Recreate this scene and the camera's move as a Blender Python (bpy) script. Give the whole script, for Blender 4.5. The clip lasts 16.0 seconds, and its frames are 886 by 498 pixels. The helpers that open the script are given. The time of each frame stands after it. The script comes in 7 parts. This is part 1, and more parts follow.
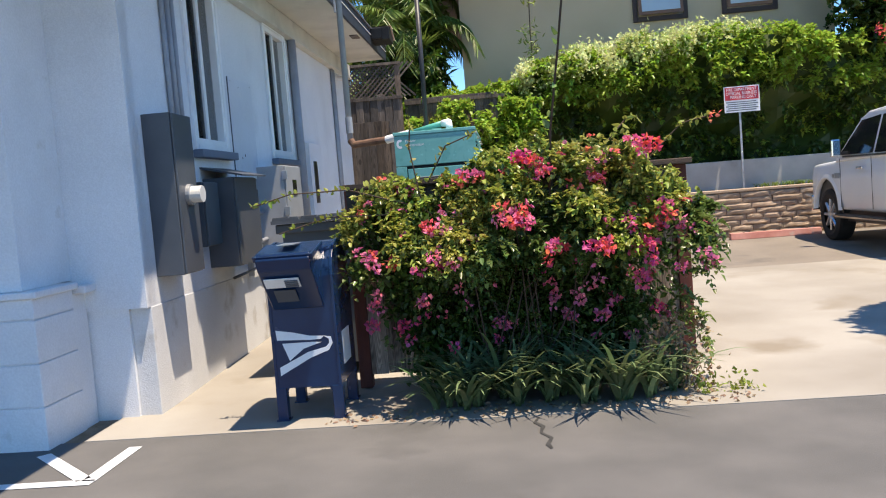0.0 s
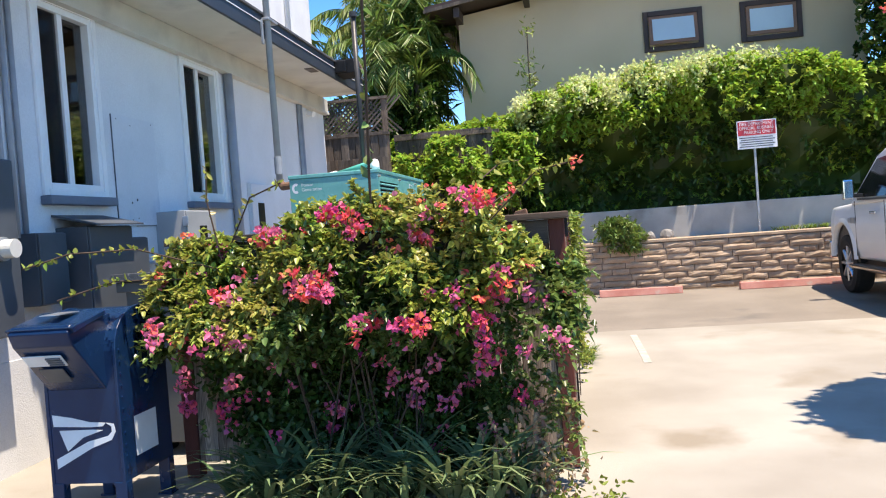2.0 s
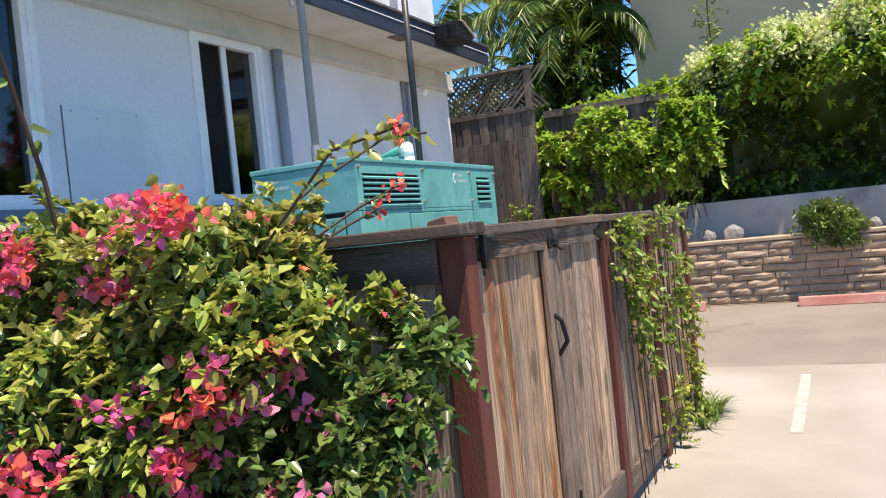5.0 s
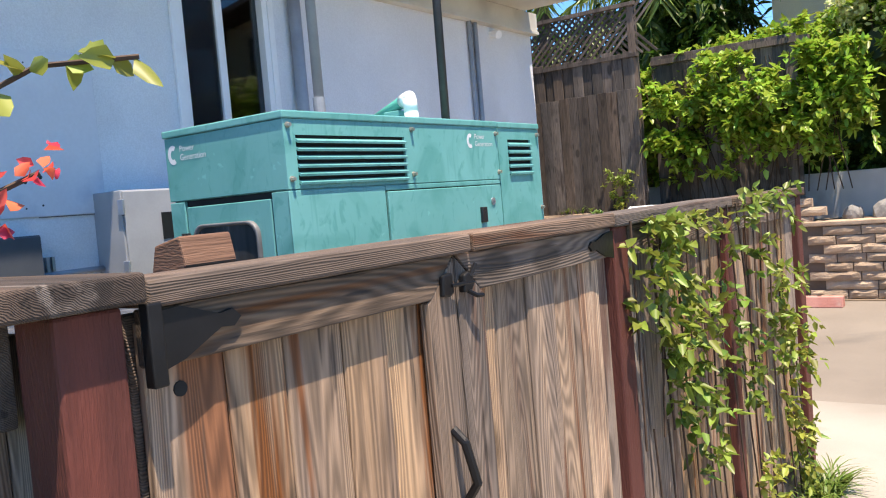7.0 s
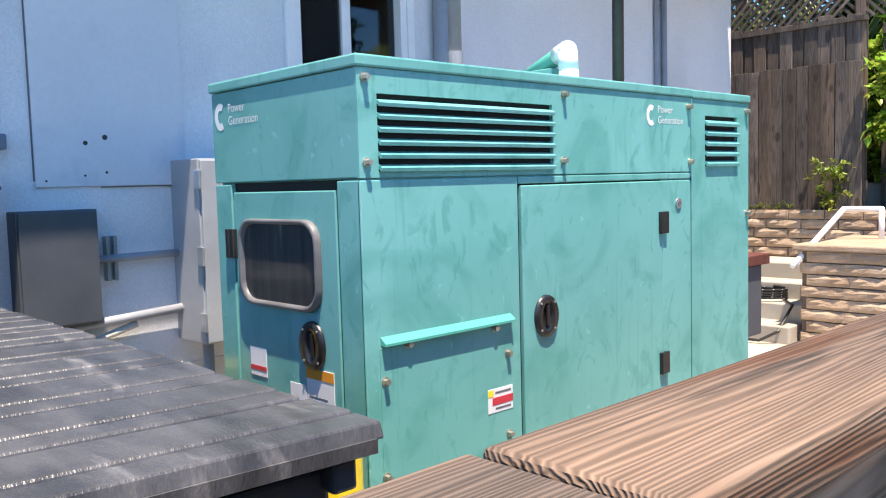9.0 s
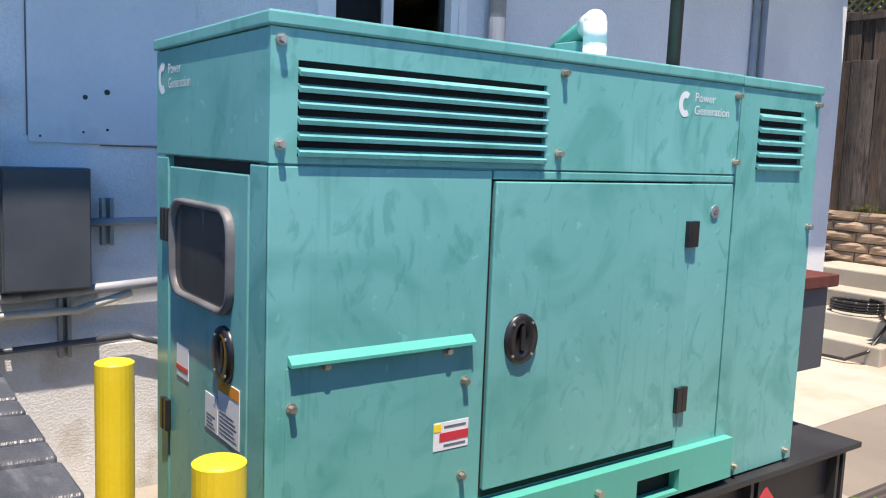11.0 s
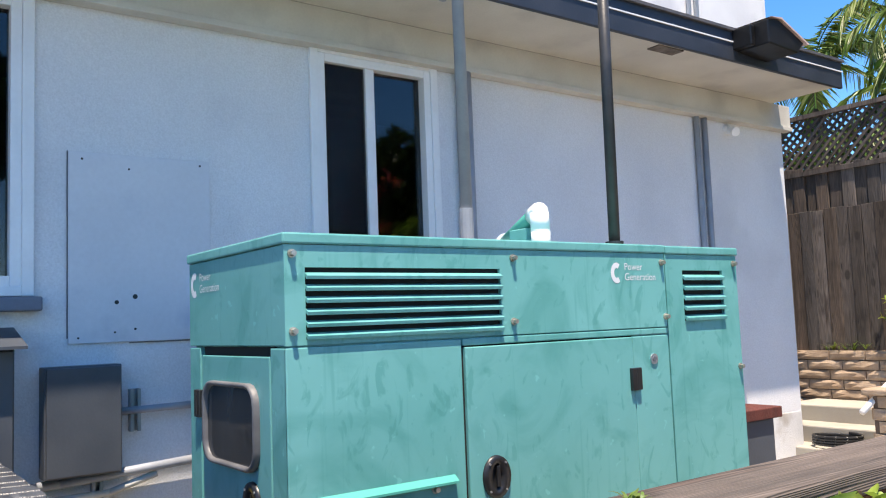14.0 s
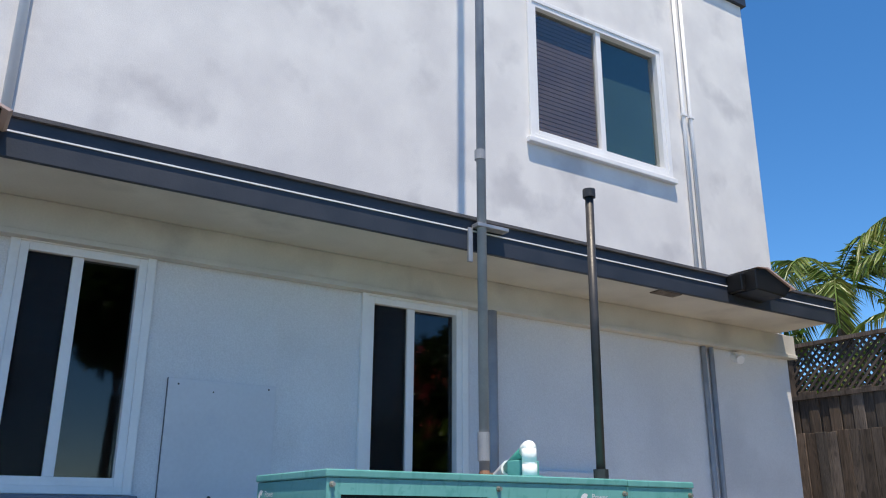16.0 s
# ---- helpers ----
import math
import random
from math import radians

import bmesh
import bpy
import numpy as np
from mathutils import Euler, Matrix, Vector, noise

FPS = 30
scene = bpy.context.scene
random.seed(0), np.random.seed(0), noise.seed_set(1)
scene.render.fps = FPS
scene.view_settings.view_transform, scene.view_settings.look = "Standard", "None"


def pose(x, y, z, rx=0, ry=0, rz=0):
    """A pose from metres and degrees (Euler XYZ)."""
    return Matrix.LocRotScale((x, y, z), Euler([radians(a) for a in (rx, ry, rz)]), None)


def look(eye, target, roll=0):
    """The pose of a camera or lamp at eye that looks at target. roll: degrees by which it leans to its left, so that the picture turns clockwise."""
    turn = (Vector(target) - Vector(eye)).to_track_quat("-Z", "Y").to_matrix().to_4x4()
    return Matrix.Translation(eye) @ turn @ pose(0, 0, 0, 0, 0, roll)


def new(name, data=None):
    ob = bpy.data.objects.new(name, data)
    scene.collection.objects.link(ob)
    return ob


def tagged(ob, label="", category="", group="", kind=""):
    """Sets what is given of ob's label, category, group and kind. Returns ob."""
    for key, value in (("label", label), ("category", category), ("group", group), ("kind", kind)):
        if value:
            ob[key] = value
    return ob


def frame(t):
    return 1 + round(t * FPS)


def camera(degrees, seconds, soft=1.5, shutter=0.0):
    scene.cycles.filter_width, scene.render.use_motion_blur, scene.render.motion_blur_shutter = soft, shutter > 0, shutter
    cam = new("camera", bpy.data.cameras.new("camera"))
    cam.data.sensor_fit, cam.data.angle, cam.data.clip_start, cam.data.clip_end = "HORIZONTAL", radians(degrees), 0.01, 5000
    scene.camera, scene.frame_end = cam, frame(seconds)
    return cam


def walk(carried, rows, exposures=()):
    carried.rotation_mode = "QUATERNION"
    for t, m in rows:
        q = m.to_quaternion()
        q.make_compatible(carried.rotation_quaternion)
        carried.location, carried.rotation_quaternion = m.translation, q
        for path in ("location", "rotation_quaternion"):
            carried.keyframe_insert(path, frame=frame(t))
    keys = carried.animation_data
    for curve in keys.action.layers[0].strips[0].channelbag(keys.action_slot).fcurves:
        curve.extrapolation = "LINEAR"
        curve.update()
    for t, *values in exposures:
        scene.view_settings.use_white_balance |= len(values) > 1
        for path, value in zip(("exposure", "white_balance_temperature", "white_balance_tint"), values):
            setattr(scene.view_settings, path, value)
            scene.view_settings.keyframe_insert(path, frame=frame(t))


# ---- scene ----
cam = camera(55.8, 16.0, soft=1.1)
PATH = [
    (0, (0.127, -0.392, 1.552), (-0.026, 1.597, 1.41), -4.6),
    (0.5, (0.413, -0.111, 1.572), (0.277, 1.883, 1.516), -4.4),
    (1, (0.844, 0.12, 1.595), (0.696, 2.114, 1.561), -3.5),
    (1.5, (1.191, 0.455, 1.601), (0.994, 2.445, 1.56), -3.3),
    (2, (1.59, 0.828, 1.601), (1.278, 2.802, 1.548), -4.2),
    (2.5, (1.927, 1.233, 1.597), (1.504, 3.187, 1.528), -4.5),
    (3, (2.214, 1.678, 1.605), (1.733, 3.618, 1.542), -4.3),
    (3.5, (2.456, 2.145, 1.596), (1.909, 4.067, 1.515), -4.0),
    (4, (2.574, 2.679, 1.587), (1.974, 4.585, 1.491), -4.7),
    (4.5, (2.664, 3.104, 1.6), (1.957, 4.974, 1.528), -4.9),
    (4.7, (2.695, 3.3, 1.605), (1.91, 5.139, 1.559), -5.4),
    (6.8, (2.587, 5.419, 1.715), (1.444, 7.057, 1.6), -4.9),
    (7, (2.55, 5.575, 1.704), (1.387, 7.199, 1.593), -4.9),
    (7.5, (2.389, 6.037, 1.728), (1.065, 7.533, 1.631), -4.3),
    (8, (2.159, 6.351, 1.732), (0.764, 7.78, 1.632), -4.1),
    (8.2, (2.063, 6.461, 1.742), (0.661, 7.883, 1.639), -3.8),
    (10.3, (1.575, 7.014, 1.852), (0.046, 8.283, 1.602), 1.9),
    (10.5, (1.607, 7.103, 1.848), (0.074, 8.363, 1.602), 2.2),
    (11, (1.69, 7.367, 1.86), (0.086, 8.539, 1.628), 2.2),
    (11.5, (1.704, 7.403, 1.87), (0.09, 8.564, 1.656), 1.9),
    (12, (1.693, 7.383, 1.865), (0.092, 8.564, 1.666), 3.0),
    (12.5, (1.694, 7.346, 1.866), (0.103, 8.541, 1.662), 3.6),
    (13, (1.715, 7.313, 1.86), (0.154, 8.553, 1.692), 2.4),
    (13.5, (1.904, 7.21, 1.858), (0.364, 8.486, 1.833), -0.7),
    (14, (2.215, 7.068, 1.874), (0.61, 8.249, 2.047), -2.2),
    (14.5, (2.544, 6.856, 1.968), (0.897, 7.884, 2.448), -2.4),
    (15, (2.779, 6.728, 1.959), (1.138, 7.734, 2.502), -1.6),
    (15.5, (3.134, 6.664, 1.961), (1.498, 7.661, 2.534), -1.5),
    (16, (3.317, 6.585, 1.969), (1.71, 7.608, 2.578), 0.3),
]
walk(cam, [(t, look(eye, target, roll)) for t, eye, target, roll in PATH], [(0.0, 1.02, 8050, 13), (1.0, 1.14, 7850, 13), (2.0, 1.28, 7850, 13), (3.2, 1.30, 7850, 13), (4.5, 1.14, 7850, 13), (7.0, 1.32, 8050, 15), (7.5, 1.48, 8100, 15), (8.2, 1.55, 8050, 15), (10.4, 1.26, 7700, 15), (11.0, 1.12, 7700, 15), (13.0, 1.04, 7700, 15), (13.6, 1.28, 7700, 14), (14.2, 1.16, 7900, 14), (14.7, 0.92, 7900, 13), (15.5, 0.92, 7850, 13), (16.0, 0.64, 7750, 12)])

# ---- world, sun ----
SUN = Vector((0.268, -0.13, 0.955)).normalized()
world = bpy.data.worlds.new("world")
scene.world = world
world.use_nodes = True
wn = world.node_tree.nodes
sky = wn.new("ShaderNodeTexSky")
sky.sky_type, sky.sun_disc = "NISHITA", False
sky.sun_elevation = math.asin(SUN.z)
sky.sun_rotation = math.atan2(SUN.x, SUN.y)
sky.air_density, sky.dust_density, sky.ozone_density, sky.altitude = 0.85, 0.02, 7.0, 900
deep = wn.new("ShaderNodeHueSaturation")
deep.inputs["Saturation"].default_value = 1.22
world.node_tree.links.new(sky.outputs["Color"], deep.inputs["Color"])
world.node_tree.links.new(deep.outputs["Color"], wn["Background"].inputs["Color"])
wn["Background"].inputs["Strength"].default_value = 0.15
sun = new("sun", bpy.data.lights.new("sun", "SUN"))
sun.data.energy, sun.data.angle, sun.data.color = 3.8, radians(0.6), (1.0, 0.96, 0.9)
sun.matrix_basis = look(SUN * 30, (0, 0, 0))

# ---- materials ----
MATS = {}


def surf(name, a, b, scale=6.0, rough=0.7, bump=0.15, grain=60.0, metal=0.0, stretch=(1, 1, 1), vary=0.0, island=0.0, stain=None, stain_scale=1.2, stain_at=0.55, spec=0.5, rough_var=0.1):
    """Two-scale procedural surface: a and b mixed by coarse noise, fine grain in bump and tone, optional stains of a third colour."""
    m = bpy.data.materials.new(name)
    m.use_nodes = True
    t, n = m.node_tree, m.node_tree.nodes
    p = n["Principled BSDF"]
    co = n.new("ShaderNodeTexCoord")
    mp = n.new("ShaderNodeMapping")
    mp.inputs["Scale"].default_value = stretch
    t.links.new(co.outputs["Object"], mp.inputs["Vector"])
    vec = mp.outputs["Vector"]
    if vary:
        oi = n.new("ShaderNodeObjectInfo")
        add = n.new("ShaderNodeVectorMath")
        add.operation = "MULTIPLY_ADD"
        comb = n.new("ShaderNodeCombineXYZ")
        for k in range(3):
            t.links.new(oi.outputs["Random"], comb.inputs[k])
        add.inputs[1].default_value = (37.0, 91.0, 53.0)
        t.links.new(comb.outputs[0], add.inputs[0])
        t.links.new(vec, add.inputs[2])
        vec = add.outputs[0]

    def tex(s, detail=5.0):
        x = n.new("ShaderNodeTexNoise")
        x.inputs["Scale"].default_value, x.inputs["Detail"].default_value = s, detail
        t.links.new(vec, x.inputs["Vector"])
        return x.outputs["Fac"]

    def mix(fac, x, y, mode="MIX"):
        k = n.new("ShaderNodeMix")
        k.data_type, k.blend_type = "RGBA", mode
        for sock, val in ((k.inputs[0], fac), (k.inputs[6], x), (k.inputs[7], y)):
            if isinstance(val, (int, float)):
                sock.default_value = val
            elif isinstance(val, tuple):
                sock.default_value = (*val, 1)
            else:
                t.links.new(val, sock)
        return k.outputs[2]

    def ramp(src, lo, hi):
        r = n.new("ShaderNodeMapRange")
        r.inputs["From Min"].default_value, r.inputs["From Max"].default_value = lo, hi
        t.links.new(src, r.inputs["Value"])
        return r.outputs["Result"]

    coarse, fine = tex(scale), tex(grain, 3.0)
    col = mix(ramp(coarse, 0.35, 0.65), a, b)
    if stain:
        col = mix(ramp(tex(stain_scale, 7.0), stain_at, stain_at + 0.14), col, stain)
    g = n.new("ShaderNodeMapRange")
    g.inputs["To Min"].default_value, g.inputs["To Max"].default_value = 0.97 - 0.35 * min(bump, 0.45), 1.03 + 0.35 * min(bump, 0.45)
    t.links.new(fine, g.inputs["Value"])
    gc = n.new("ShaderNodeCombineXYZ")
    for k in range(3):
        t.links.new(g.outputs["Result"], gc.inputs[k])
    col = mix(1.0, col, gc.outputs[0], "MULTIPLY")
    if vary or island:
        h = n.new("ShaderNodeHueSaturation")
        if island:
            rnd = n.new("ShaderNodeNewGeometry").outputs["Random Per Island"]
        else:
            rnd = oi.outputs["Random"]
        amt = vary or island
        v = n.new("ShaderNodeMapRange")
        v.inputs["To Min"].default_value, v.inputs["To Max"].default_value = 1 - amt, 1 + amt
        t.links.new(rnd, v.inputs["Value"])
        t.links.new(v.outputs["Result"], h.inputs["Value"])
        if island:
            u = n.new("ShaderNodeMapRange")
            u.inputs["To Min"].default_value, u.inputs["To Max"].default_value = 0.46, 0.52
            t.links.new(rnd, u.inputs["Value"])
            t.links.new(u.outputs["Result"], h.inputs["Hue"])
        t.links.new(col, h.inputs["Color"])
        col = h.outputs["Color"]
    t.links.new(col, p.inputs["Base Color"])
    rr = n.new("ShaderNodeMapRange")
    rr.inputs["To Min"].default_value, rr.inputs["To Max"].default_value = max(0.02, rough - rough_var), min(1, rough + rough_var)
    t.links.new(coarse, rr.inputs["Value"])
    t.links.new(rr.outputs["Result"], p.inputs["Roughness"])
    p.inputs["Metallic"].default_value = metal
    p.inputs["Specular IOR Level"].default_value = spec
    if bump:
        bp = n.new("ShaderNodeBump")
        bp.inputs["Strength"].default_value, bp.inputs["Distance"].default_value = bump, 0.01
        t.links.new(fine, bp.inputs["Height"])
        t.links.new(bp.outputs["Normal"], p.inputs["Normal"])
    MATS[name] = m
    return m


def leafy(name, a, b, island=0.35, rough=0.45, trans=0.35):
    """Leaf or petal: surf plus light through the blade."""
    m = surf(name, a, b, scale=1.5, rough=rough, bump=0, grain=20, island=island)
    t, n = m.node_tree, m.node_tree.nodes
    p = n["Principled BSDF"]
    tr = n.new("ShaderNodeBsdfTranslucent")
    src = p.inputs["Base Color"].links[0].from_socket
    t.links.new(src, tr.inputs["Color"])
    mx = n.new("ShaderNodeMixShader")
    mx.inputs[0].default_value = trans
    t.links.new(p.outputs[0], mx.inputs[1])
    t.links.new(tr.outputs[0], mx.inputs[2])
    t.links.new(mx.outputs[0], n["Material Output"].inputs["Surface"])
    return m


def wood(name, grey, tan, rust, along, vary=0.3, rust_at=0.58, rings_n=190.0, ring_low=0.80, lines=0.0):
    """Weathered timber: bent growth rings, grey bleaching, rust-brown streaks and knots, each board its own."""
    m = bpy.data.materials.new(name)
    m.use_nodes = True
    t, n = m.node_tree, m.node_tree.nodes
    p = n["Principled BSDF"]

    def node(kind, **ins):
        x = n.new(kind)
        for key, val in ins.items():
            s = x.inputs[key.replace("_", " ")]
            if hasattr(val, "links"):
                t.links.new(val, s)
            else:
                s.default_value = val
        return x

    def ramp(src, lo, hi, a=0.0, b=1.0):
        r = node("ShaderNodeMapRange", Value=src)
        for key, val in (("From Min", lo), ("From Max", hi), ("To Min", a), ("To Max", b)):
            r.inputs[key].default_value = val
        return r.outputs[0]

    def mix(fac, x, y, mode="MIX"):
        k = n.new("ShaderNodeMix")
        k.data_type, k.blend_type = "RGBA", mode
        for s, val in ((k.inputs[0], fac), (k.inputs[6], x), (k.inputs[7], y)):
            if isinstance(val, float):
                s.default_value = val
            elif isinstance(val, tuple):
                s.default_value = (*val, 1)
            else:
                t.links.new(val, s)
        return k.outputs[2]

    def grey3(src):
        c = n.new("ShaderNodeCombineXYZ")
        for k in range(3):
            t.links.new(src, c.inputs[k])
        return c.outputs[0]

    co = n.new("ShaderNodeTexCoord").outputs["Object"]
    rnd = n.new("ShaderNodeObjectInfo").outputs["Random"]
    off = n.new("ShaderNodeVectorMath")
    off.operation = "MULTIPLY_ADD"
    t.links.new(grey3(rnd), off.inputs[0])
    off.inputs[1].default_value = (31.0, 57.0, 43.0)
    t.links.new(co, off.inputs[2])
    st = [1.0, 1.0, 1.0]
    st[along] = 0.06
    mp = node("ShaderNodeMapping", Vector=off.outputs[0], Scale=tuple(st))
    v = mp.outputs[0]
    warp = node("ShaderNodeTexNoise", Vector=v, Scale=5.0, Detail=2.0).outputs["Fac"]
    rings = n.new("ShaderNodeMath")
    rings.operation = "MULTIPLY"
    t.links.new(warp, rings.inputs[0])
    rings.inputs[1].default_value = rings_n
    sn = n.new("ShaderNodeMath")
    sn.operation = "SINE"
    if lines:
        across = n.new("ShaderNodeVectorMath")
        across.operation = "DOT_PRODUCT"
        t.links.new(off.outputs[0], across.inputs[0])
        across.inputs[1].default_value = [0.0 if k == along else lines * (1.0, 0.83, 1.13)[k] for k in range(3)]
        total = n.new("ShaderNodeMath")
        total.operation = "ADD"
        total.inputs[1].default_value = 26.0
        total.operation = "MULTIPLY_ADD"
        t.links.new(node("ShaderNodeTexNoise", Vector=v, Scale=38.0, Detail=2.0).outputs["Fac"], total.inputs[0])
        t.links.new(across.outputs["Value"], total.inputs[2])
        both = n.new("ShaderNodeMath")
        both.operation = "ADD"
        t.links.new(total.outputs[0], both.inputs[0])
        t.links.new(rings.outputs[0], both.inputs[1])
        t.links.new(both.outputs[0], sn.inputs[0])
    else:
        t.links.new(rings.outputs[0], sn.inputs[0])
    fibre = node("ShaderNodeTexNoise", Vector=v, Scale=140.0, Detail=3.0).outputs["Fac"]
    patch = node("ShaderNodeTexNoise", Vector=v, Scale=9.0, Detail=4.0).outputs["Fac"]
    streak = node("ShaderNodeTexNoise", Vector=v, Scale=13.0, Detail=5.0, Distortion=0.6).outputs["Fac"]
    blot = node("ShaderNodeTexNoise", Vector=off.outputs[0], Scale=2.4, Detail=5.0).outputs["Fac"]
    col = mix(ramp(patch, 0.36, 0.64), grey, tan)
    col = mix(ramp(streak, rust_at, rust_at + 0.09), col, rust)
    col = mix(ramp(blot, 0.56, 0.72, 0.0, 0.6), col, tuple(0.55 * c for c in grey))
    kn = node("ShaderNodeMapping", Vector=off.outputs[0], Scale=tuple(0.45 if k == along else 1.0 for k in range(3)))
    vo = node("ShaderNodeTexVoronoi", Vector=kn.outputs[0], Scale=5.0).outputs["Distance"]
    col = mix(ramp(vo, 0.13, 0.20, 0.9, 0.0), col, tuple(0.30 * c for c in tan))
    check = node("ShaderNodeTexNoise", Vector=v, Scale=52.0, Detail=2.0, Distortion=0.3).outputs["Fac"]
    col = mix(ramp(check, 0.63, 0.69, 0.0, 0.75), col, tuple(0.30 * c for c in grey))
    col = mix(1.0, col, grey3(ramp(sn.outputs[0], -1.0, 1.0, ring_low, 1.12)), "MULTIPLY")
    col = mix(1.0, col, grey3(ramp(fibre, 0.3, 0.7, 0.82, 1.16)), "MULTIPLY")
    hs = node("ShaderNodeHueSaturation", Color=col, Value=ramp(rnd, 0.0, 1.0, 1 - vary, 1 + vary))
    wn2 = node("ShaderNodeTexWhiteNoise", Vector=grey3(rnd)).outputs["Value"]
    t.links.new(ramp(wn2, 0.0, 1.0, 0.65, 1.25), hs.inputs["Saturation"])
    t.links.new(hs.outputs[0], p.inputs["Base Color"])
    p.inputs["Roughness"].default_value = 0.86
    hsum = n.new("ShaderNodeMath")
    hsum.operation = "MULTIPLY_ADD"
    t.links.new(sn.outputs[0], hsum.inputs[0])
    hsum.inputs[1].default_value = 0.25
    t.links.new(fibre, hsum.inputs[2])
    bp = node("ShaderNodeBump", Strength=0.5, Distance=0.004, Height=hsum.outputs[0])
    t.links.new(bp.outputs[0], p.inputs["Normal"])
    MATS[name] = m
    return m


def glass(name, tint, rough=0.03):
    """Window pane: clear glass with a dark tint."""
    m = bpy.data.materials.new(name)
    m.use_nodes = True
    t, n = m.node_tree, m.node_tree.nodes
    gl = n.new("ShaderNodeBsdfGlossy")
    gl.inputs["Roughness"].default_value = rough
    tr = n.new("ShaderNodeBsdfTransparent")
    tr.inputs["Color"].default_value = (*tint, 1)
    fr = n.new("ShaderNodeLayerWeight")
    pw = n.new("ShaderNodeMath")
    pw.operation = "POWER"
    t.links.new(fr.outputs["Facing"], pw.inputs[0])
    pw.inputs[1].default_value = 3.0
    ad = n.new("ShaderNodeMath")
    ad.operation, ad.use_clamp = "MULTIPLY_ADD", True
    t.links.new(pw.outputs[0], ad.inputs[0])
    ad.inputs[1].default_value, ad.inputs[2].default_value = 0.9, 0.05
    mx = n.new("ShaderNodeMixShader")
    t.links.new(ad.outputs[0], mx.inputs[0])
    t.links.new(tr.outputs[0], mx.inputs[1])
    t.links.new(gl.outputs[0], mx.inputs[2])
    t.links.new(mx.outputs[0], n["Material Output"].inputs["Surface"])
    return m


M_ASPHALT = surf("asphalt", (0.10, 0.098, 0.095), (0.14, 0.135, 0.13), 1.5, 0.9, 0.5, 220, stain=(0.07, 0.068, 0.065), stain_scale=0.7, stain_at=0.6)
M_LOT = surf("old_asphalt", (0.19, 0.162, 0.135), (0.235, 0.203, 0.17), 1.2, 0.92, 0.5, 200, stain=(0.11, 0.10, 0.09), stain_scale=0.8, stain_at=0.62)
M_CONC = surf("concrete", (0.265, 0.238, 0.202), (0.352, 0.327, 0.287), 0.8, 0.85, 0.25, 140, stain=(0.235, 0.20, 0.155), stain_scale=0.9, stain_at=0.57)
M_APRON = surf("pale_concrete", (0.36, 0.328, 0.28), (0.43, 0.40, 0.345), 2.0, 0.85, 0.25, 150, stain=(0.36, 0.30, 0.23), stain_scale=1.2)
M_FAINT = surf("worn_line_paint", (0.35, 0.32, 0.275), (0.46, 0.435, 0.39), 7.0, 0.85, 0.25, 150, stain=(0.37, 0.335, 0.28), stain_scale=9, stain_at=0.5)
M_ROCK = surf("grey_field_rock", (0.16, 0.155, 0.15), (0.28, 0.27, 0.255), 14.0, 0.9, 0.5, 60)
M_TAR = surf("crack_tar", (0.03, 0.03, 0.03), (0.05, 0.05, 0.05), 9.0, 0.7, 0.3, 90)
M_CURB = surf("concrete_curb", (0.36, 0.35, 0.33), (0.46, 0.45, 0.42), 2.0, 0.85, 0.3, 120, stain=(0.25, 0.24, 0.22), stain_scale=1.5, stain_at=0.6)
M_WALL = surf("stucco_blue_grey", (0.69, 0.705, 0.73), (0.75, 0.765, 0.79), 1.1, 0.85, 0.4, 95, stain=(0.64, 0.655, 0.68), stain_scale=0.9)
M_PLATE = surf("painted_sheet_metal", (0.63, 0.65, 0.69), (0.68, 0.70, 0.74), 2.0, 0.55, 0.08, 40, stain=(0.55, 0.58, 0.64), stain_scale=3.0)
M_PLINTH = surf("painted_block_base", (0.60, 0.605, 0.61), (0.68, 0.685, 0.69), 1.6, 0.8, 0.35, 90, stain=(0.40, 0.36, 0.31), stain_scale=2.2, stain_at=0.57)
M_UPPER = surf("stucco_white", (0.66, 0.66, 0.668), (0.76, 0.76, 0.755), 1.9, 0.9, 0.16, 110, stain=(0.565, 0.565, 0.58), stain_scale=1.5, stain_at=0.55)
M_PIER = surf("painted_stone_pier", (0.66, 0.67, 0.69), (0.74, 0.75, 0.77), 2.0, 0.7, 0.3, 60, stain=(0.50, 0.48, 0.45), stain_scale=4.0, stain_at=0.66)
M_CREAM = surf("soffit_paint", (0.53, 0.515, 0.47), (0.62, 0.605, 0.555), 1.6, 0.7, 0.12, 60, stain=(0.46, 0.45, 0.42), stain_scale=1.4)
M_SLATE = surf("slate_fascia_paint", (0.020, 0.027, 0.040), (0.030, 0.038, 0.054), 3.0, 0.5, 0.1, 50)
M_ROOF = surf("roofing_felt", (0.05, 0.055, 0.07), (0.09, 0.09, 0.1), 6.0, 0.9, 0.5, 120)
M_SILL = surf("blue_grey_sill_paint", (0.12, 0.15, 0.20), (0.16, 0.19, 0.24), 3.0, 0.6, 0.15, 60)
M_VINYL = surf("white_vinyl", (0.78, 0.79, 0.80), (0.84, 0.85, 0.86), 3.0, 0.35, 0.03, 40)
# Very dark base colour stands in for the dimness indoors.
M_DARKROOM = surf("interior_painted_dim", (0.05, 0.05, 0.05), (0.08, 0.075, 0.07), 2.0, 0.9, 0.0, 30)
M_SCREEN = surf("insect_screen", (0.02, 0.02, 0.022), (0.03, 0.03, 0.032), 30.0, 0.8, 0.1, 400, spec=0.08)


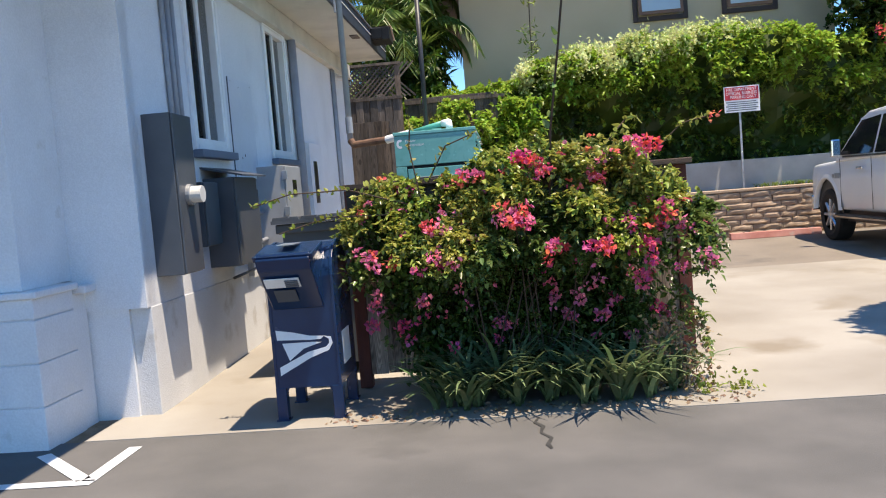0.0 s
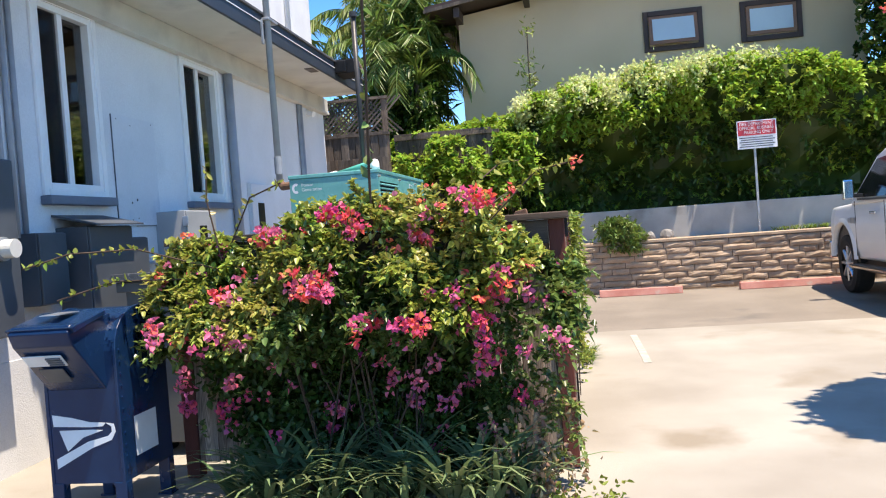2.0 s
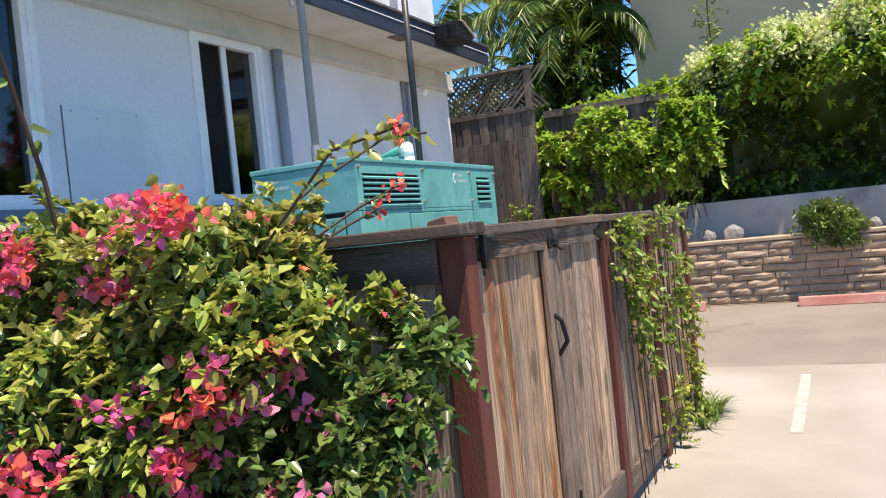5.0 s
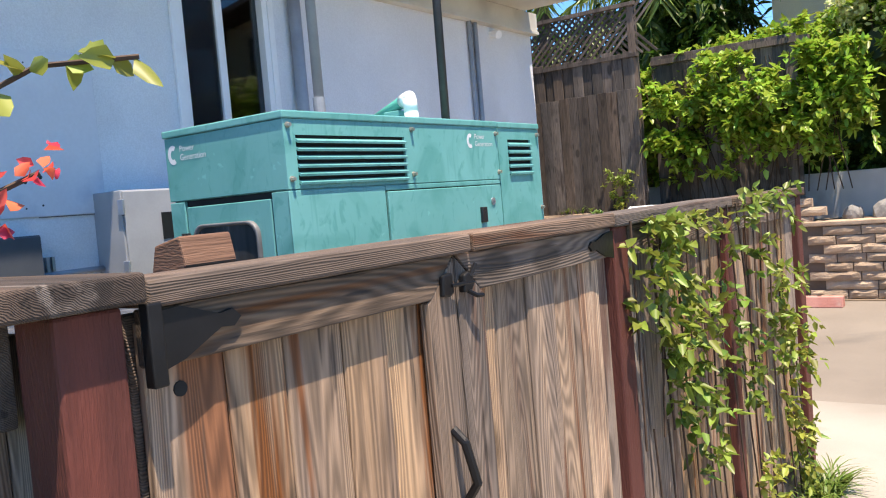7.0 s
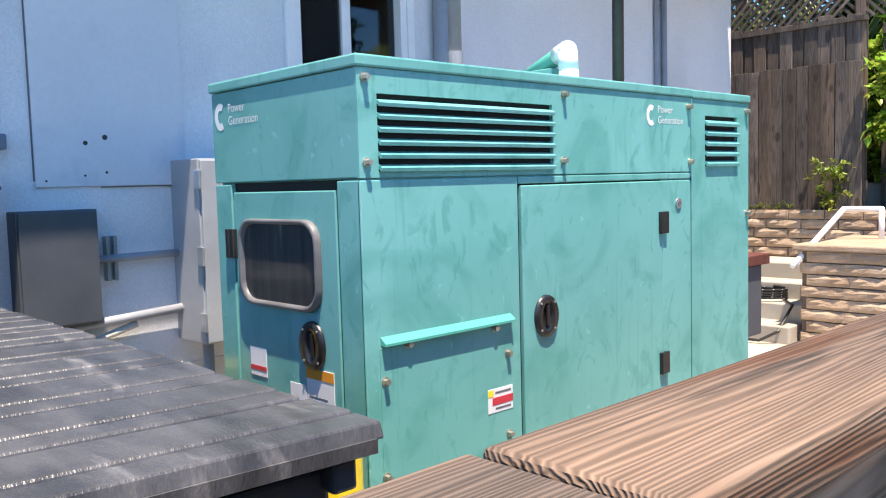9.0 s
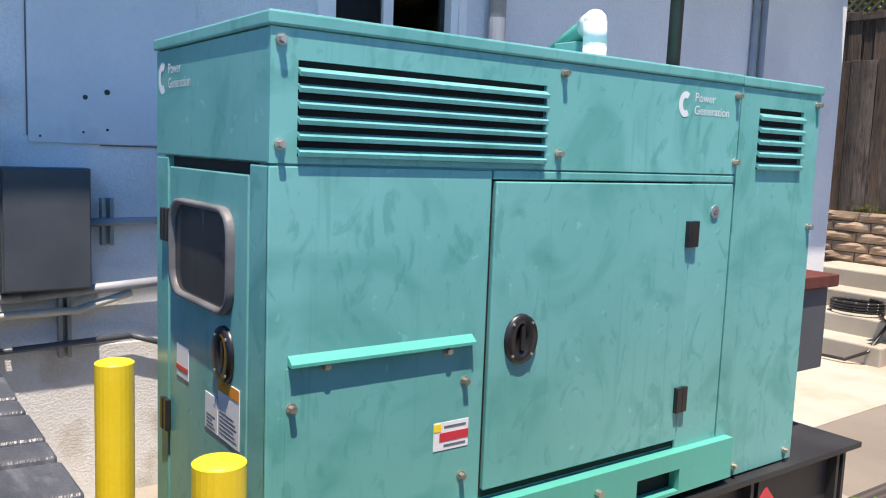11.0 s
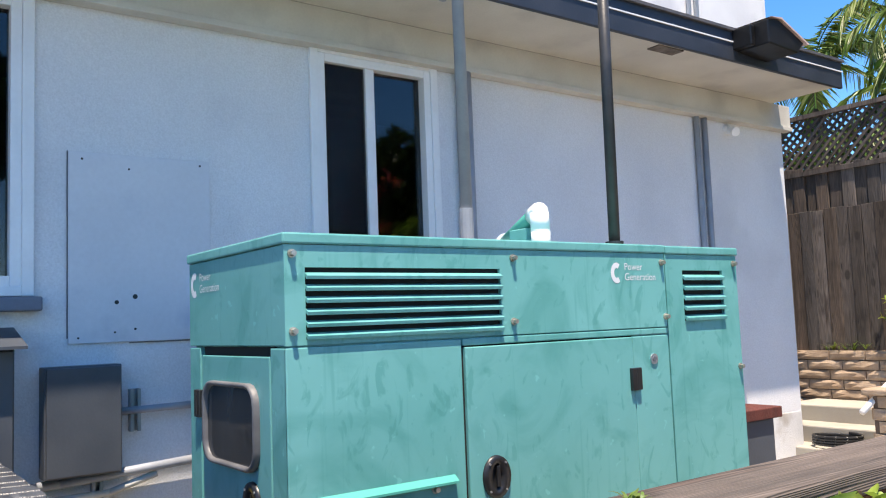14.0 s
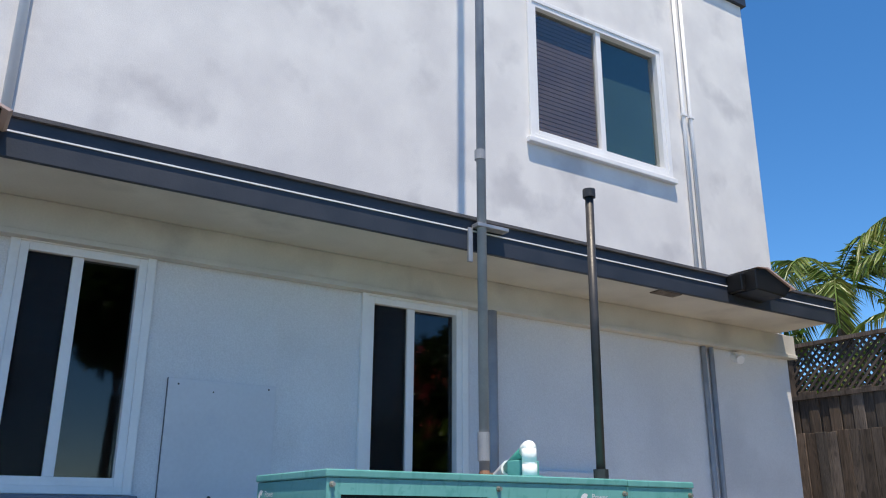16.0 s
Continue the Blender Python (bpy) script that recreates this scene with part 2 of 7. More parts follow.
def see_through(m, share):
    """Woven screen: part of the light passes between the threads."""
    t, n = m.node_tree, m.node_tree.nodes
    mx = n.new("ShaderNodeMixShader")
    mx.inputs[0].default_value = share
    t.links.new(n["Principled BSDF"].outputs[0], mx.inputs[1])
    t.links.new(n.new("ShaderNodeBsdfTransparent").outputs[0], mx.inputs[2])
    t.links.new(mx.outputs[0], n["Material Output"].inputs["Surface"])


see_through(M_SCREEN, 0.55)
M_BLIND = surf("brown_blind", (0.15, 0.10, 0.085), (0.20, 0.14, 0.115), 3.0, 0.6, 0.05, 40)
# Teal of the reflection in the upper window, as a plain colour.
M_TEALREFLECT = surf("dark_teal_reflection", (0.02, 0.085, 0.085), (0.03, 0.105, 0.105), 2.0, 0.8, 0.1, 60)
M_CLEAR = glass("clear_window_glass", (0.8, 0.82, 0.82))
M_OFFCUT = surf("brown_offcut_wood", (0.16, 0.080, 0.048), (0.23, 0.12, 0.075), 5.0, 0.75, 0.3, 60, stretch=(1, 0.2, 4), stain=(0.10, 0.05, 0.03), stain_scale=4)
M_GLASS = glass("window_glass", (0.42, 0.46, 0.48))
M_BOXDK = surf("dark_grey_enamel", (0.055, 0.065, 0.08), (0.075, 0.085, 0.10), 3.0, 0.45, 0.06, 60)
M_BOXLT = surf("light_grey_enamel", (0.30, 0.32, 0.34), (0.36, 0.38, 0.40), 3.0, 0.4, 0.05, 60)
M_GALV = surf("galvanised_steel", (0.34, 0.36, 0.38), (0.44, 0.45, 0.47), 8.0, 0.45, 0.1, 80, metal=0.6)
M_CONDUIT = surf("painted_conduit", (0.27, 0.29, 0.325), (0.34, 0.36, 0.395), 5.0, 0.5, 0.1, 70)
M_BLACKPIPE = surf("black_iron_pipe", (0.02, 0.021, 0.023), (0.04, 0.04, 0.042), 8.0, 0.45, 0.15, 60, stain=(0.10, 0.09, 0.08), stain_scale=7, stain_at=0.68)
M_RUST = surf("rusty_pipe", (0.12, 0.06, 0.04), (0.20, 0.11, 0.07), 12.0, 0.8, 0.3, 80)


def scuffed(name, base, dusty, worn):
    """Enamel under a film of dust, wiped in curved smears down to the deeper colour, with pale scratches."""
    m = surf(name, base, dusty, 1.1, 0.36, 0.02, 12, vary=0.05, rough_var=0.12)
    t, n = m.node_tree, m.node_tree.nodes
    p = n["Principled BSDF"]
    src = p.inputs["Base Color"].links[0].from_socket
    co = n.new("ShaderNodeTexCoord").outputs["Object"]

    def layer(src, scale, detail, bend, lo, hi, amount, colour, stretch=(1, 1, 1)):
        mp = n.new("ShaderNodeMapping")
        mp.inputs["Scale"].default_value = stretch
        t.links.new(co, mp.inputs["Vector"])
        x = n.new("ShaderNodeTexNoise")
        for key, val in (("Scale", scale), ("Detail", detail), ("Distortion", bend)):
            x.inputs[key].default_value = val
        t.links.new(mp.outputs[0], x.inputs["Vector"])
        r = n.new("ShaderNodeMapRange")
        for key, val in (("From Min", lo), ("From Max", hi), ("To Max", amount)):
            r.inputs[key].default_value = val
        t.links.new(x.outputs["Fac"], r.inputs["Value"])
        k = n.new("ShaderNodeMix")
        k.data_type = "RGBA"
        k.inputs[7].default_value = (*colour, 1)
        t.links.new(r.outputs[0], k.inputs[0])
        t.links.new(src, k.inputs[6])
        return k.outputs[2]

    src = layer(src, 2.2, 5.0, 2.4, 0.50, 0.66, 0.55, worn)
    src = layer(src, 8.0, 4.0, 2.6, 0.58, 0.66, 0.5, worn, (1, 1, 0.6))
    src = layer(src, 24.0, 2.0, 0.5, 0.70, 0.74, 0.4, tuple(1.35 * c for c in dusty))
    src = layer(src, 30.0, 3.0, 0.2, 0.60, 0.72, 0.35, worn, (1, 1, 0.05))
    t.links.new(src, p.inputs["Base Color"])
    return m


M_GREEN = scuffed("teal_green_enamel", (0.112, 0.385, 0.362), (0.150, 0.445, 0.425), (0.055, 0.285, 0.255))
M_GREENEDGE = surf("bright_green_enamel", (0.06, 0.37, 0.30), (0.07, 0.41, 0.34), 2.0, 0.4, 0.03, 50)
# Near-black colour for the shade inside vents, gaps, pocket and holes.
M_VENTDARK = surf("black_gap_shade", (0.006, 0.007, 0.007), (0.01, 0.012, 0.012), 5.0, 0.8, 0.0, 40)
M_BLKPLASTIC = surf("black_plastic", (0.015, 0.015, 0.016), (0.025, 0.025, 0.026), 10.0, 0.35, 0.05, 60)
M_SKID = surf("black_skid_paint", (0.018, 0.018, 0.02), (0.03, 0.03, 0.032), 3.0, 0.5, 0.1, 60, stain=(0.10, 0.085, 0.07), stain_scale=2.5, stain_at=0.62)
M_RUBBER = surf("window_rubber", (0.10, 0.10, 0.105), (0.15, 0.15, 0.155), 8.0, 0.5, 0.1, 60)
M_SMOKE = surf("smoked_window", (0.035, 0.037, 0.038), (0.055, 0.057, 0.058), 2.0, 0.12, 0.0, 30, stretch=(14, 14, 1), stain=(0.16, 0.165, 0.165), stain_scale=2.0, stain_at=0.6)
M_BOLT = surf("zinc_bolt", (0.35, 0.33, 0.28), (0.5, 0.47, 0.4), 20.0, 0.35, 0.1, 90, metal=0.7)
M_YELLOW = surf("yellow_safety_paint", (0.85, 0.62, 0.03), (0.90, 0.68, 0.05), 4.0, 0.4, 0.08, 60, stain=(0.55, 0.36, 0.03), stain_scale=6, stain_at=0.7)
M_LID = surf("black_dumpster_lid", (0.04, 0.042, 0.047), (0.085, 0.088, 0.096), 4.0, 0.34, 0.25, 60, stretch=(1, 3, 1), stain=(0.19, 0.19, 0.195), stain_scale=4.5, stain_at=0.60)
M_BINBODY = surf("dumpster_paint", (0.05, 0.055, 0.06), (0.07, 0.075, 0.08), 2.0, 0.5, 0.1, 50)
M_BLUE = surf("postal_blue_enamel", (0.003, 0.019, 0.062), (0.005, 0.028, 0.085), 3.0, 0.26, 0.04, 50, stain=(0.012, 0.05, 0.15), stain_scale=4, stain_at=0.66, rough_var=0.06)
M_WHITEDECAL = surf("white_decal", (0.70, 0.72, 0.74), (0.78, 0.79, 0.80), 6.0, 0.4, 0.02, 50)
M_STEEL = surf("brushed_steel", (0.55, 0.57, 0.60), (0.65, 0.67, 0.70), 5.0, 0.3, 0.05, 50, metal=0.8)
M_WOOD = wood("weathered_fence_wood", (0.25, 0.175, 0.128), (0.46, 0.30, 0.185), (0.21, 0.078, 0.030), 2, 0.34, 0.54, 430.0, 0.60)
M_WOODH = wood("weathered_cap_wood", (0.085, 0.064, 0.052), (0.215, 0.148, 0.108), (0.10, 0.048, 0.028), 1, 0.18, 0.56, 110.0, 0.55, 1250.0)
M_RAIL = wood("weathered_rail_wood", (0.10, 0.078, 0.064), (0.22, 0.158, 0.116), (0.15, 0.062, 0.028), 1, 0.16, 0.60, 520.0, 0.55)
M_WOODX = wood("weathered_front_rail_wood", (0.045, 0.034, 0.029), (0.13, 0.092, 0.072), (0.20, 0.17, 0.15), 0, 0.15, 0.60, 60.0, 0.55, 1500.0)
M_STILE = wood("weathered_stile_wood", (0.11, 0.088, 0.074), (0.22, 0.15, 0.105), (0.15, 0.062, 0.03), 2, 0.25, 0.56, 430.0, 0.58)
M_POST = surf("red_brown_post_stain", (0.085, 0.020, 0.014), (0.14, 0.034, 0.023), 2.0, 0.75, 0.4, 30, stretch=(8, 8, 1), vary=0.1, stain=(0.08, 0.04, 0.03), stain_scale=1.3, stain_at=0.6)
M_GREYWOOD = wood("old_grey_brown_wood", (0.085, 0.067, 0.055), (0.155, 0.12, 0.098), (0.06, 0.04, 0.03), 2, 0.3, 0.62)
M_BLACKIRON = surf("black_ironwork", (0.006, 0.006, 0.0065), (0.012, 0.012, 0.013), 8.0, 0.42, 0.1, 60, spec=0.3)
M_BLOCK = surf("split_face_block", (0.38, 0.27, 0.185), (0.48, 0.36, 0.26), 5.0, 0.92, 0.9, 70, vary=0.14, stain=(0.36, 0.255, 0.175), stain_scale=4, stain_at=0.58)
M_MORTAR = surf("block_core", (0.14, 0.10, 0.07), (0.18, 0.13, 0.10), 4.0, 0.95, 0.4, 60)
M_PINK = surf("faded_red_stop_paint", (0.45, 0.17, 0.14), (0.55, 0.26, 0.22), 4.0, 0.8, 0.3, 70, stain=(0.45, 0.38, 0.33), stain_scale=5, stain_at=0.64)
M_HOOD = surf("pinkish_hood_paint", (0.50, 0.37, 0.34), (0.56, 0.43, 0.40), 4.0, 0.6, 0.1, 60)
M_SOIL = surf("dry_soil", (0.16, 0.115, 0.075), (0.24, 0.18, 0.125), 8.0, 0.98, 0.8, 60)
M_TAN = surf("tan_stucco", (0.55, 0.43, 0.29), (0.60, 0.47, 0.325), 0.9, 0.9, 0.4, 80)
M_BROWN = surf("dark_brown_trim", (0.04, 0.022, 0.018), (0.065, 0.035, 0.028), 3.0, 0.6, 0.2, 50)
M_SASH = surf("warm_wood_sash", (0.20, 0.09, 0.05), (0.27, 0.13, 0.07), 3.0, 0.5, 0.2, 50)
# Pale blue base colour stands for sky mirrored in the glass.
M_SKYPANE = surf("painted_sky_pane", (0.45, 0.55, 0.62), (0.52, 0.62, 0.68), 1.0, 0.08, 0.0, 30)
M_TRUCK = surf("white_car_paint", (0.72, 0.73, 0.74), (0.76, 0.77, 0.78), 1.0, 0.22, 0.0, 30)
M_TINT = surf("tinted_car_glass", (0.012, 0.013, 0.014), (0.02, 0.021, 0.022), 1.0, 0.04, 0.0, 30)
M_CHROME = surf("chrome", (0.75, 0.76, 0.78), (0.8, 0.81, 0.82), 2.0, 0.1, 0.0, 30, metal=1.0)
M_TYRE = surf("tyre_rubber", (0.012, 0.012, 0.012), (0.02, 0.02, 0.02), 9.0, 0.85, 0.3, 60)
M_RED = surf("red_sign_ink", (0.55, 0.03, 0.05), (0.60, 0.04, 0.06), 3.0, 0.4, 0.0, 40)
M_INK = surf("grey_print", (0.10, 0.11, 0.13), (0.14, 0.15, 0.17), 5.0, 0.6, 0.0, 40)
M_ORANGE = surf("orange_label_ink", (0.75, 0.28, 0.03), (0.8, 0.32, 0.05), 5.0, 0.5, 0.0, 40)
M_BARK = surf("bark", (0.09, 0.065, 0.045), (0.15, 0.11, 0.08), 10.0, 0.95, 0.8, 50)
M_TWIG = surf("dark_twig", (0.05, 0.03, 0.02), (0.09, 0.055, 0.035), 12.0, 0.9, 0.3, 50)
L_BUSH = leafy("bougainvillea_leaf", (0.070, 0.135, 0.034), (0.19, 0.265, 0.07), 0.5, 0.30)
# Young yellow-green leaf, with the sun on the crown put into its colour.
L_BUSHTIP = leafy("young_sunlit_leaf", (0.26, 0.36, 0.06), (0.42, 0.40, 0.10), 0.35, 0.36)
L_MAGENTA = leafy("magenta_bract", (0.80, 0.08, 0.22), (0.90, 0.30, 0.42), 0.22, 0.6, 0.4)
L_CORAL = leafy("coral_bract", (0.82, 0.09, 0.08), (0.88, 0.22, 0.14), 0.22, 0.6, 0.4)
L_WITHER = leafy("withered_leaf", (0.30, 0.17, 0.09), (0.40, 0.27, 0.14), 0.3, 0.7, 0.25)
L_STRAP = leafy("strap_leaf", (0.10, 0.165, 0.07), (0.20, 0.27, 0.12), 0.3, 0.4, 0.25)
L_HEDGE = leafy("hedge_leaf", (0.17, 0.31, 0.033), (0.36, 0.52, 0.085), 0.4, 0.40, 0.42)
# Darker leaf: shade colour inside hedge and shrub, own colour elsewhere.
L_HEDGEDK = leafy("dark_and_shaded_leaf", (0.035, 0.085, 0.014), (0.065, 0.13, 0.02), 0.3)
L_DARKGLOSS = leafy("dark_glossy_leaf", (0.03, 0.07, 0.015), (0.07, 0.125, 0.025), 0.4, 0.25, 0.2)
L_CREAM = leafy("cream_blossom", (0.55, 0.64, 0.24), (0.74, 0.78, 0.43), 0.25, 0.6)
L_VINE = leafy("vine_leaf", (0.13, 0.22, 0.035), (0.30, 0.34, 0.06), 0.4)
L_PALM = leafy("palm_frond", (0.08, 0.16, 0.03), (0.18, 0.26, 0.06), 0.3, 0.4, 0.3)
L_DRYPALM = leafy("dry_palm_frond", (0.30, 0.20, 0.11), (0.36, 0.25, 0.15), 0.2, 0.7, 0.2)
L_GRASS = leafy("grass_blade", (0.10, 0.18, 0.03), (0.16, 0.24, 0.05), 0.3)

# ---- mesh helpers ----
ORG = {}


def box(bm, x0, x1, y0, y1, z0, z1, bevel=0.0):
    r = bmesh.ops.create_cube(bm, size=1.0, matrix=Matrix.LocRotScale(((x0 + x1) / 2, (y0 + y1) / 2, (z0 + z1) / 2), None, (abs(x1 - x0), abs(y1 - y0), abs(z1 - z0))))
    if bevel:
        es = {e for v in r["verts"] for e in v.link_edges}
        bmesh.ops.bevel(bm, geom=list(es), offset=bevel, segments=2, profile=0.5, affect="EDGES")
    return bm


def boxes(*specs, bevel=0.0):
    bm = bmesh.new()
    for s in specs:
        box(bm, *s, bevel=bevel)
    return bm


def rod(bm, a, b, r, r2=None, seg=12, caps=True):
    a, b = Vector(a), Vector(b)
    d = b - a
    m = Matrix.Translation((a + b) / 2) @ d.to_track_quat("Z", "Y").to_matrix().to_4x4()
    bmesh.ops.create_cone(bm, cap_ends=caps, segments=seg, radius1=r, radius2=r if r2 is None else r2, depth=d.length, matrix=m)
    return bm


def rods(*pts, r=0.02, seg=10):
    """Round bar through the points, with ball joints at the bends."""
    bm = bmesh.new()
    for a, b in zip(pts, pts[1:]):
        rod(bm, a, b, r, seg=seg)
    for p in pts[1:-1]:
        bmesh.ops.create_uvsphere(bm, u_segments=seg, v_segments=6, radius=r * 1.02, matrix=Matrix.Translation(p))
    return bm


def prism(pts, axis, lo, hi, bevel=0.0):
    """Polygon in the plane across axis ('x': (y, z), 'y': (x, z), 'z': (x, y)), pulled from lo to hi."""
    bm = bmesh.new()
    put = {"x": lambda p, h: (h, p[0], p[1]), "y": lambda p, h: (p[0], h, p[1]), "z": lambda p, h: (p[0], p[1], h)}[axis]
    lower = [bm.verts.new(put(p, lo)) for p in pts]
    upper = [bm.verts.new(put(p, hi)) for p in pts]
    bm.faces.new(lower), bm.faces.new(upper[::-1])
    k = len(pts)
    for i in range(k):
        bm.faces.new((lower[i], upper[i], upper[(i + 1) % k], lower[(i + 1) % k]))
    bmesh.ops.recalc_face_normals(bm, faces=bm.faces[:])
    if bevel:
        bmesh.ops.bevel(bm, geom=bm.edges[:], offset=bevel, segments=2, profile=0.5, affect="EDGES")
    return bm


def mesh_of(bm, name, mat, smooth=False):
    me = bpy.data.meshes.new(name)
    bm.to_mesh(me)
    bm.free()
    me.materials.append(mat)
    if smooth:
        me.shade_smooth()
    return me


def thing(name, at, label, category, group="", kind=""):
    ob = new(name)
    ob.location = at
    ORG[ob.name] = Vector(at)
    return tagged(ob, label, category, group, kind)


def part(name, bm, mat, parent, label="", smooth=False):
    """One mesh, given in world places, under a thing or a part."""
    o = ORG[parent.name]
    bmesh.ops.translate(bm, vec=-o, verts=bm.verts[:])
    ob = new(name, mesh_of(bm, name, mat, smooth))
    ob.parent = parent
    ORG[ob.name] = o
    return tagged(ob, label)


def solo(name, bm, mat, label, category="", group="", kind="", smooth=False):
    """A thing of one mesh; its origin is at its base."""
    vs = [v.co for v in bm.verts]
    lo = Vector([min(v[k] for v in vs) for k in range(3)])
    hi = Vector([max(v[k] for v in vs) for k in range(3)])
    at = Vector(((lo.x + hi.x) / 2, (lo.y + hi.y) / 2, lo.z))
    bmesh.ops.translate(bm, vec=-at, verts=bm.verts[:])
    ob = new(name, mesh_of(bm, name, mat, smooth))
    ob.location = at
    ORG[ob.name] = at
    return tagged(ob, label, category, group, kind)


def piece(name, me, at, parent, turn=(0, 0, 0), scale=(1, 1, 1)):
    """A piece on shared mesh data, at a world place, under parent."""
    ob = new(name, me)
    ob.parent = parent
    ob.matrix_basis = Matrix.LocRotScale(Vector(at) - ORG[parent.name], Euler(turn), scale)
    return ob


def text(words, size, m, mat, parent, name="lettering", spacing=1.0, bold=0.0):
    cu = bpy.data.curves.new(name, "FONT")
    cu.body, cu.size, cu.space_character, cu.offset = words, size, spacing, bold
    tmp = bpy.data.objects.new(name, cu)
    scene.collection.objects.link(tmp)
    bpy.context.view_layer.update()
    me = bpy.data.meshes.new_from_object(tmp)
    bpy.data.objects.remove(tmp)
    me.materials.clear()
    me.materials.append(mat)
    ob = new(name, me)
    ob.parent = parent
    ob.matrix_basis = Matrix.Translation(-ORG[parent.name]) @ m
    return ob


def foliage(name, pts, dirs, length, width, mat, parent, rng, fold=0.25, droop=0.0, up=0.0):
    """Folded leaf blades at pts along dirs, one mesh."""
    k = len(pts)
    if k == 0:
        return None
    pts = np.asarray(pts, float) - np.array(ORG[parent.name])
    d = np.asarray(dirs, float)
    d = d / (np.linalg.norm(d, axis=1, keepdims=True) + 1e-9)
    rnd = rng.normal(size=(k, 3))
    s = np.cross(d, rnd * (1 - up) + np.array([0, 0, 2.2]) * up)
    s /= np.linalg.norm(s, axis=1, keepdims=True) + 1e-9
    n = np.cross(s, d)
    ln = (length * rng.uniform(0.6, 1.3, (k, 1)))
    wd = (width * rng.uniform(0.7, 1.25, (k, 1)))
    tip = pts + d * ln + np.array([0, 0, -droop]) * ln
    lo, hi = pts + d * ln * 0.30, pts + (tip - pts) * 0.68
    e1, e2 = s * wd / 2, s * wd * 0.36
    r1, r2 = n * wd * fold, n * wd * fold * 0.7
    v = np.stack([pts, lo + e1 + r1, hi + e2 + r2, tip, hi - e2 + r2, lo - e1 + r1], axis=1).reshape(-1, 3)
    i = np.arange(k)[:, None] * 6
    f = np.concatenate([i + np.array([q]) for q in ((0, 1, 2), (0, 2, 3), (0, 3, 4), (0, 4, 5))], axis=1).reshape(-1, 3)
    me = bpy.data.meshes.new(name)
    me.vertices.add(len(v)), me.loops.add(len(f) * 3), me.polygons.add(len(f))
    me.vertices.foreach_set("co", v.ravel())
    me.loops.foreach_set("vertex_index", f.ravel())
    me.polygons.foreach_set("loop_start", np.arange(len(f)) * 3)
    me.update(calc_edges=True)
    me.materials.append(mat)
    ob = new(name, me)
    ob.parent = parent
    ORG[ob.name] = ORG[parent.name]
    return tagged(ob, kind="stuff")


def ground_z(y):
    return 0.018 * min(max(y - 6.0, 0.0), 10.0)


def strip(x0, x1, y0, y1, lift, thick=0.0):
    """A sheet that follows the slope of the lot."""
    bm = bmesh.new()
    ys = sorted({y0, y1, *[y for y in (6.0, 16.0) if y0 < y < y1]})
    row = [[bm.verts.new((x, y, ground_z(y) + lift)) for x in (x0, x1)] for y in ys]
    for a, b in zip(row, row[1:]):
        bm.faces.new((a[0], a[1], b[1], b[0]))
    if thick:
        r = bmesh.ops.extrude_face_region(bm, geom=bm.faces[:])
        bmesh.ops.translate(bm, vec=(0, 0, -thick), verts=[e for e in r["geom"] if isinstance(e, bmesh.types.BMVert)])
        bmesh.ops.recalc_face_normals(bm, faces=bm.faces[:])
    return bm

# ---- ground ----
solo("ground", strip(-150, 150, -150, 5.12, 0.0), M_ASPHALT, "grey asphalt street with faint wear", "ground", kind="structure")
solo("pavement", strip(-2.9, 60, 5.12, 11.7, 0.006, 0.2), M_CONC, "sunlit stained concrete driveway slab", "pavement", kind="structure")
solo("road", strip(-1.2, 60, 11.7, 16.05, 0.0, 0.2), M_LOT, "old brown-grey asphalt parking lot", "road", kind="structure")
solo("pavement", strip(-2.9, -1.2, 11.7, 16.0, 0.006, 0.2), M_APRON, "pale concrete walk beside the building", "pavement", kind="structure")
solo("ground", strip(-150, 150, 16.0, 150, 0.0), M_SOIL, "dry soil behind the retaining wall", "ground", kind="structure")
for x0, x1, y in ((-150, -2.9, 5.12), (60, 150, 5.12)):
    solo("ground", strip(x0, x1, y, 16.0, -0.01), M_SOIL, "plain dry soil beyond the lot", "ground", kind="structure")


def painted_line(a, b, w, y_lift=0.004, mat=None):
    a, b = Vector((*a, 0)), Vector((*b, 0))
    s = (b - a).normalized().cross(Vector((0, 0, 1))) * w / 2
    bm = bmesh.new()
    bm.faces.new([bm.verts.new((p.x, p.y, ground_z(p.y) + y_lift)) for p in (a - s, a + s, b + s, b - s)])
    r = bmesh.ops.extrude_face_region(bm, geom=bm.faces[:])
    bmesh.ops.translate(bm, vec=(0, 0, 0.002), verts=[e for e in r["geom"] if isinstance(e, bmesh.types.BMVert)])
    bmesh.ops.recalc_face_normals(bm, faces=bm.faces[:])
    return solo("painted_line", bm, mat or M_WHITEDECAL, "worn white traffic paint line on asphalt", "road marking", kind="structure")


painted_line((-3.04, 4.85), (-2.48, 4.30), 0.09)
painted_line((-2.44, 4.92), (-2.44, 4.27), 0.09)
painted_line((-6.0, 4.22), (-2.40, 4.25), 0.09)
painted_line((2.24, 9.5), (2.22, 11.3), 0.08, 0.008, M_FAINT)
painted_line((6.2, 9.6), (5.2, 11.6), 0.08, 0.008, M_FAINT)

# ---- building ----
X, XU = -2.605, -2.735


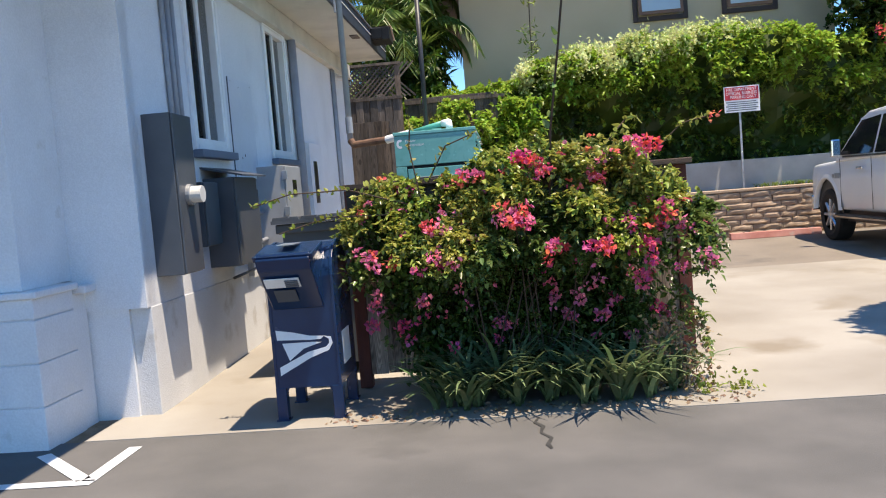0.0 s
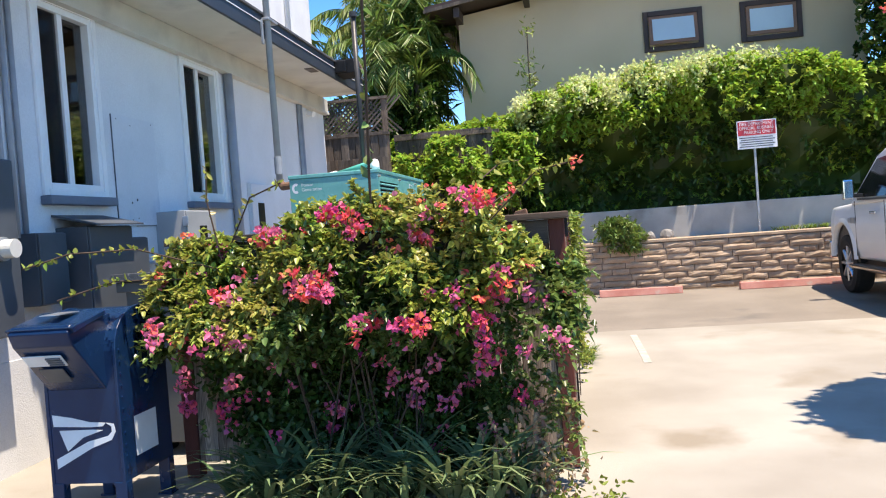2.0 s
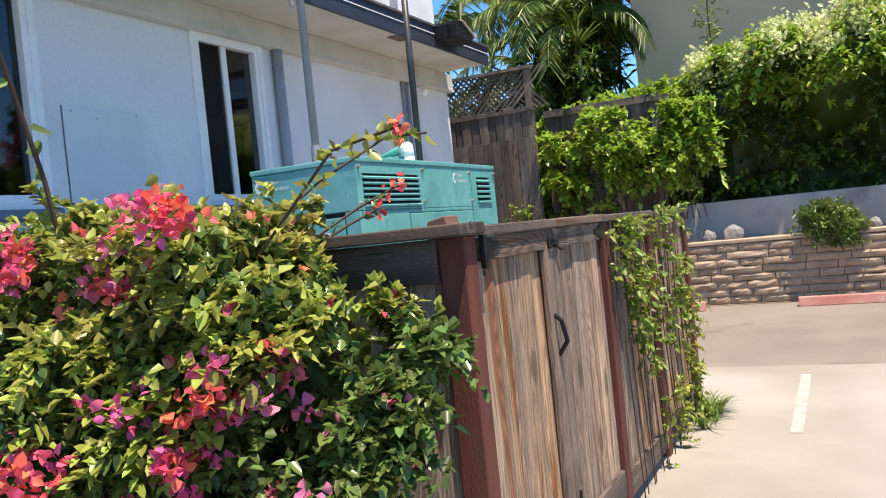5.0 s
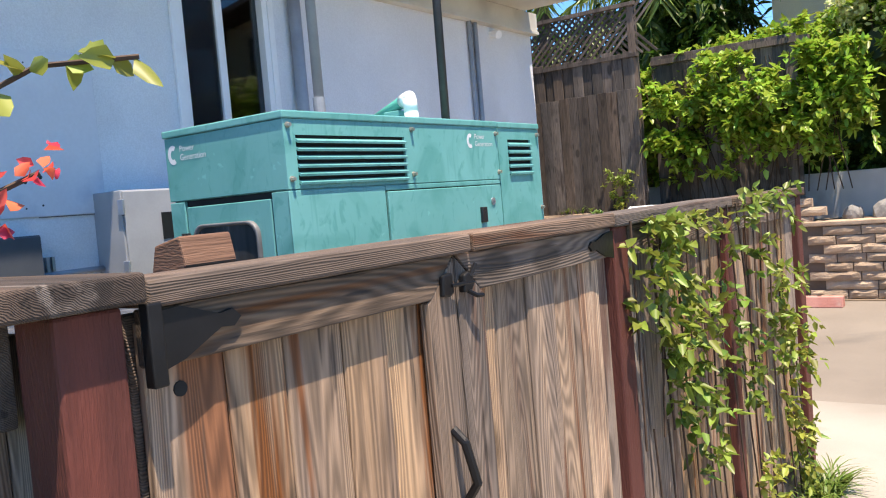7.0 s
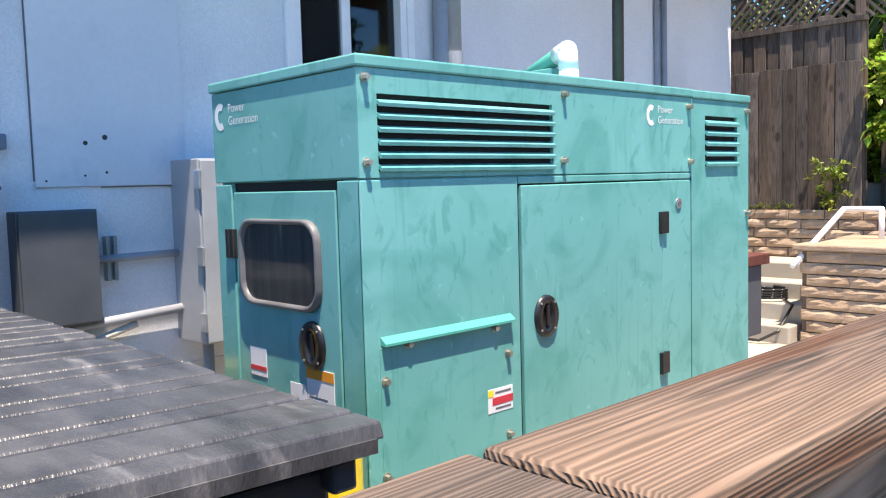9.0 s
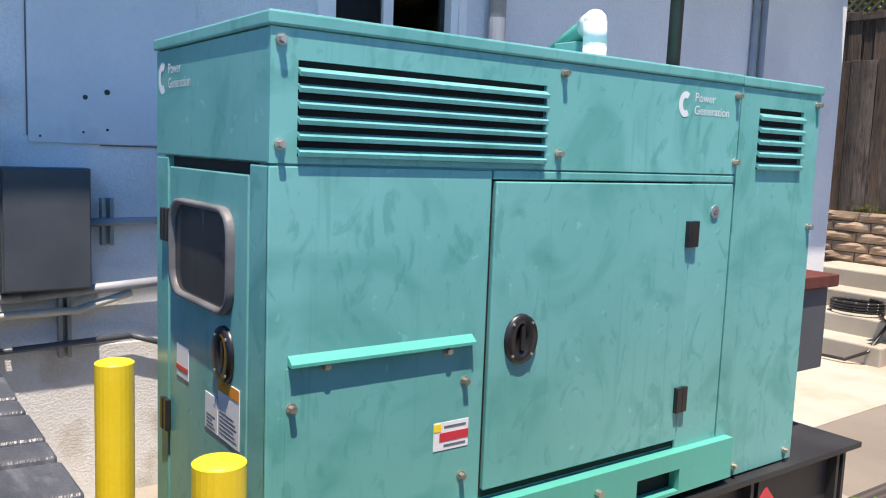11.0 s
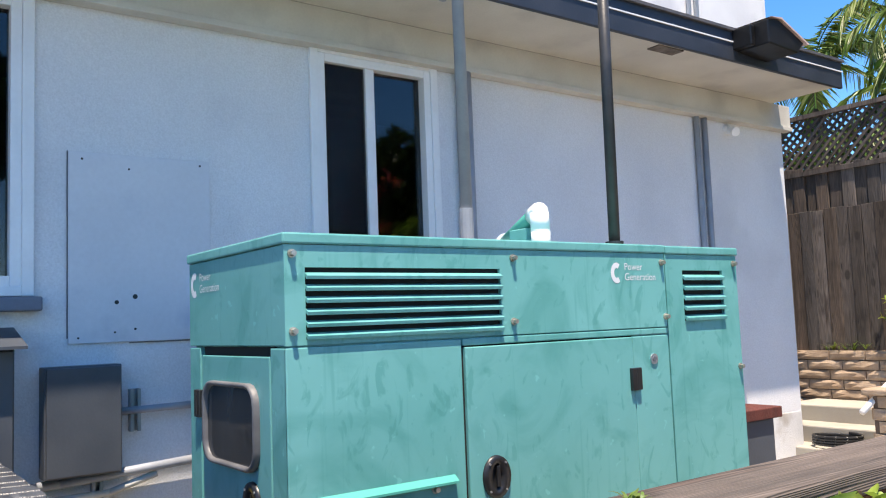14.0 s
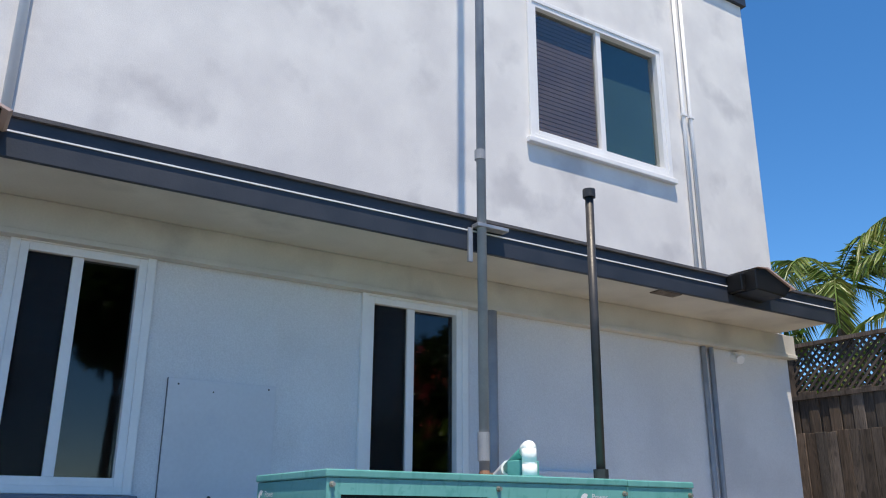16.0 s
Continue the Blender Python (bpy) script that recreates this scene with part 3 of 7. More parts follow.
def wall_with_openings(name, x, y0, y1, z0, z1, holes, mat, label, th=0.16):
    """Wall facing +x; holes are (y0, y1, z0, z1) in order of y."""
    bm = bmesh.new()
    y = y0
    for a, b, c, d in holes:
        box(bm, x - th, x, y, a, z0, z1)
        box(bm, x - th, x, a, b, z0, c)
        box(bm, x - th, x, a, b, d, z1)
        y = b
    box(bm, x - th, x, y, y1, z0, z1)
    bmesh.ops.remove_doubles(bm, verts=bm.verts[:], dist=0.0001)
    return solo(name, bm, mat, label, "wall", kind="structure")


W1, W2, WU = (7.05, 7.87, 2.14, 3.69), (9.63, 10.54, 2.14, 3.68), (11.53, 13.46, 5.68, 7.25)
wall_with_openings("wall_east", X, 5.72, 15.05, 0.84, 4.0, (W1, W2), M_WALL, "blue-grey painted stucco wall under the eave")
solo("wall_base", boxes((X - 0.16, X + 0.004, 5.75, 15.05, -0.05, 0.84), bevel=0.006), M_PLINTH, "off-white painted block base of the wall", "wall", kind="structure")
wall_with_openings("wall_upper", XU, 3.0, 15.14, 4.0, 8.5, (WU,), M_UPPER, "sunlit off-white stucco upper storey wall")
solo("wall_front", boxes((-9, X, 5.69, 5.85, 0.84, 4.0), (-9, X - 0.16, 5.72, 5.85, -0.05, 0.84)), M_WALL, "blue-grey painted stucco front wall", "wall", kind="structure")
solo("wall_rear", boxes((-9, X - 0.16, 14.9, 15.05, 0, 4.0), (-9, XU - 0.16, 14.98, 15.14, 4.0, 8.5)), M_UPPER, "plain stucco rear wall", "wall", kind="structure")
solo("wall_west", boxes((-9.2, -9, 3.0, 15.14, 0, 8.5)), M_UPPER, "plain stucco far wall", "wall", kind="structure")
solo("wall_upper_front", boxes((-9, XU - 0.16, 3.0, 3.16, 4.0, 8.5)), M_UPPER, "plain stucco upper front wall", "wall", kind="structure")
solo("roof_upper", boxes((-9.3, XU + 0.05, 2.95, 15.2, 8.5, 8.66)), M_SLATE, "dark flat roof edge", "roof", kind="structure")
solo("ceiling", boxes((-9, XU - 0.16, 3.0, 14.98, 3.96, 4.0)), M_DARKROOM, "interior ceiling coloured dim", "ceiling", kind="structure")
solo("floor", boxes((-9, X - 0.17, 5.86, 14.9, 0.9, 0.95)), M_DARKROOM, "interior floor coloured dim", "floor", kind="structure")
solo("wall_inner", boxes((-5.2, -5.1, 5.86, 14.9, 0.95, 3.95), (-5.2, -5.1, 3.2, 14.9, 4.02, 8.45)), M_DARKROOM, "added interior wall coloured dim behind the windows", "wall", kind="structure")
# eave
solo("trim", boxes((X, -2.50, 5.7, 15.1, 3.70, 3.74), (X, -2.52, 5.7, 15.1, 3.74, 3.965), bevel=0.004), M_CREAM, "cream-grey frieze board under the soffit", "trim", kind="structure")
solo("soffit", boxes((-2.52, -1.83, 3.0, 14.80, 3.965, 3.985)), M_CREAM, "cream painted soffit", "soffit", kind="structure")
solo("fascia", boxes((-1.83, -1.795, 3.0, 14.82, 3.94, 4.19), bevel=0.005), M_SLATE, "dark slate painted fascia board", "fascia", kind="structure")
solo("roof", prism([(-1.77, 4.19), (-1.77, 4.215), (XU - 0.05, 4.60), (XU - 0.05, 4.0), (-1.83, 4.0), (-1.83, 4.19)], "y", 3.0, 14.83), M_ROOF, "dark felt lean-to roof over the ground floor", "roof", kind="structure")
solo("drip_edge", boxes((-1.795, -1.785, 3.0, 14.82, 4.095, 4.105)), M_VINYL, "thin white cable along the fascia", "cable", kind="structure")
# front pier
pier = thing("pier", (-3.7, 5.2, 0), "white painted stone pier with chipped corner", "pier", kind="structure")
for i, z in enumerate((0.0, 0.30, 0.60)):
    part("stone", boxes((-4.6, -3.07, 4.97, 5.50, z + (0 if i else -0.05), z + 0.292), bevel=0.008), M_PIER, pier)
part("core", boxes((-4.58, -3.085, 4.985, 5.70, -0.05, 1.0)), M_PIER, pier)
part("stone", boxes((-4.6, -3.07, 4.97, 5.50, 0.90, 1.04), bevel=0.01), M_PIER, pier)
part("cap", boxes((-4.63, -3.03, 4.94, 5.52, 1.04, 1.09), (-4.6, -2.98, 5.52, 5.69, 1.0, 1.06), bevel=0.012), M_PIER, pier)
part("column", boxes((-4.6, -3.17, 5.03, 5.69, 1.09, 4.0), bevel=0.006), M_PIER, pier)


def slider_window(name, x, y0, y1, z0, z1, label, blind=False):
    """Two-sash vinyl slider in an opening of a wall that faces +x."""
    w = thing(name, (x, (y0 + y1) / 2, z0), label, "window", kind="structure")
    f, mid = 0.055, (y0 + y1) / 2 + (0.0 if blind else -0.05 * (y1 - y0))
    part("window_frame", boxes((x - 0.10, x + 0.02, y0, y0 + f, z0, z1), (x - 0.10, x + 0.02, y1 - f, y1, z0, z1), (x - 0.10, x + 0.02, y0 + f, y1 - f, z1 - f, z1), (x - 0.10, x + 0.02, y0 + f, y1 - f, z0, z0 + f), bevel=0.004), M_VINYL, w)
    part("casing", boxes((x + 0.001, x + 0.03, y0 - 0.06, y0, z0 - 0.05, z1 + 0.05), (x + 0.001, x + 0.03, y1, y1 + 0.06, z0 - 0.05, z1 + 0.05), (x + 0.001, x + 0.03, y0, y1, z1, z1 + 0.05), (x + 0.001, x + 0.035, y0, y1, z0 - 0.05, z0), bevel=0.004), M_VINYL, w)
    part("mullion", boxes((x - 0.06, x + 0.005, mid - 0.035, mid + 0.035, z0 + f, z1 - f), bevel=0.004), M_VINYL, w)
    for a, b, dx in ((y0 + f, mid - 0.035, -0.035), (mid + 0.035, y1 - f, -0.05)):
        p = part("pane", boxes((x + dx - 0.006, x + dx, a, b, z0 + f, z1 - f)), M_CLEAR if blind else M_GLASS, w)
        p.visible_shadow = False
    if blind:
        part("blind", boxes(*[(x - 0.085, x - 0.07, y0 + f, mid - 0.02, z0 + f + 0.05 * i, z0 + f + 0.05 * i + 0.04) for i in range(int((z1 - z0 - 2 * f) / 0.05))]), M_BLIND, w, "brown slatted blind")
        # Added teal sheet behind the right pane imitates its reflection.
        part("shade_cloth", boxes((x - 0.12, x - 0.11, mid + 0.02, y1 - f, z0 + f, z1 - f)), M_TEALREFLECT, w, "dark teal sheet added for the reflection in the pane")
    else:
        part("screen", boxes((x - 0.022, x - 0.018, y0 + f, mid - 0.035, z0 + f, z1 - f)), M_SCREEN, w, "dark insect screen")
        for i in range(6):
            part("slat", boxes((x - 0.13, x - 0.12, y0 + f + 0.03, mid - 0.03, z1 - 0.25 - 0.09 * i, z1 - 0.21 - 0.09 * i)), M_BOXLT, w, "pale slat of a blind inside")
    return w


w1 = slider_window("window_1", X, *W1, "tall white vinyl slider with a dark screen")
w2 = slider_window("window_2", X, *W2, "tall white vinyl slider with a dark screen")
w3 = slider_window("window_3", XU, *WU, "wide white vinyl slider with a brown blind", blind=True)
part("window_sill", boxes((X, X + 0.10, W1[0] - 0.09, W1[1] + 0.09, 2.01, 2.085), bevel=0.01), M_SILL, w1, "blue-grey painted projecting sill")
part("window_sill", boxes((X, X + 0.09, W2[0] - 0.09, W2[1] + 0.09, 2.01, 2.085), bevel=0.01), M_SILL, w2, "blue-grey painted projecting sill")
part("window_sill", boxes((XU, XU + 0.06, WU[0] - 0.1, WU[1] + 0.1, 5.57, 5.63), bevel=0.008), M_VINYL, w3)

# ---- things on the building ----


def clamp(bm, x, y, z, w):
    box(bm, x - w, x + w, y - w, y + w, z - 0.012, z + 0.012)


mast = thing("exhaust_stack", (-1.745, 10.16, 2.18), "tall grey exhaust pipe braced to the eave", "pipe")
part("pipe", rods((-1.745, 10.17, 2.22), (-1.745, 10.15, 12.5), r=0.038, seg=14), M_CONDUIT, mast, smooth=True)
part("coupling", rods((-1.745, 10.156, 4.70), (-1.745, 10.156, 4.78), r=0.045, seg=14), M_CONDUIT, mast)
part("coupling", rods((-1.745, 10.165, 2.55), (-1.745, 10.165, 2.35), r=0.045, seg=14), M_CONDUIT, mast)
part("brace", boxes((-1.79, -1.70, 10.10, 10.40, 4.12, 4.15), (-1.795, -1.77, 10.06, 10.10, 3.84, 4.12), bevel=0.004), M_GALV, mast, "galvanised bracket")
part("elbow", rods((-1.745, 10.17, 2.26), (-1.70, 10.15, 2.20), (-1.25, 9.94, 2.215), r=0.045, seg=12), M_RUST, mast, "rusty brown elbow")
part("wrapped_pipe", rods((-1.25, 9.94, 2.215), (-0.95, 9.79, 2.255), r=0.05, seg=12), M_VINYL, mast, "white wrapped section")

vent = thing("vent_pipe", (-0.787, 10.40, 2.2), "black iron vent pipe with a mushroom cap", "pipe")
part("pipe", rods((-0.787, 10.40, 2.19), (-0.787, 10.42, 4.13), r=0.030, seg=14), M_BLACKPIPE, vent, smooth=True)
part("cap", rods((-0.787, 10.42, 4.12), (-0.787, 10.42, 4.18), r=0.045, seg=16), M_BLACKPIPE, vent)
part("collar", rods((-0.787, 10.40, 2.185), (-0.787, 10.40, 2.26), r=0.048, seg=14), M_BLACKPIPE, vent)


def conduit(pts, r, mat, label, xs=()):
    c = thing("conduit", pts[0], label, "conduit")
    part("tube", rods(*pts, r=r, seg=10), mat, c, smooth=True)
    for a in xs:
        part("clip", boxes((a[0] - 0.01, a[0] + r + 0.006, a[1] - r - 0.02, a[1] + r + 0.02, a[2] - 0.012, a[2] + 0.012)), mat, c)


for y in (13.60, 13.72):
    conduit([(X + 0.03, y, 0.5), (X + 0.03, y, 3.70)], 0.028, M_CONDUIT, "grey painted conduit on the stucco wall")
for y in (13.78, 13.90):
    conduit([(XU + 0.03, y, 4.62), (XU + 0.03, y, 8.4)], 0.022, M_VINYL, "white painted conduit on the upper wall", [(XU + 0.03, y, 6.5)])
conduit([(XU + 0.035, 6.83, 4.62), (XU + 0.035, 6.83, 8.4)], 0.035, M_VINYL, "white painted downpipe on the upper wall")
conduit([(X + 0.06, 10.82, 0.9), (X + 0.06, 10.82, 3.70)], 0.055, M_CONDUIT, "thick grey painted downpipe beside the window")
for y in (6.50, 6.62, 6.72):
    conduit([(X + 0.025, y, 1.75), (X + 0.025, y, 3.70)], 0.022, M_CONDUIT, "grey painted conduit rising above the meter")
conduit([(X + 0.05, 8.36, 1.455), (X + 0.05, 8.82, 1.46)], 0.02, M_CONDUIT, "grey conduit between the wall boxes")
conduit([(X + 0.05, 7.2, 1.09), (X + 0.05, 8.05, 1.11), (X + 0.06, 8.85, 1.16)], 0.025, M_CONDUIT, "grey conduit low on the wall")
conduit([(X + 0.045, 7.2, 1.02), (X + 0.045, 8.3, 1.03), (X + 0.045, 8.55, 1.10)], 0.02, M_CREAM, "cream painted conduit low on the wall")
conduit([(X + 0.05, 7.6, 0.85), (X + 0.05, 8.55, 0.88), (X + 0.05, 8.72, 0.82), (X + 0.05, 8.78, 0.05)], 0.015, M_BOXDK, "thin dark conduit bent down to the slab")
conduit([(X + 0.15, 8.9, 0.05), (X + 0.15, 8.9, 1.0)], 0.03, M_CONDUIT, "grey riser under the switch cabinet")
conduit([(X + 0.15, 9.05, 0.05), (X + 0.15, 9.05, 1.0)], 0.03, M_CONDUIT, "grey riser under the switch cabinet")
for y, z0, z1 in ((8.44, 1.34, 1.57), (8.24, 0.80, 1.16)):
    solo("strut", boxes((X, X + 0.05, y - 0.028, y - 0.02, z0, z1), (X, X + 0.05, y + 0.02, y + 0.028, z0, z1), (X, X + 0.008, y - 0.02, y + 0.02, z0, z1), (X + 0.042, X + 0.05, y - 0.02, y - 0.010, z0, z1), (X + 0.042, X + 0.05, y + 0.010, y + 0.02, z0, z1)), M_GALV, "galvanised slotted strut fixed to the wall", "bracket")


def wall_box(name, y0, y1, z0, z1, depth, mat, label, hood=False, seam=True):
    b = thing(name, (X, (y0 + y1) / 2, z0), label, "electrical box")
    part("body", boxes((X, X + depth - 0.02, y0, y1, z0, z1), bevel=0.006), mat, b)
    part("door", boxes((X + depth - 0.018, X + depth, y0 + 0.008, y1 - 0.008, z0 + 0.008, z1 - 0.008), bevel=0.005), mat, b)
    if hood:
        part("hood", prism([(X, z1 + 0.09), (X + depth + 0.09, z1 + 0.0), (X + depth + 0.09, z1 + 0.015), (X, z1 + 0.11)], "y", y0 - 0.04, y1 + 0.04), mat, b, "sloping rain hood")
    return b


mb = wall_box("meter_cabinet", 5.92, 6.32, 1.05, 2.31, 0.245, M_BOXDK, "tall dark grey electric meter cabinet on the wall")
part("meter_ring", rods((X + 0.245, 6.12, 1.67), (X + 0.275, 6.12, 1.67), r=0.085, seg=20), M_GALV, mb)
part("meter_glass", rods((X + 0.275, 6.12, 1.67), (X + 0.36, 6.12, 1.67), r=0.066, seg=20), M_CREAM, mb, "round glass meter with white dial")
wall_box("junction_box", 6.62, 6.98, 1.22, 1.78, 0.19, M_BOXDK, "dark grey junction box on the wall")
wall_box("breaker_cabinet", 7.12, 7.80, 1.00, 1.82, 0.30, M_BOXDK, "dark grey breaker cabinet with a sloping rain hood", hood=True)
wall_box("disconnect_box", 7.96, 8.345, 1.145, 1.716, 0.15, M_BOXDK, "dark grey disconnect box on the wall")
sw = wall_box("switch_cabinet", 8.80, 9.50, 0.98, 1.96, 0.34, M_BOXLT, "light grey transfer switch cabinet with latches")
for z in (1.10, 1.45, 1.85):
    part("latch", boxes((X + 0.30, X + 0.36, 8.785, 8.80, z - 0.05, z + 0.05), bevel=0.004), M_STEEL, sw)
part("window", boxes((X + 0.341, X + 0.346, 9.08, 9.25, 1.62, 1.80), bevel=0.002), M_TINT, sw, "small dark display window")
part("label_plate", boxes((X + 0.341, X + 0.344, 9.06, 9.18, 1.28, 1.36)), M_INK, sw)
ap = wall_box("access_panel", 11.3, 12.1, 1.05, 2.36, 0.06, M_WALL, "pale painted access panel with a dark slot")
part("slot", boxes((X + 0.061, X + 0.066, 11.5, 11.72, 1.5, 2.1)), M_BLKPLASTIC, ap)
pl = thing("cover_plate", (X, 8.5, 1.83), "painted sheet metal cover plate on the stucco", "plate")
part("plate", boxes((X, X + 0.016, 8.10, 8.89, 1.83, 2.88), bevel=0.003), M_PLATE, pl)
# Thin dark strips draw the shadow gap at the plate's edges.
part("edge_seam", boxes((X + 0.001, X + 0.012, 8.094, 8.0985, 1.86, 2.88), (X + 0.001, X + 0.012, 8.42, 8.86, 1.8225, 1.8275)), M_INK, pl, "dark strips for the shadow gap along the plate")
for y, z, r in ((8.45, 2.08, 0.014), (8.35, 2.05, 0.012), (8.45, 1.90, 0.007), (8.34, 1.885, 0.006), (8.17, 2.84, 0.007), (8.83, 2.85, 0.007), (8.42, 2.80, 0.006), (8.15, 1.86, 0.006)):
    part("hole", rods((X + 0.012, y, z), (X + 0.0175, y, z), r=r, seg=10), M_BLKPLASTIC, pl)
for y0, s in ((13.15, 1), (6.25, 1)):
    lamp = thing("flood_lamp", (-1.79, y0 + 0.3, 4.0), "hooded flood lamp on the fascia, dark below and brown above", "lamp")
    part("body", prism([(y0, 4.02), (y0, 4.22), (y0 + 0.16, 4.24), (y0 + 0.52, 4.10), (y0 + 0.42, 4.00)], "x", -1.80, -1.50, bevel=0.01), M_BLACKIRON, lamp)
    part("hood", prism([(y0 + 0.02, 4.235), (y0 + 0.17, 4.255), (y0 + 0.57, 4.095), (y0 + 0.55, 4.085), (y0 + 0.17, 4.24)], "x", -1.82, -1.48), M_HOOD, lamp, "brown painted hood")
    part("knuckle", boxes((-1.80, -1.62, y0 - 0.06, y0, 4.03, 4.20), bevel=0.01), M_BLACKIRON, lamp)
sp = thing("spot_lamp", (X + 0.06, 14.1, 3.58), "small white spot lamp under the frieze", "lamp")
part("base", rods((X, 14.1, 3.63), (X + 0.04, 14.1, 3.63), r=0.05, seg=14), M_VINYL, sp)
part("head", rods((X + 0.03, 14.1, 3.62), (X + 0.14, 14.05, 3.58), r=0.045, seg=14), M_VINYL, sp)
solo("soffit_vent", boxes((-2.0, -1.88, 12.25, 12.55, 3.955, 3.966)), M_GREYWOOD, "small louvred soffit vent", "vent")


def crack(points, w):
    """Tar-filled crack on the asphalt."""
    bm = bmesh.new()
    row = []
    for i, (x, y) in enumerate(points):
        k = w * (0.6 + 0.5 * ((i * 7) % 3) / 2)
        row.append((bm.verts.new((x - k, y, 0.0045)), bm.verts.new((x + k, y + 0.01, 0.0045))))
    for a, b in zip(row, row[1:]):
        bm.faces.new((a[0], a[1], b[1], b[0]))
    return solo("tar_crack", bm, M_TAR, "dark tar-filled crack across the asphalt", "crack", kind="structure")


crack([(0.25, 5.06), (0.22, 4.95), (0.27, 4.85), (0.25, 4.72), (0.31, 4.60), (0.28, 4.48), (0.30, 4.40)], 0.014)

# ---- generator ----
GX, GY0, GY1, GL = -0.115, 8.18, 10.47, -0.945
gen = thing("generator", ((GX + GL) / 2, (GY0 + GY1) / 2, ground_z(9)), "teal green enclosed standby generator on a black fuel tank", "generator")
part("shell", boxes((GL + 0.012, GX - 0.014, GY0 + 0.022, GY1 - 0.01, 0.69, 2.12)), M_GREEN, gen)
part("roof", boxes((GL - 0.008, GX + 0.008, GY0 - 0.008, 9.958, 2.130, 2.165), bevel=0.006), M_GREEN, gen)
part("rear_roof", boxes((GL - 0.008, GX + 0.008, 9.963, GY1 + 0.008, 2.128, 2.163), bevel=0.006), M_GREEN, gen)


def panel(name, y0, y1, z0, z1, out=0.0, mat=M_GREEN, holes=()):
    """Sheet panel on the long side, folded edges, with rectangular louvre openings."""
    bm = bmesh.new()
    x0, x1 = GX - 0.013, GX + out
    y = y0
    for a, b, c, d in holes:
        box(bm, x0, x1, y, a, z0, z1), box(bm, x0, x1, a, b, z0, c), box(bm, x0, x1, a, b, d, z1)
        y = b
    box(bm, x0, x1, y, y1, z0, z1)
    bmesh.ops.remove_doubles(bm, verts=bm.verts[:], dist=0.0001)
    if not holes:
        bmesh.ops.bevel(bm, geom=bm.edges[:], offset=0.004, segments=2, profile=0.5, affect="EDGES")
    return part(name, bm, mat, gen)


V1, V2 = (8.25, 9.035, 1.835, 2.058), (10.075, 10.36, 1.838, 2.058)
panel("upper_panel", GY0, 9.955, 1.818, 2.128, holes=(V1,))
panel("rear_panel", 9.962, GY1, 0.68, 2.126, holes=(V2,))
panel("side_panel", GY0, 8.846, 0.72, 1.812)
panel("door_header", 8.852, 9.955, 1.788, 1.813)
panel("door_post", 9.728, 9.955, 0.80, 1.783)
door = panel("side_door", 8.858, 9.722, 0.885, 1.782, out=0.006)
# Black sheet behind the side door draws the shade in its gaps.
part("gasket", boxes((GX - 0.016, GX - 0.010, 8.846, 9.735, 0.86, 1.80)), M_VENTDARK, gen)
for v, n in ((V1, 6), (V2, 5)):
    # Black sheet stands for the darkness behind the louvre blades.
    part("duct", boxes((GX - 0.0135, GX - 0.0125, v[0], v[1], v[2], v[3])), M_VENTDARK, gen, "black sheet for the shade inside the louvres")
    step = (v[3] - v[2]) / n
    for i in range(n):
        z = v[2] + step * i
        part("louvre", prism([(GX - 0.011, z + step * 0.56), (GX - 0.006, z + step * 0.58), (GX + 0.012, z + step * 0.36), (GX + 0.015, z + step * 0.28), (GX + 0.013, z + 0.0), (GX + 0.009, z + 0.0)], "y", v[0], v[1]), M_GREEN, gen)


def recess(parent, y, z, along, r):
    """Black folding latch: dished oval plate, dark cup, paddle and screws. along 'x' = on the long side, 'y' = on the end."""
    def at(u, w, o):
        return (GX + 0.006 + o, y + u, w) if along == "x" else (y + u, GY0 - o, w)
    bm = bmesh.new()
    ring = [(r * 0.82 * math.cos(a), r * math.sin(a)) for a in [k * math.tau / 24 for k in range(24)]]
    lo = [bm.verts.new(at(u, z + w, 0.0)) for u, w in ring]
    mid = [bm.verts.new(at(u * 0.97, z + w * 0.97, 0.012)) for u, w in ring]
    top = [bm.verts.new(at(u * 0.45, z + w * 0.66, 0.013)) for u, w in ring]
    cup = [bm.verts.new(at(u * 0.40, z + w * 0.60, 0.002)) for u, w in ring]
    for a, b in ((lo, mid), (mid, top), (top, cup)):
        for k in range(24):
            bm.faces.new((a[k], a[(k + 1) % 24], b[(k + 1) % 24], b[k]))
    bm.faces.new(cup)
    bmesh.ops.recalc_face_normals(bm, faces=bm.faces[:])
    h = part("handle", bm, M_BLKPLASTIC, parent, "black recessed paddle latch", smooth=True)
    for u, w in ((-0.6, 0.62), (0.6, 0.62), (-0.6, -0.62), (0.6, -0.62)):
        part("screw", rods(at(u * r * 0.8, z + w * r, 0.010), at(u * r * 0.8, z + w * r, 0.016), r=0.004, seg=8), M_STEEL, h)
    a, b = at(-0.004, z - r * 0.45, 0.004), at(0.012, z + r * 0.5, 0.012)
    part("paddle", boxes((min(a[0], b[0]), max(a[0], b[0]), min(a[1], b[1]), max(a[1], b[1]), a[2], b[2]), bevel=0.002), M_BLKPLASTIC, h)


recess(door, 8.972, 1.325, "x", 0.075)


def bolt(y, z, along="x"):
    bm = bmesh.new()
    if along == "x":
        rod(bm, (GX - 0.001, y, z), (GX + 0.006, y, z), 0.014, seg=12)
        rod(bm, (GX + 0.006, y, z), (GX + 0.022, y, z), 0.0095, seg=6)
    else:
        rod(bm, (y, GY0 + 0.001, z), (y, GY0 - 0.018, z), 0.0095, seg=6)
    part("bolt", bm, M_BOLT, gen)


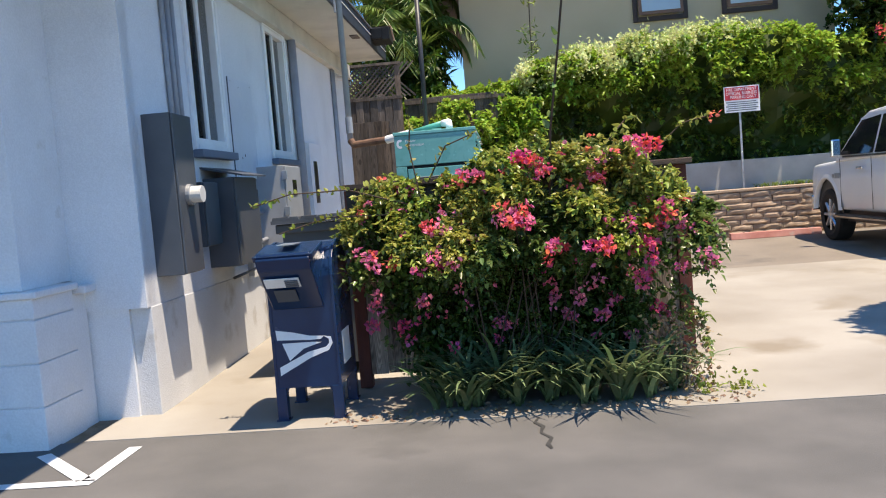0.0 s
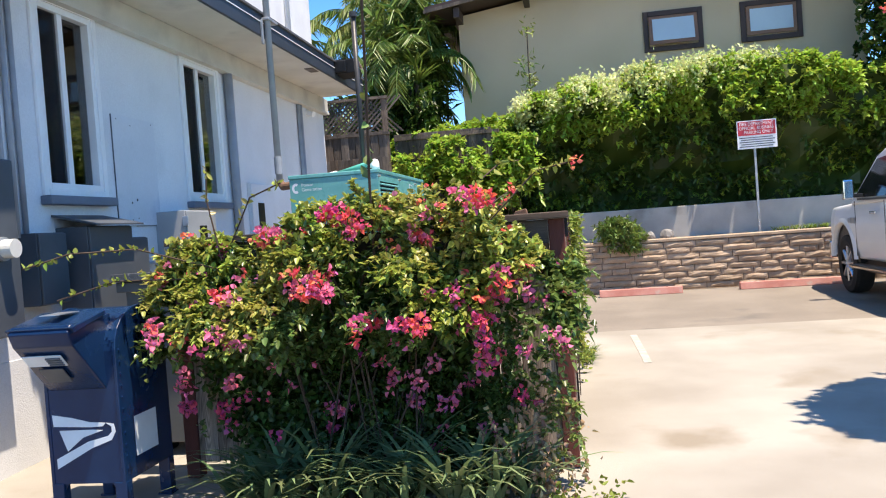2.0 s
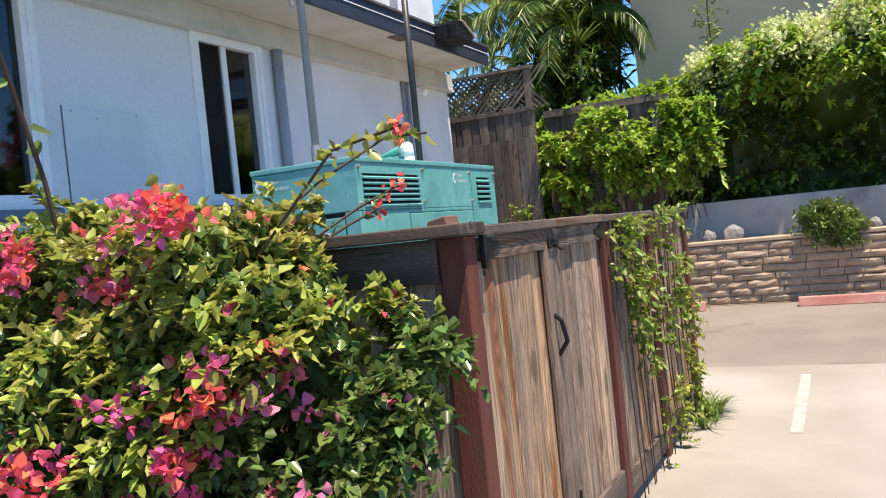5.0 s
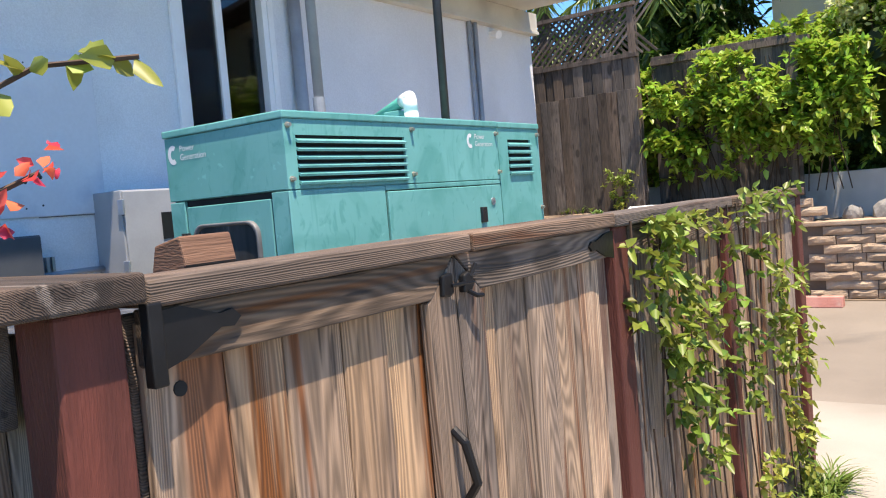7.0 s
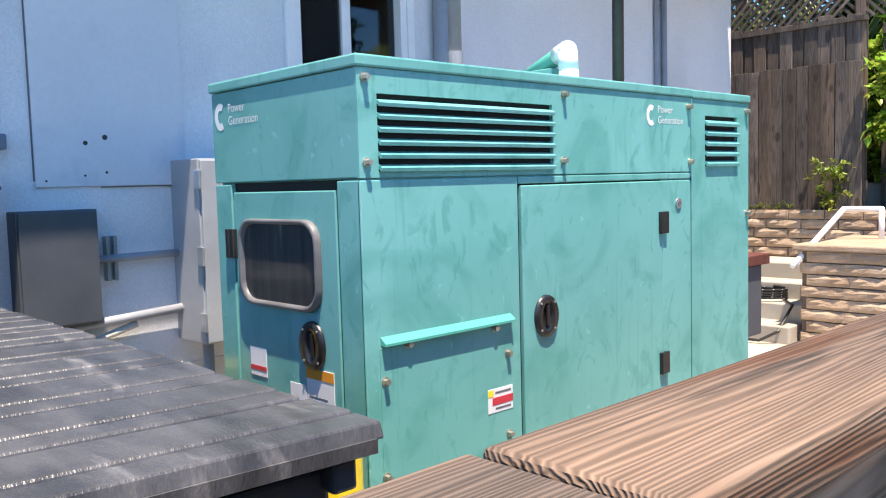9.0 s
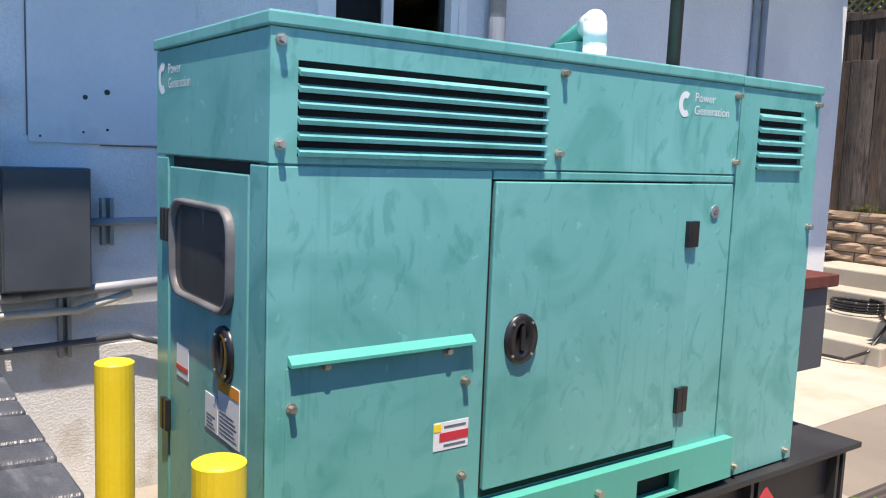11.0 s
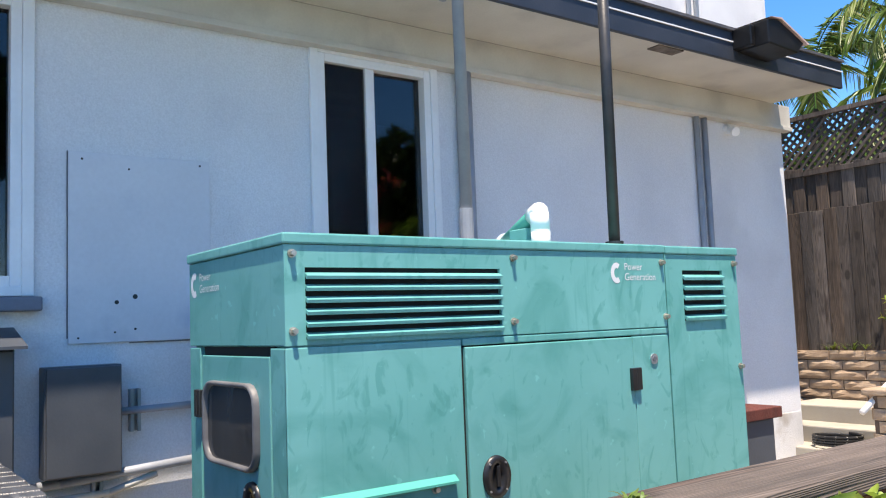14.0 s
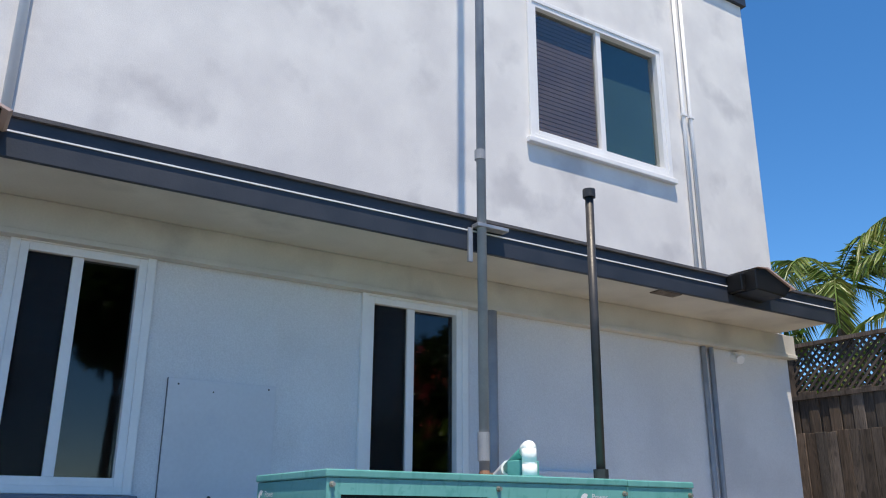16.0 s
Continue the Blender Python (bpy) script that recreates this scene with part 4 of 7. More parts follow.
for y, z in ((8.205, 2.10), (8.205, 1.862), (9.098, 2.098), (9.09, 1.865), (9.935, 2.09), (9.945, 1.86), (8.335, 1.322), (8.71, 1.318), (8.245, 1.225), (8.775, 1.225), (8.775, 0.95), (8.24, 0.94), (10.445, 2.09), (10.45, 1.62), (10.42, 0.72), (10.08, 0.72), (9.30, 0.80)):
    bolt(y, z)
part("drip_strip", prism([(GX, 1.356), (GX + 0.024, 1.338), (GX + 0.024, 1.330), (GX, 1.332)], "y", 8.235, 8.797), M_GREENEDGE, gen)
part("lower_panel", boxes((GX, GX + 0.003, 8.23, 8.80, 0.73, 1.325), bevel=0.0015), M_GREEN, gen)
for z in (1.612, 1.032):
    part("hinge", boxes((GX + 0.004, GX + 0.022, 9.695, 9.724, z - 0.045, z + 0.045), (GX + 0.002, GX + 0.018, 9.728, 9.757, z - 0.045, z + 0.045), bevel=0.003), M_BLKPLASTIC, gen)
part("badge", rods((GX, 9.853, 1.686), (GX + 0.006, 9.853, 1.686), r=0.022, seg=20), M_STEEL, gen, "round steel badge")
part("badge_core", rods((GX + 0.006, 9.853, 1.686), (GX + 0.008, 9.853, 1.686), r=0.011, seg=16), M_INK, gen)
# base rail with fork pocket, skid
FP = (9.50, 9.72)
for y0, y1, z0, z1 in ((8.19, FP[0], 0.70, 0.852), (FP[0], FP[1], 0.79, 0.852), (FP[0], FP[1], 0.70, 0.712), (FP[1], 10.02, 0.70, 0.852)):
    part("base_rail", boxes((GX - 0.01, GX + 0.035, y0, y1, z0, z1)), M_GREENEDGE, gen)
# Black plate stands for the shade inside the pocket.
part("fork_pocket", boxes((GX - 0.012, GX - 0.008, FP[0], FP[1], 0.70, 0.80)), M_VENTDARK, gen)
part("base_bolt", rods((GX + 0.035, 9.31, 0.79), (GX + 0.055, 9.31, 0.79), r=0.014, seg=8), M_BOLT, gen)
part("base_hole", rods((GX + 0.034, 8.93, 0.755), (GX + 0.0365, 8.93, 0.755), r=0.014, seg=14), M_VENTDARK, gen)
for i in range(3):
    part("print_bar", boxes((GX + 0.035, GX + 0.0365, 9.0 + 0.085 * i, 9.075 + 0.085 * i, 0.735, 0.760)), M_WHITEDECAL, gen)
tank = part("fuel_tank", boxes((GL + 0.02, GX - 0.01, 8.30, 10.90, ground_z(9) + 0.06, 0.645), bevel=0.006), M_SKID, gen, "black steel fuel tank skid")
part("skid_deck", boxes((GL - 0.03, GX + 0.045, 8.24, 10.96, 0.645, 0.67), bevel=0.004), M_SKID, gen)
for y in (8.34, 9.0, 9.6, 10.2, 10.82):
    part("gusset", boxes((GX - 0.01, GX + 0.03, y - 0.03, y - 0.01, 0.12, 0.645), (GX - 0.01, GX + 0.03, y + 0.02, y + 0.04, 0.12, 0.645)), M_SKID, gen)
for y in (8.4, 10.5):
    part("foot", boxes((GL + 0.04, GX - 0.03, y, y + 0.2, ground_z(y), ground_z(y) + 0.09)), M_SKID, gen)
rect = [(10.12, 0.45), (10.27, 0.61), (10.42, 0.45), (10.27, 0.29)]
c = (10.27, 0.45)
for k, mm in enumerate((M_RED, M_YELLOW, M_WHITEDECAL, M_SILL)):
    pts = ([(10.195, 0.53), rect[1], (10.345, 0.53), c], [c, (10.345, 0.53), rect[2], (10.345, 0.37)], [(10.195, 0.37), c, (10.345, 0.37), rect[3]], [rect[0], (10.195, 0.53), c, (10.195, 0.37)])[k]
    part("placard", prism(pts, "x", GX + 0.030, GX + 0.0325), mm, gen, "diamond hazard placard quarter")
# end face, towards the street
def end_panel(name, x0, x1, z0, z1, y0=GY0, th=0.014, mat=M_GREEN):
    return part(name, boxes((x0, x1, y0, y0 + th, z0, z1), bevel=0.004), mat, gen)


end_panel("end_upper_panel", GL, GX - 0.002, 1.818, 2.128, th=0.03)
end_panel("end_post", -0.226, GX - 0.002, 0.70, 1.812, th=0.03)
end_panel("end_post", GL, -0.836, 0.70, 1.812, th=0.03)
# Black sheet behind the end door, for the shade in its gaps.
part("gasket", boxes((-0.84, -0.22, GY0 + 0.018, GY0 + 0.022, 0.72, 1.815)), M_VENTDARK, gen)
ed = end_panel("end_door", -0.826, -0.238, 0.73, 1.785, y0=GY0 + 0.002)
bm = bmesh.new()
x0, x1, z0, z1, rr = -0.775, -0.318, 1.412, 1.697, 0.07
path = []
for cx, cz, a0 in ((x1 - rr, z1 - rr, 0), (x0 + rr, z1 - rr, 90), (x0 + rr, z0 + rr, 180), (x1 - rr, z0 + rr, 270)):
    path += [(cx + rr * math.cos(radians(a0 + s)), cz + rr * math.sin(radians(a0 + s))) for s in (0, 22.5, 45, 67.5, 90)]
cxm, czm = (x0 + x1) / 2, (z0 + z1) / 2
rings = [[bm.verts.new((cxm + (px - cxm) * s, GY0 - o, czm + (pz - czm) * (s if s == 1 else 1 - (1 - s) * 1.5))) for px, pz in path] for s, o in ((1, -0.003), (1, 0.016), (0.975, 0.022), (0.93, 0.016), (0.92, 0.0))]
for a, b in zip(rings, rings[1:]):
    for k in range(len(path)):
        bm.faces.new((a[k], a[(k + 1) % len(path)], b[(k + 1) % len(path)], b[k]))
bmesh.ops.recalc_face_normals(bm, faces=bm.faces[:])
part("window_seal", bm, M_RUBBER, ed, "grey rubber window seal", smooth=True)
part("door_window", prism([(cxm + (px - cxm) * 0.95, czm + (pz - czm) * 0.93) for px, pz in path], "y", GY0 - 0.004, GY0 + 0.001), M_SMOKE, ed, "smoked streaky window")
recess(ed, -0.375, 1.308, "y", 0.078)
for z in (1.61, 1.02):
    part("hinge", boxes((-0.862, -0.838, GY0 - 0.018, GY0 - 0.001, z - 0.05, z + 0.05), (-0.835, -0.811, GY0 - 0.016, GY0 + 0.001, z - 0.05, z + 0.05), bevel=0.003), M_BLKPLASTIC, gen)


def sticker(x0, x1, z0, z1, band, lines):
    s = part("sticker", boxes((x0, x1, GY0 - 0.0005, GY0 + 0.0015, z0, z1)), M_WHITEDECAL, ed, "white warning label with a coloured band")
    if band:
        part("band", boxes((x0, x1, GY0 - 0.0015, GY0 - 0.0005, z1 - (z1 - z0) * 0.2 if band is M_ORANGE else z0 + (z1 - z0) * 0.2, z1 if band is M_ORANGE else z0 + (z1 - z0) * 0.36)), band, s)
    for i in range(lines):
        z = z0 + (z1 - z0) * (0.08 + 0.42 * i / max(lines, 1))
        part("print_bar", boxes((x0 + 0.012, x1 - 0.015 - 0.01 * (i % 3), GY0 - 0.0012, GY0 - 0.0004, z, z + 0.004)), M_INK, s)


sticker(-0.755, -0.655, 1.165, 1.262, M_RED, 0)
sticker(-0.42, -0.275, 1.075, 1.235, M_ORANGE, 6)
sticker(-0.515, -0.425, 1.075, 1.175, None, 4)
st = part("sticker", boxes((GX + 0.003, GX + 0.0045, 8.675, 8.795, 1.035, 1.115)), M_WHITEDECAL, gen, "white danger label with a red band")
part("band", boxes((GX + 0.0045, GX + 0.0055, 8.695, 8.795, 1.06, 1.085)), M_RED, st)
part("band", boxes((GX + 0.0045, GX + 0.0055, 8.675, 8.70, 1.09, 1.112)), M_YELLOW, st)
for z in (1.045, 1.098):
    part("print_bar", boxes((GX + 0.0045, GX + 0.0055, 8.71, 8.785, z, z + 0.006)), M_INK, st)


def maker_mark(cx, cz, s, side):
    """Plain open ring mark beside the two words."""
    bm = bmesh.new()
    ring = []
    for k in range(15):
        a = radians(55 + k * 250 / 14)
        ring.append((math.cos(a) * s * 0.40, math.sin(a) * s * 0.5, math.cos(a) * s * 0.17, math.sin(a) * s * 0.24))
    def p(u, w):
        return (GX + 0.0012, cx + u, cz + w) if side else (cx + u, GY0 - 0.0012, cz + w)
    vs = [(bm.verts.new(p(a, b)), bm.verts.new(p(c2, d))) for a, b, c2, d in ring]
    for (a, b), (c2, d) in zip(vs, vs[1:]):
        bm.faces.new((a, c2, d, b))
    part("maker_mark", bm, M_WHITEDECAL, gen, "white open ring mark")
    turn = pose(0, 0, 0, 90, 0, 90) if side else pose(0, 0, 0, 90, 0, 0)
    for words, dz in (("Power", 0.012), ("Generation", -0.030)):
        at = Vector((GX + 0.0013, cx + s * 0.55, cz + dz)) if side else Vector((cx + s * 0.55, GY0 - 0.0013, cz + dz))
        text(words, 0.042, Matrix.Translation(at) @ turn, M_WHITEDECAL, gen)


maker_mark(9.655, 2.045, 0.085, True)
maker_mark(-0.885, 2.045, 0.095, False)
ex = part("exhaust_pipe", rods((-0.95, 9.79, 2.255), (-0.49, 9.58, 2.335), r=0.036, seg=14), M_GREENEDGE, gen, "white and green exhaust pipe on the roof", smooth=True)
part("exhaust_elbow", rods((-0.53, 9.60, 2.328), (-0.455, 9.56, 2.335), (-0.445, 9.555, 2.25), (-0.445, 9.555, 2.165), r=0.042, seg=16), M_VINYL, gen, "white wrapped elbow", smooth=True)
part("exhaust_flange", rods((-0.445, 9.555, 2.163), (-0.445, 9.555, 2.185), r=0.075, seg=18), M_GREEN, gen)
part("exhaust_saddle", boxes((-0.66, -0.54, 9.56, 9.70, 2.163, 2.275), bevel=0.005), M_GREEN, gen)
duct = part("rear_duct", boxes((-0.80, -0.30, 10.462, 10.47, 0.95, 1.33)), M_BOXDK, gen, "dark grey air box with a brown lid")
part("duct_body", boxes((-0.85, -0.27, 10.472, 10.93, 0.96, 1.33), bevel=0.008), M_BOXDK, duct)
part("duct_lid", boxes((-0.87, -0.245, 10.475, 10.97, 1.33, 1.385), bevel=0.005), M_POST, duct, "brown wooden lid")
# ---- bollards ----
for x, y in ((-1.085, 8.085), (-0.085, 8.055)):
    bo = thing("bollard", (x, y, 0.03), "yellow painted steel bollard before the generator", "bollard", "bollards")
    part("post", rods((x, y, 0.03), (x, y, 1.135), r=0.062, seg=24), M_YELLOW, bo, smooth=False)
    bm = bmesh.new()
    bmesh.ops.create_uvsphere(bm, u_segments=24, v_segments=8, radius=0.062, matrix=Matrix.Translation((x, y, 1.133)) @ Matrix.Diagonal((1, 1, 0.22, 1)))
    part("cap", bm, M_YELLOW, bo, smooth=True)
# ---- dumpster ----
du = thing("dumpster", (-0.6, 7.3, 0.02), "dark metal dumpster with black ribbed plastic lids", "dumpster")
part("body", boxes((-1.80, 0.60, 6.72, 7.54, 0.12, 1.32), bevel=0.01), M_BINBODY, du)
part("rim", boxes((-1.84, 0.64, 7.52, 7.57, 1.28, 1.338), (-1.84, 0.64, 6.66, 6.72, 1.28, 1.36), bevel=0.008), M_BINBODY, du)
for lx0, lx1 in ((-1.86, -0.62), (-0.59, 0.66)):
    n = 5
    lid = part("lid", prism([(6.60, 1.395), (7.60, 1.365), (7.60, 1.34), (6.60, 1.365)], "x", lx0, lx1), M_LID, du, "black ribbed plastic lid")
    w = (lx1 - lx0) / n
    for i in range(n):
        a = lx0 + w * i
        rib = prism([(a + 0.004, 1.361), (a + 0.016, 1.394), (a + w * 0.60, 1.394), (a + w * 0.63, 1.380), (a + w * 0.67, 1.392), (a + w - 0.016, 1.392), (a + w - 0.004, 1.361)], "y", 6.61, 7.62, bevel=0.005)
        for v in rib.verts:
            v.co.z += 0.03 * (7.62 - v.co.y) + 0.006 * noise.noise(Vector((v.co.x * 5, v.co.y * 3, 1.0)))
        part("rib", rib, M_LID, lid)
for x in (-1.65, 0.45):
    for y in (6.95, 7.55):
        part("wheel", rods((x - 0.03, y, 0.07), (x + 0.03, y, 0.07), r=0.07, seg=16), M_TYRE, du)

# ---- mailbox ----
mx0, mx1, my0, my1 = -1.575, -1.10, 5.34, 5.92
mail = thing("mailbox", ((mx0 + mx1) / 2, (my0 + my1) / 2, 0.006), "dark blue steel street collection mailbox with white bird mark", "mailbox")
prof = [(my0, 0.24), (my0, 1.02)]
prof += [(my0 + 0.29 - 0.29 * math.cos(a), 1.02 + 0.235 * math.sin(a)) for a in [k * math.pi / 12 for k in range(1, 12)]]
prof += [(my1, 1.02), (my1, 0.24)]
part("body", prism(prof, "x", mx0 + 0.012, mx1 - 0.012), M_BLUE, mail)
for x in (mx0, mx1 - 0.022):
    rim = [(my0 + 0.29 + (y - my0 - 0.29) * 1.02, 0.24 + (z - 0.24) * 1.008) for y, z in prof]
    part("side_flange", prism(rim, "x", x, x + 0.022, bevel=0.004), M_BLUE, mail)
for x in (mx0, mx1 - 0.07):
    for y, s in ((my0, 1), (my1 - 0.07, -1)):
        part("leg", prism([(x - 0.003, 0.006), (x + 0.073, 0.006), (x + 0.073, 0.245), (x - 0.003, 0.245)], "y", y - 0.004 * s, y + 0.07 - 0.004 * s, bevel=0.006), M_BLUE, mail)
        part("foot", boxes((x - 0.012, x + 0.082, y - 0.012, y + 0.082, 0.006, 0.018)), M_BLUE, mail)
part("front_skirt", prism([(mx0 + 0.07, 0.30), (mx0 + 0.075, 0.20), (mx0 + 0.10, 0.245), (mx0 + 0.16, 0.265), (mx1 - 0.16, 0.265), (mx1 - 0.10, 0.245), (mx1 - 0.075, 0.20), (mx1 - 0.07, 0.30)], "y", my0 + 0.012, my0 + 0.02), M_BLUE, mail)
chute = part("chute", prism([(my0 - 0.005, 0.80), (my0 - 0.30, 1.10), (my0 - 0.335, 1.175), (my0 - 0.30, 1.215), (my0 + 0.10, 1.235), (my0 + 0.10, 0.80)], "x", mx0 + 0.035, mx1 - 0.075, bevel=0.008), M_BLUE, mail, "projecting letter chute")
part("chute_shield", prism([(my0 - 0.30, 1.165), (my0 - 0.33, 1.20), (my0 + 0.02, 1.262), (my0 + 0.02, 1.235)], "x", mx0 + 0.015, mx1 - 0.055, bevel=0.005), M_BLUE, chute)


def on_chute(u0, u1, f0, f1, o, mat, name):
    """Plate on the sloping underside of the chute."""
    a, b = Vector((0, my0 - 0.008, 0.80)), Vector((0, my0 - 0.303, 1.10))
    d = b - a
    nrm = Vector((0, -d.z, d.y)).normalized() * o
    bm = bmesh.new()
    bm.faces.new([bm.verts.new((x, (a + d * f).y + nrm.y, (a + d * f).z + nrm.z)) for x, f in ((u0, f0), (u1, f0), (u1, f1), (u0, f1))])
    r = bmesh.ops.extrude_face_region(bm, geom=bm.faces[:])
    bmesh.ops.translate(bm, vec=nrm * 0.5, verts=[e for e in r["geom"] if isinstance(e, bmesh.types.BMVert)])
    bmesh.ops.recalc_face_normals(bm, faces=bm.faces[:])
    part(name, bm, mat, chute)


on_chute(mx0 + 0.06, mx0 + 0.30, 0.62, 0.84, 0.010, M_WHITEDECAL, "notice_plate")
for k in range(4):
    on_chute(mx0 + 0.20, mx0 + 0.29, 0.65 + 0.045 * k, 0.67 + 0.045 * k, 0.017, M_INK, "print_bar")
on_chute(mx0 + 0.10, mx0 + 0.25, 0.25, 0.55, 0.010, M_BOXDK, "steel_plate")
part("top_decal", boxes((mx0 + 0.16, mx0 + 0.28, my0 - 0.22, my0 - 0.02, 1.262, 1.266)), M_STEEL, mail)
for i in range(11):
    z = 0.32 + 0.07 * i
    part("rivet", rods((mx1 - 0.004, my0 + 0.03, z), (mx1 + 0.006, my0 + 0.03, z), r=0.007, seg=8), M_BLUE, mail)
for i in range(13):
    z = 0.32 + 0.075 * i
    part("rivet", rods((mx1 - 0.02, my0 - 0.010, z), (mx1 - 0.02, my0 + 0.001, z), r=0.006, seg=8), M_BLUE, mail)
part("side_label", boxes((mx1 - 0.002, mx1 + 0.003, my0 + 0.14, my0 + 0.40, 0.36, 0.60), bevel=0.001), M_WHITEDECAL, mail, "white notice on the side")
# plain bird-like mark in three bands
yy = my0 - 0.003
for pts in ([(-1.54, 0.655), (-1.535, 0.585), (-1.30, 0.575), (-1.22, 0.578), (-1.20, 0.598), (-1.30, 0.605), (-1.42, 0.635)],
            [(-1.50, 0.560), (-1.28, 0.560), (-1.22, 0.555), (-1.35, 0.515), (-1.455, 0.435)],
            [(-1.53, 0.390), (-1.53, 0.330), (-1.30, 0.450), (-1.17, 0.495), (-1.14, 0.545), (-1.15, 0.590), (-1.20, 0.598), (-1.165, 0.575), (-1.165, 0.545), (-1.19, 0.520), (-1.32, 0.490)]):
    part("white_mark", prism(pts, "y", yy, yy + 0.004), M_WHITEDECAL, mail)

# ---- wooden enclosure fence ----
FX = 1.50
rngb = random.Random(5)


def board_mesh(name, w, h, th, mat):
    bm = boxes((-th / 2, th / 2, -w / 2, w / 2, 0, h), bevel=0.004)
    return mesh_of(bm, name, mat)


BOARD = {w: board_mesh("board", w, 1.435, 0.02, M_WOOD) for w in (0.10, 0.125, 0.142)}


def run_of_boards(parent, y0, y1, x, z):
    y = y0
    while y < y1 - 0.04:
        w = rngb.choice((0.125, 0.125, 0.142, 0.142))
        if y + w > y1:
            w = 0.10
        piece("board", BOARD[w], (x + rngb.uniform(-0.003, 0.003), y + w / 2, z + rngb.uniform(-0.01, 0.01)), parent, (0, rngb.uniform(-0.003, 0.003), rngb.uniform(-0.01, 0.01)), (1, 1, 1))
        y += w + rngb.uniform(0.002, 0.006)


GAP = 7.04


def gate(y0, y1, label):
    g = thing("gate", (FX, (y0 + y1) / 2, 0.1), label, "gate", "enclosure gates")
    run_of_boards(g, y0 + 0.01, y1 - 0.01, FX - 0.01, 0.13)
    part("cap", boxes((FX - 0.10, FX + 0.045, y0, y1, 1.592, 1.632), bevel=0.006), M_WOODH, g, "grey weathered cap board")
    a, b = (0.004, 0.085) if y0 < 6.5 else (0.085, 0.004)
    s0, s1 = (y0, GAP - 0.004) if y0 < 6.5 else (GAP + 0.004, y1)
    part("top_rail", prism([(s0 + 0.004, 1.590), (s0 + 0.004, 1.505 + a), (s0 + 0.004 + a, 1.505), (s1 - 0.004 - b, 1.505), (s1 - 0.004, 1.505 + b), (s1 - 0.004, 1.590)], "x", FX + 0.002, FX + 0.028, bevel=0.003), M_RAIL, g)
    e0, e1 = (s1 - 0.10, s1) if y0 < 6.5 else (s0, s0 + 0.10)
    part("front_stile", prism([(e0, 0.305), (e1, 0.305), (e1, 1.500 + (0.085 if y0 < 6.5 else -0.002)), (e0, 1.500 + (-0.002 if y0 < 6.5 else 0.085))], "x", FX + 0.002, FX + 0.027, bevel=0.003), M_STILE, g, "grey weathered stile board")
    part("bottom_rail", boxes((FX + 0.002, FX + 0.028, y0 + 0.004, y1 - 0.004, 0.16, 0.30), bevel=0.005), M_WOODH, g)
    part("stile", boxes((FX - 0.06, FX - 0.022, y1 - 0.09, y1 - 0.004, 0.14, 1.58), bevel=0.004), M_WOODH, g)
    part("stile", boxes((FX - 0.06, FX - 0.022, y0 + 0.004, y0 + 0.09, 0.14, 1.58), bevel=0.004), M_WOODH, g)
    return g


g1 = gate(6.27, 7.085, "weathered wooden gate with a black strap hinge")
g2 = gate(7.095, 7.85, "weathered wooden gate with a thumb latch")
part("strap_hinge", prism([(6.275, 1.495), (6.275, 1.585), (6.33, 1.588), (6.40, 1.566), (6.425, 1.570), (6.44, 1.556), (6.425, 1.543), (6.40, 1.545), (6.33, 1.51)], "x", FX + 0.028, FX + 0.036), M_BLACKIRON, g1, "black strap hinge")
part("hinge_plate", boxes((FX + 0.028, FX + 0.05, 6.265, 6.29, 1.48, 1.60), bevel=0.003), M_BLACKIRON, g1)
part("strap_hinge", prism([(6.275, 0.20), (6.275, 0.27), (6.36, 0.27), (6.60, 0.245), (6.60, 0.225), (6.36, 0.20)], "x", FX + 0.028, FX + 0.036), M_BLACKIRON, g1, "black strap hinge")
part("strap_hinge", prism([(7.845, 1.50), (7.845, 1.58), (7.79, 1.575), (7.73, 1.557), (7.705, 1.560), (7.69, 1.546), (7.705, 1.532), (7.73, 1.535), (7.79, 1.51)], "x", FX + 0.028, FX + 0.035), M_BLACKIRON, g2, "black strap hinge")
part("gap_strip", boxes((FX - 0.034, FX - 0.024, 7.06, 7.12, 0.14, 1.44)), M_WOOD, g1)
part("knot_hole", rods((FX - 0.002, 6.337, 1.463), (FX + 0.0075, 6.337, 1.463), r=0.012, seg=12), M_VENTDARK, g1)
part("latch_plate", prism([(6.974, 1.508), (6.978, 1.552), (7.012, 1.556), (7.016, 1.512), (7.0, 1.504)], "x", FX + 0.028, FX + 0.040, bevel=0.004), M_BLACKIRON, g1)
part("latch_bar", rods((FX + 0.040, 7.005, 1.528), (FX + 0.042, 7.085, 1.526), r=0.0045, seg=8), M_BLACKIRON, g1)
part("latch_catch", prism([(7.046, 1.508), (7.050, 1.545), (7.068, 1.552), (7.084, 1.540), (7.086, 1.520), (7.074, 1.506)], "x", FX + 0.028, FX + 0.045, bevel=0.004), M_BLACKIRON, g2)
part("latch_thumb", rods((FX + 0.042, 7.074, 1.540), (FX + 0.048, 7.090, 1.566), r=0.005, seg=8), M_BLACKIRON, g2)
part("latch_thumb", rods((FX + 0.042, 7.062, 1.510), (FX + 0.050, 7.084, 1.497), (FX + 0.054, 7.102, 1.496), r=0.005, seg=8), M_BLACKIRON, g2)
part("pull_handle", rods((FX + 0.027, 6.985, 1.225), (FX + 0.055, 6.985, 1.200), (FX + 0.068, 7.0, 1.11), (FX + 0.027, 7.0, 1.05), r=0.010, seg=8), M_BLACKIRON, g1, "black pull handle")
part("drop_bolt", rods((FX + 0.04, 7.06, 0.05), (FX + 0.04, 7.06, 0.45), r=0.007, seg=8), M_BLACKIRON, g1)

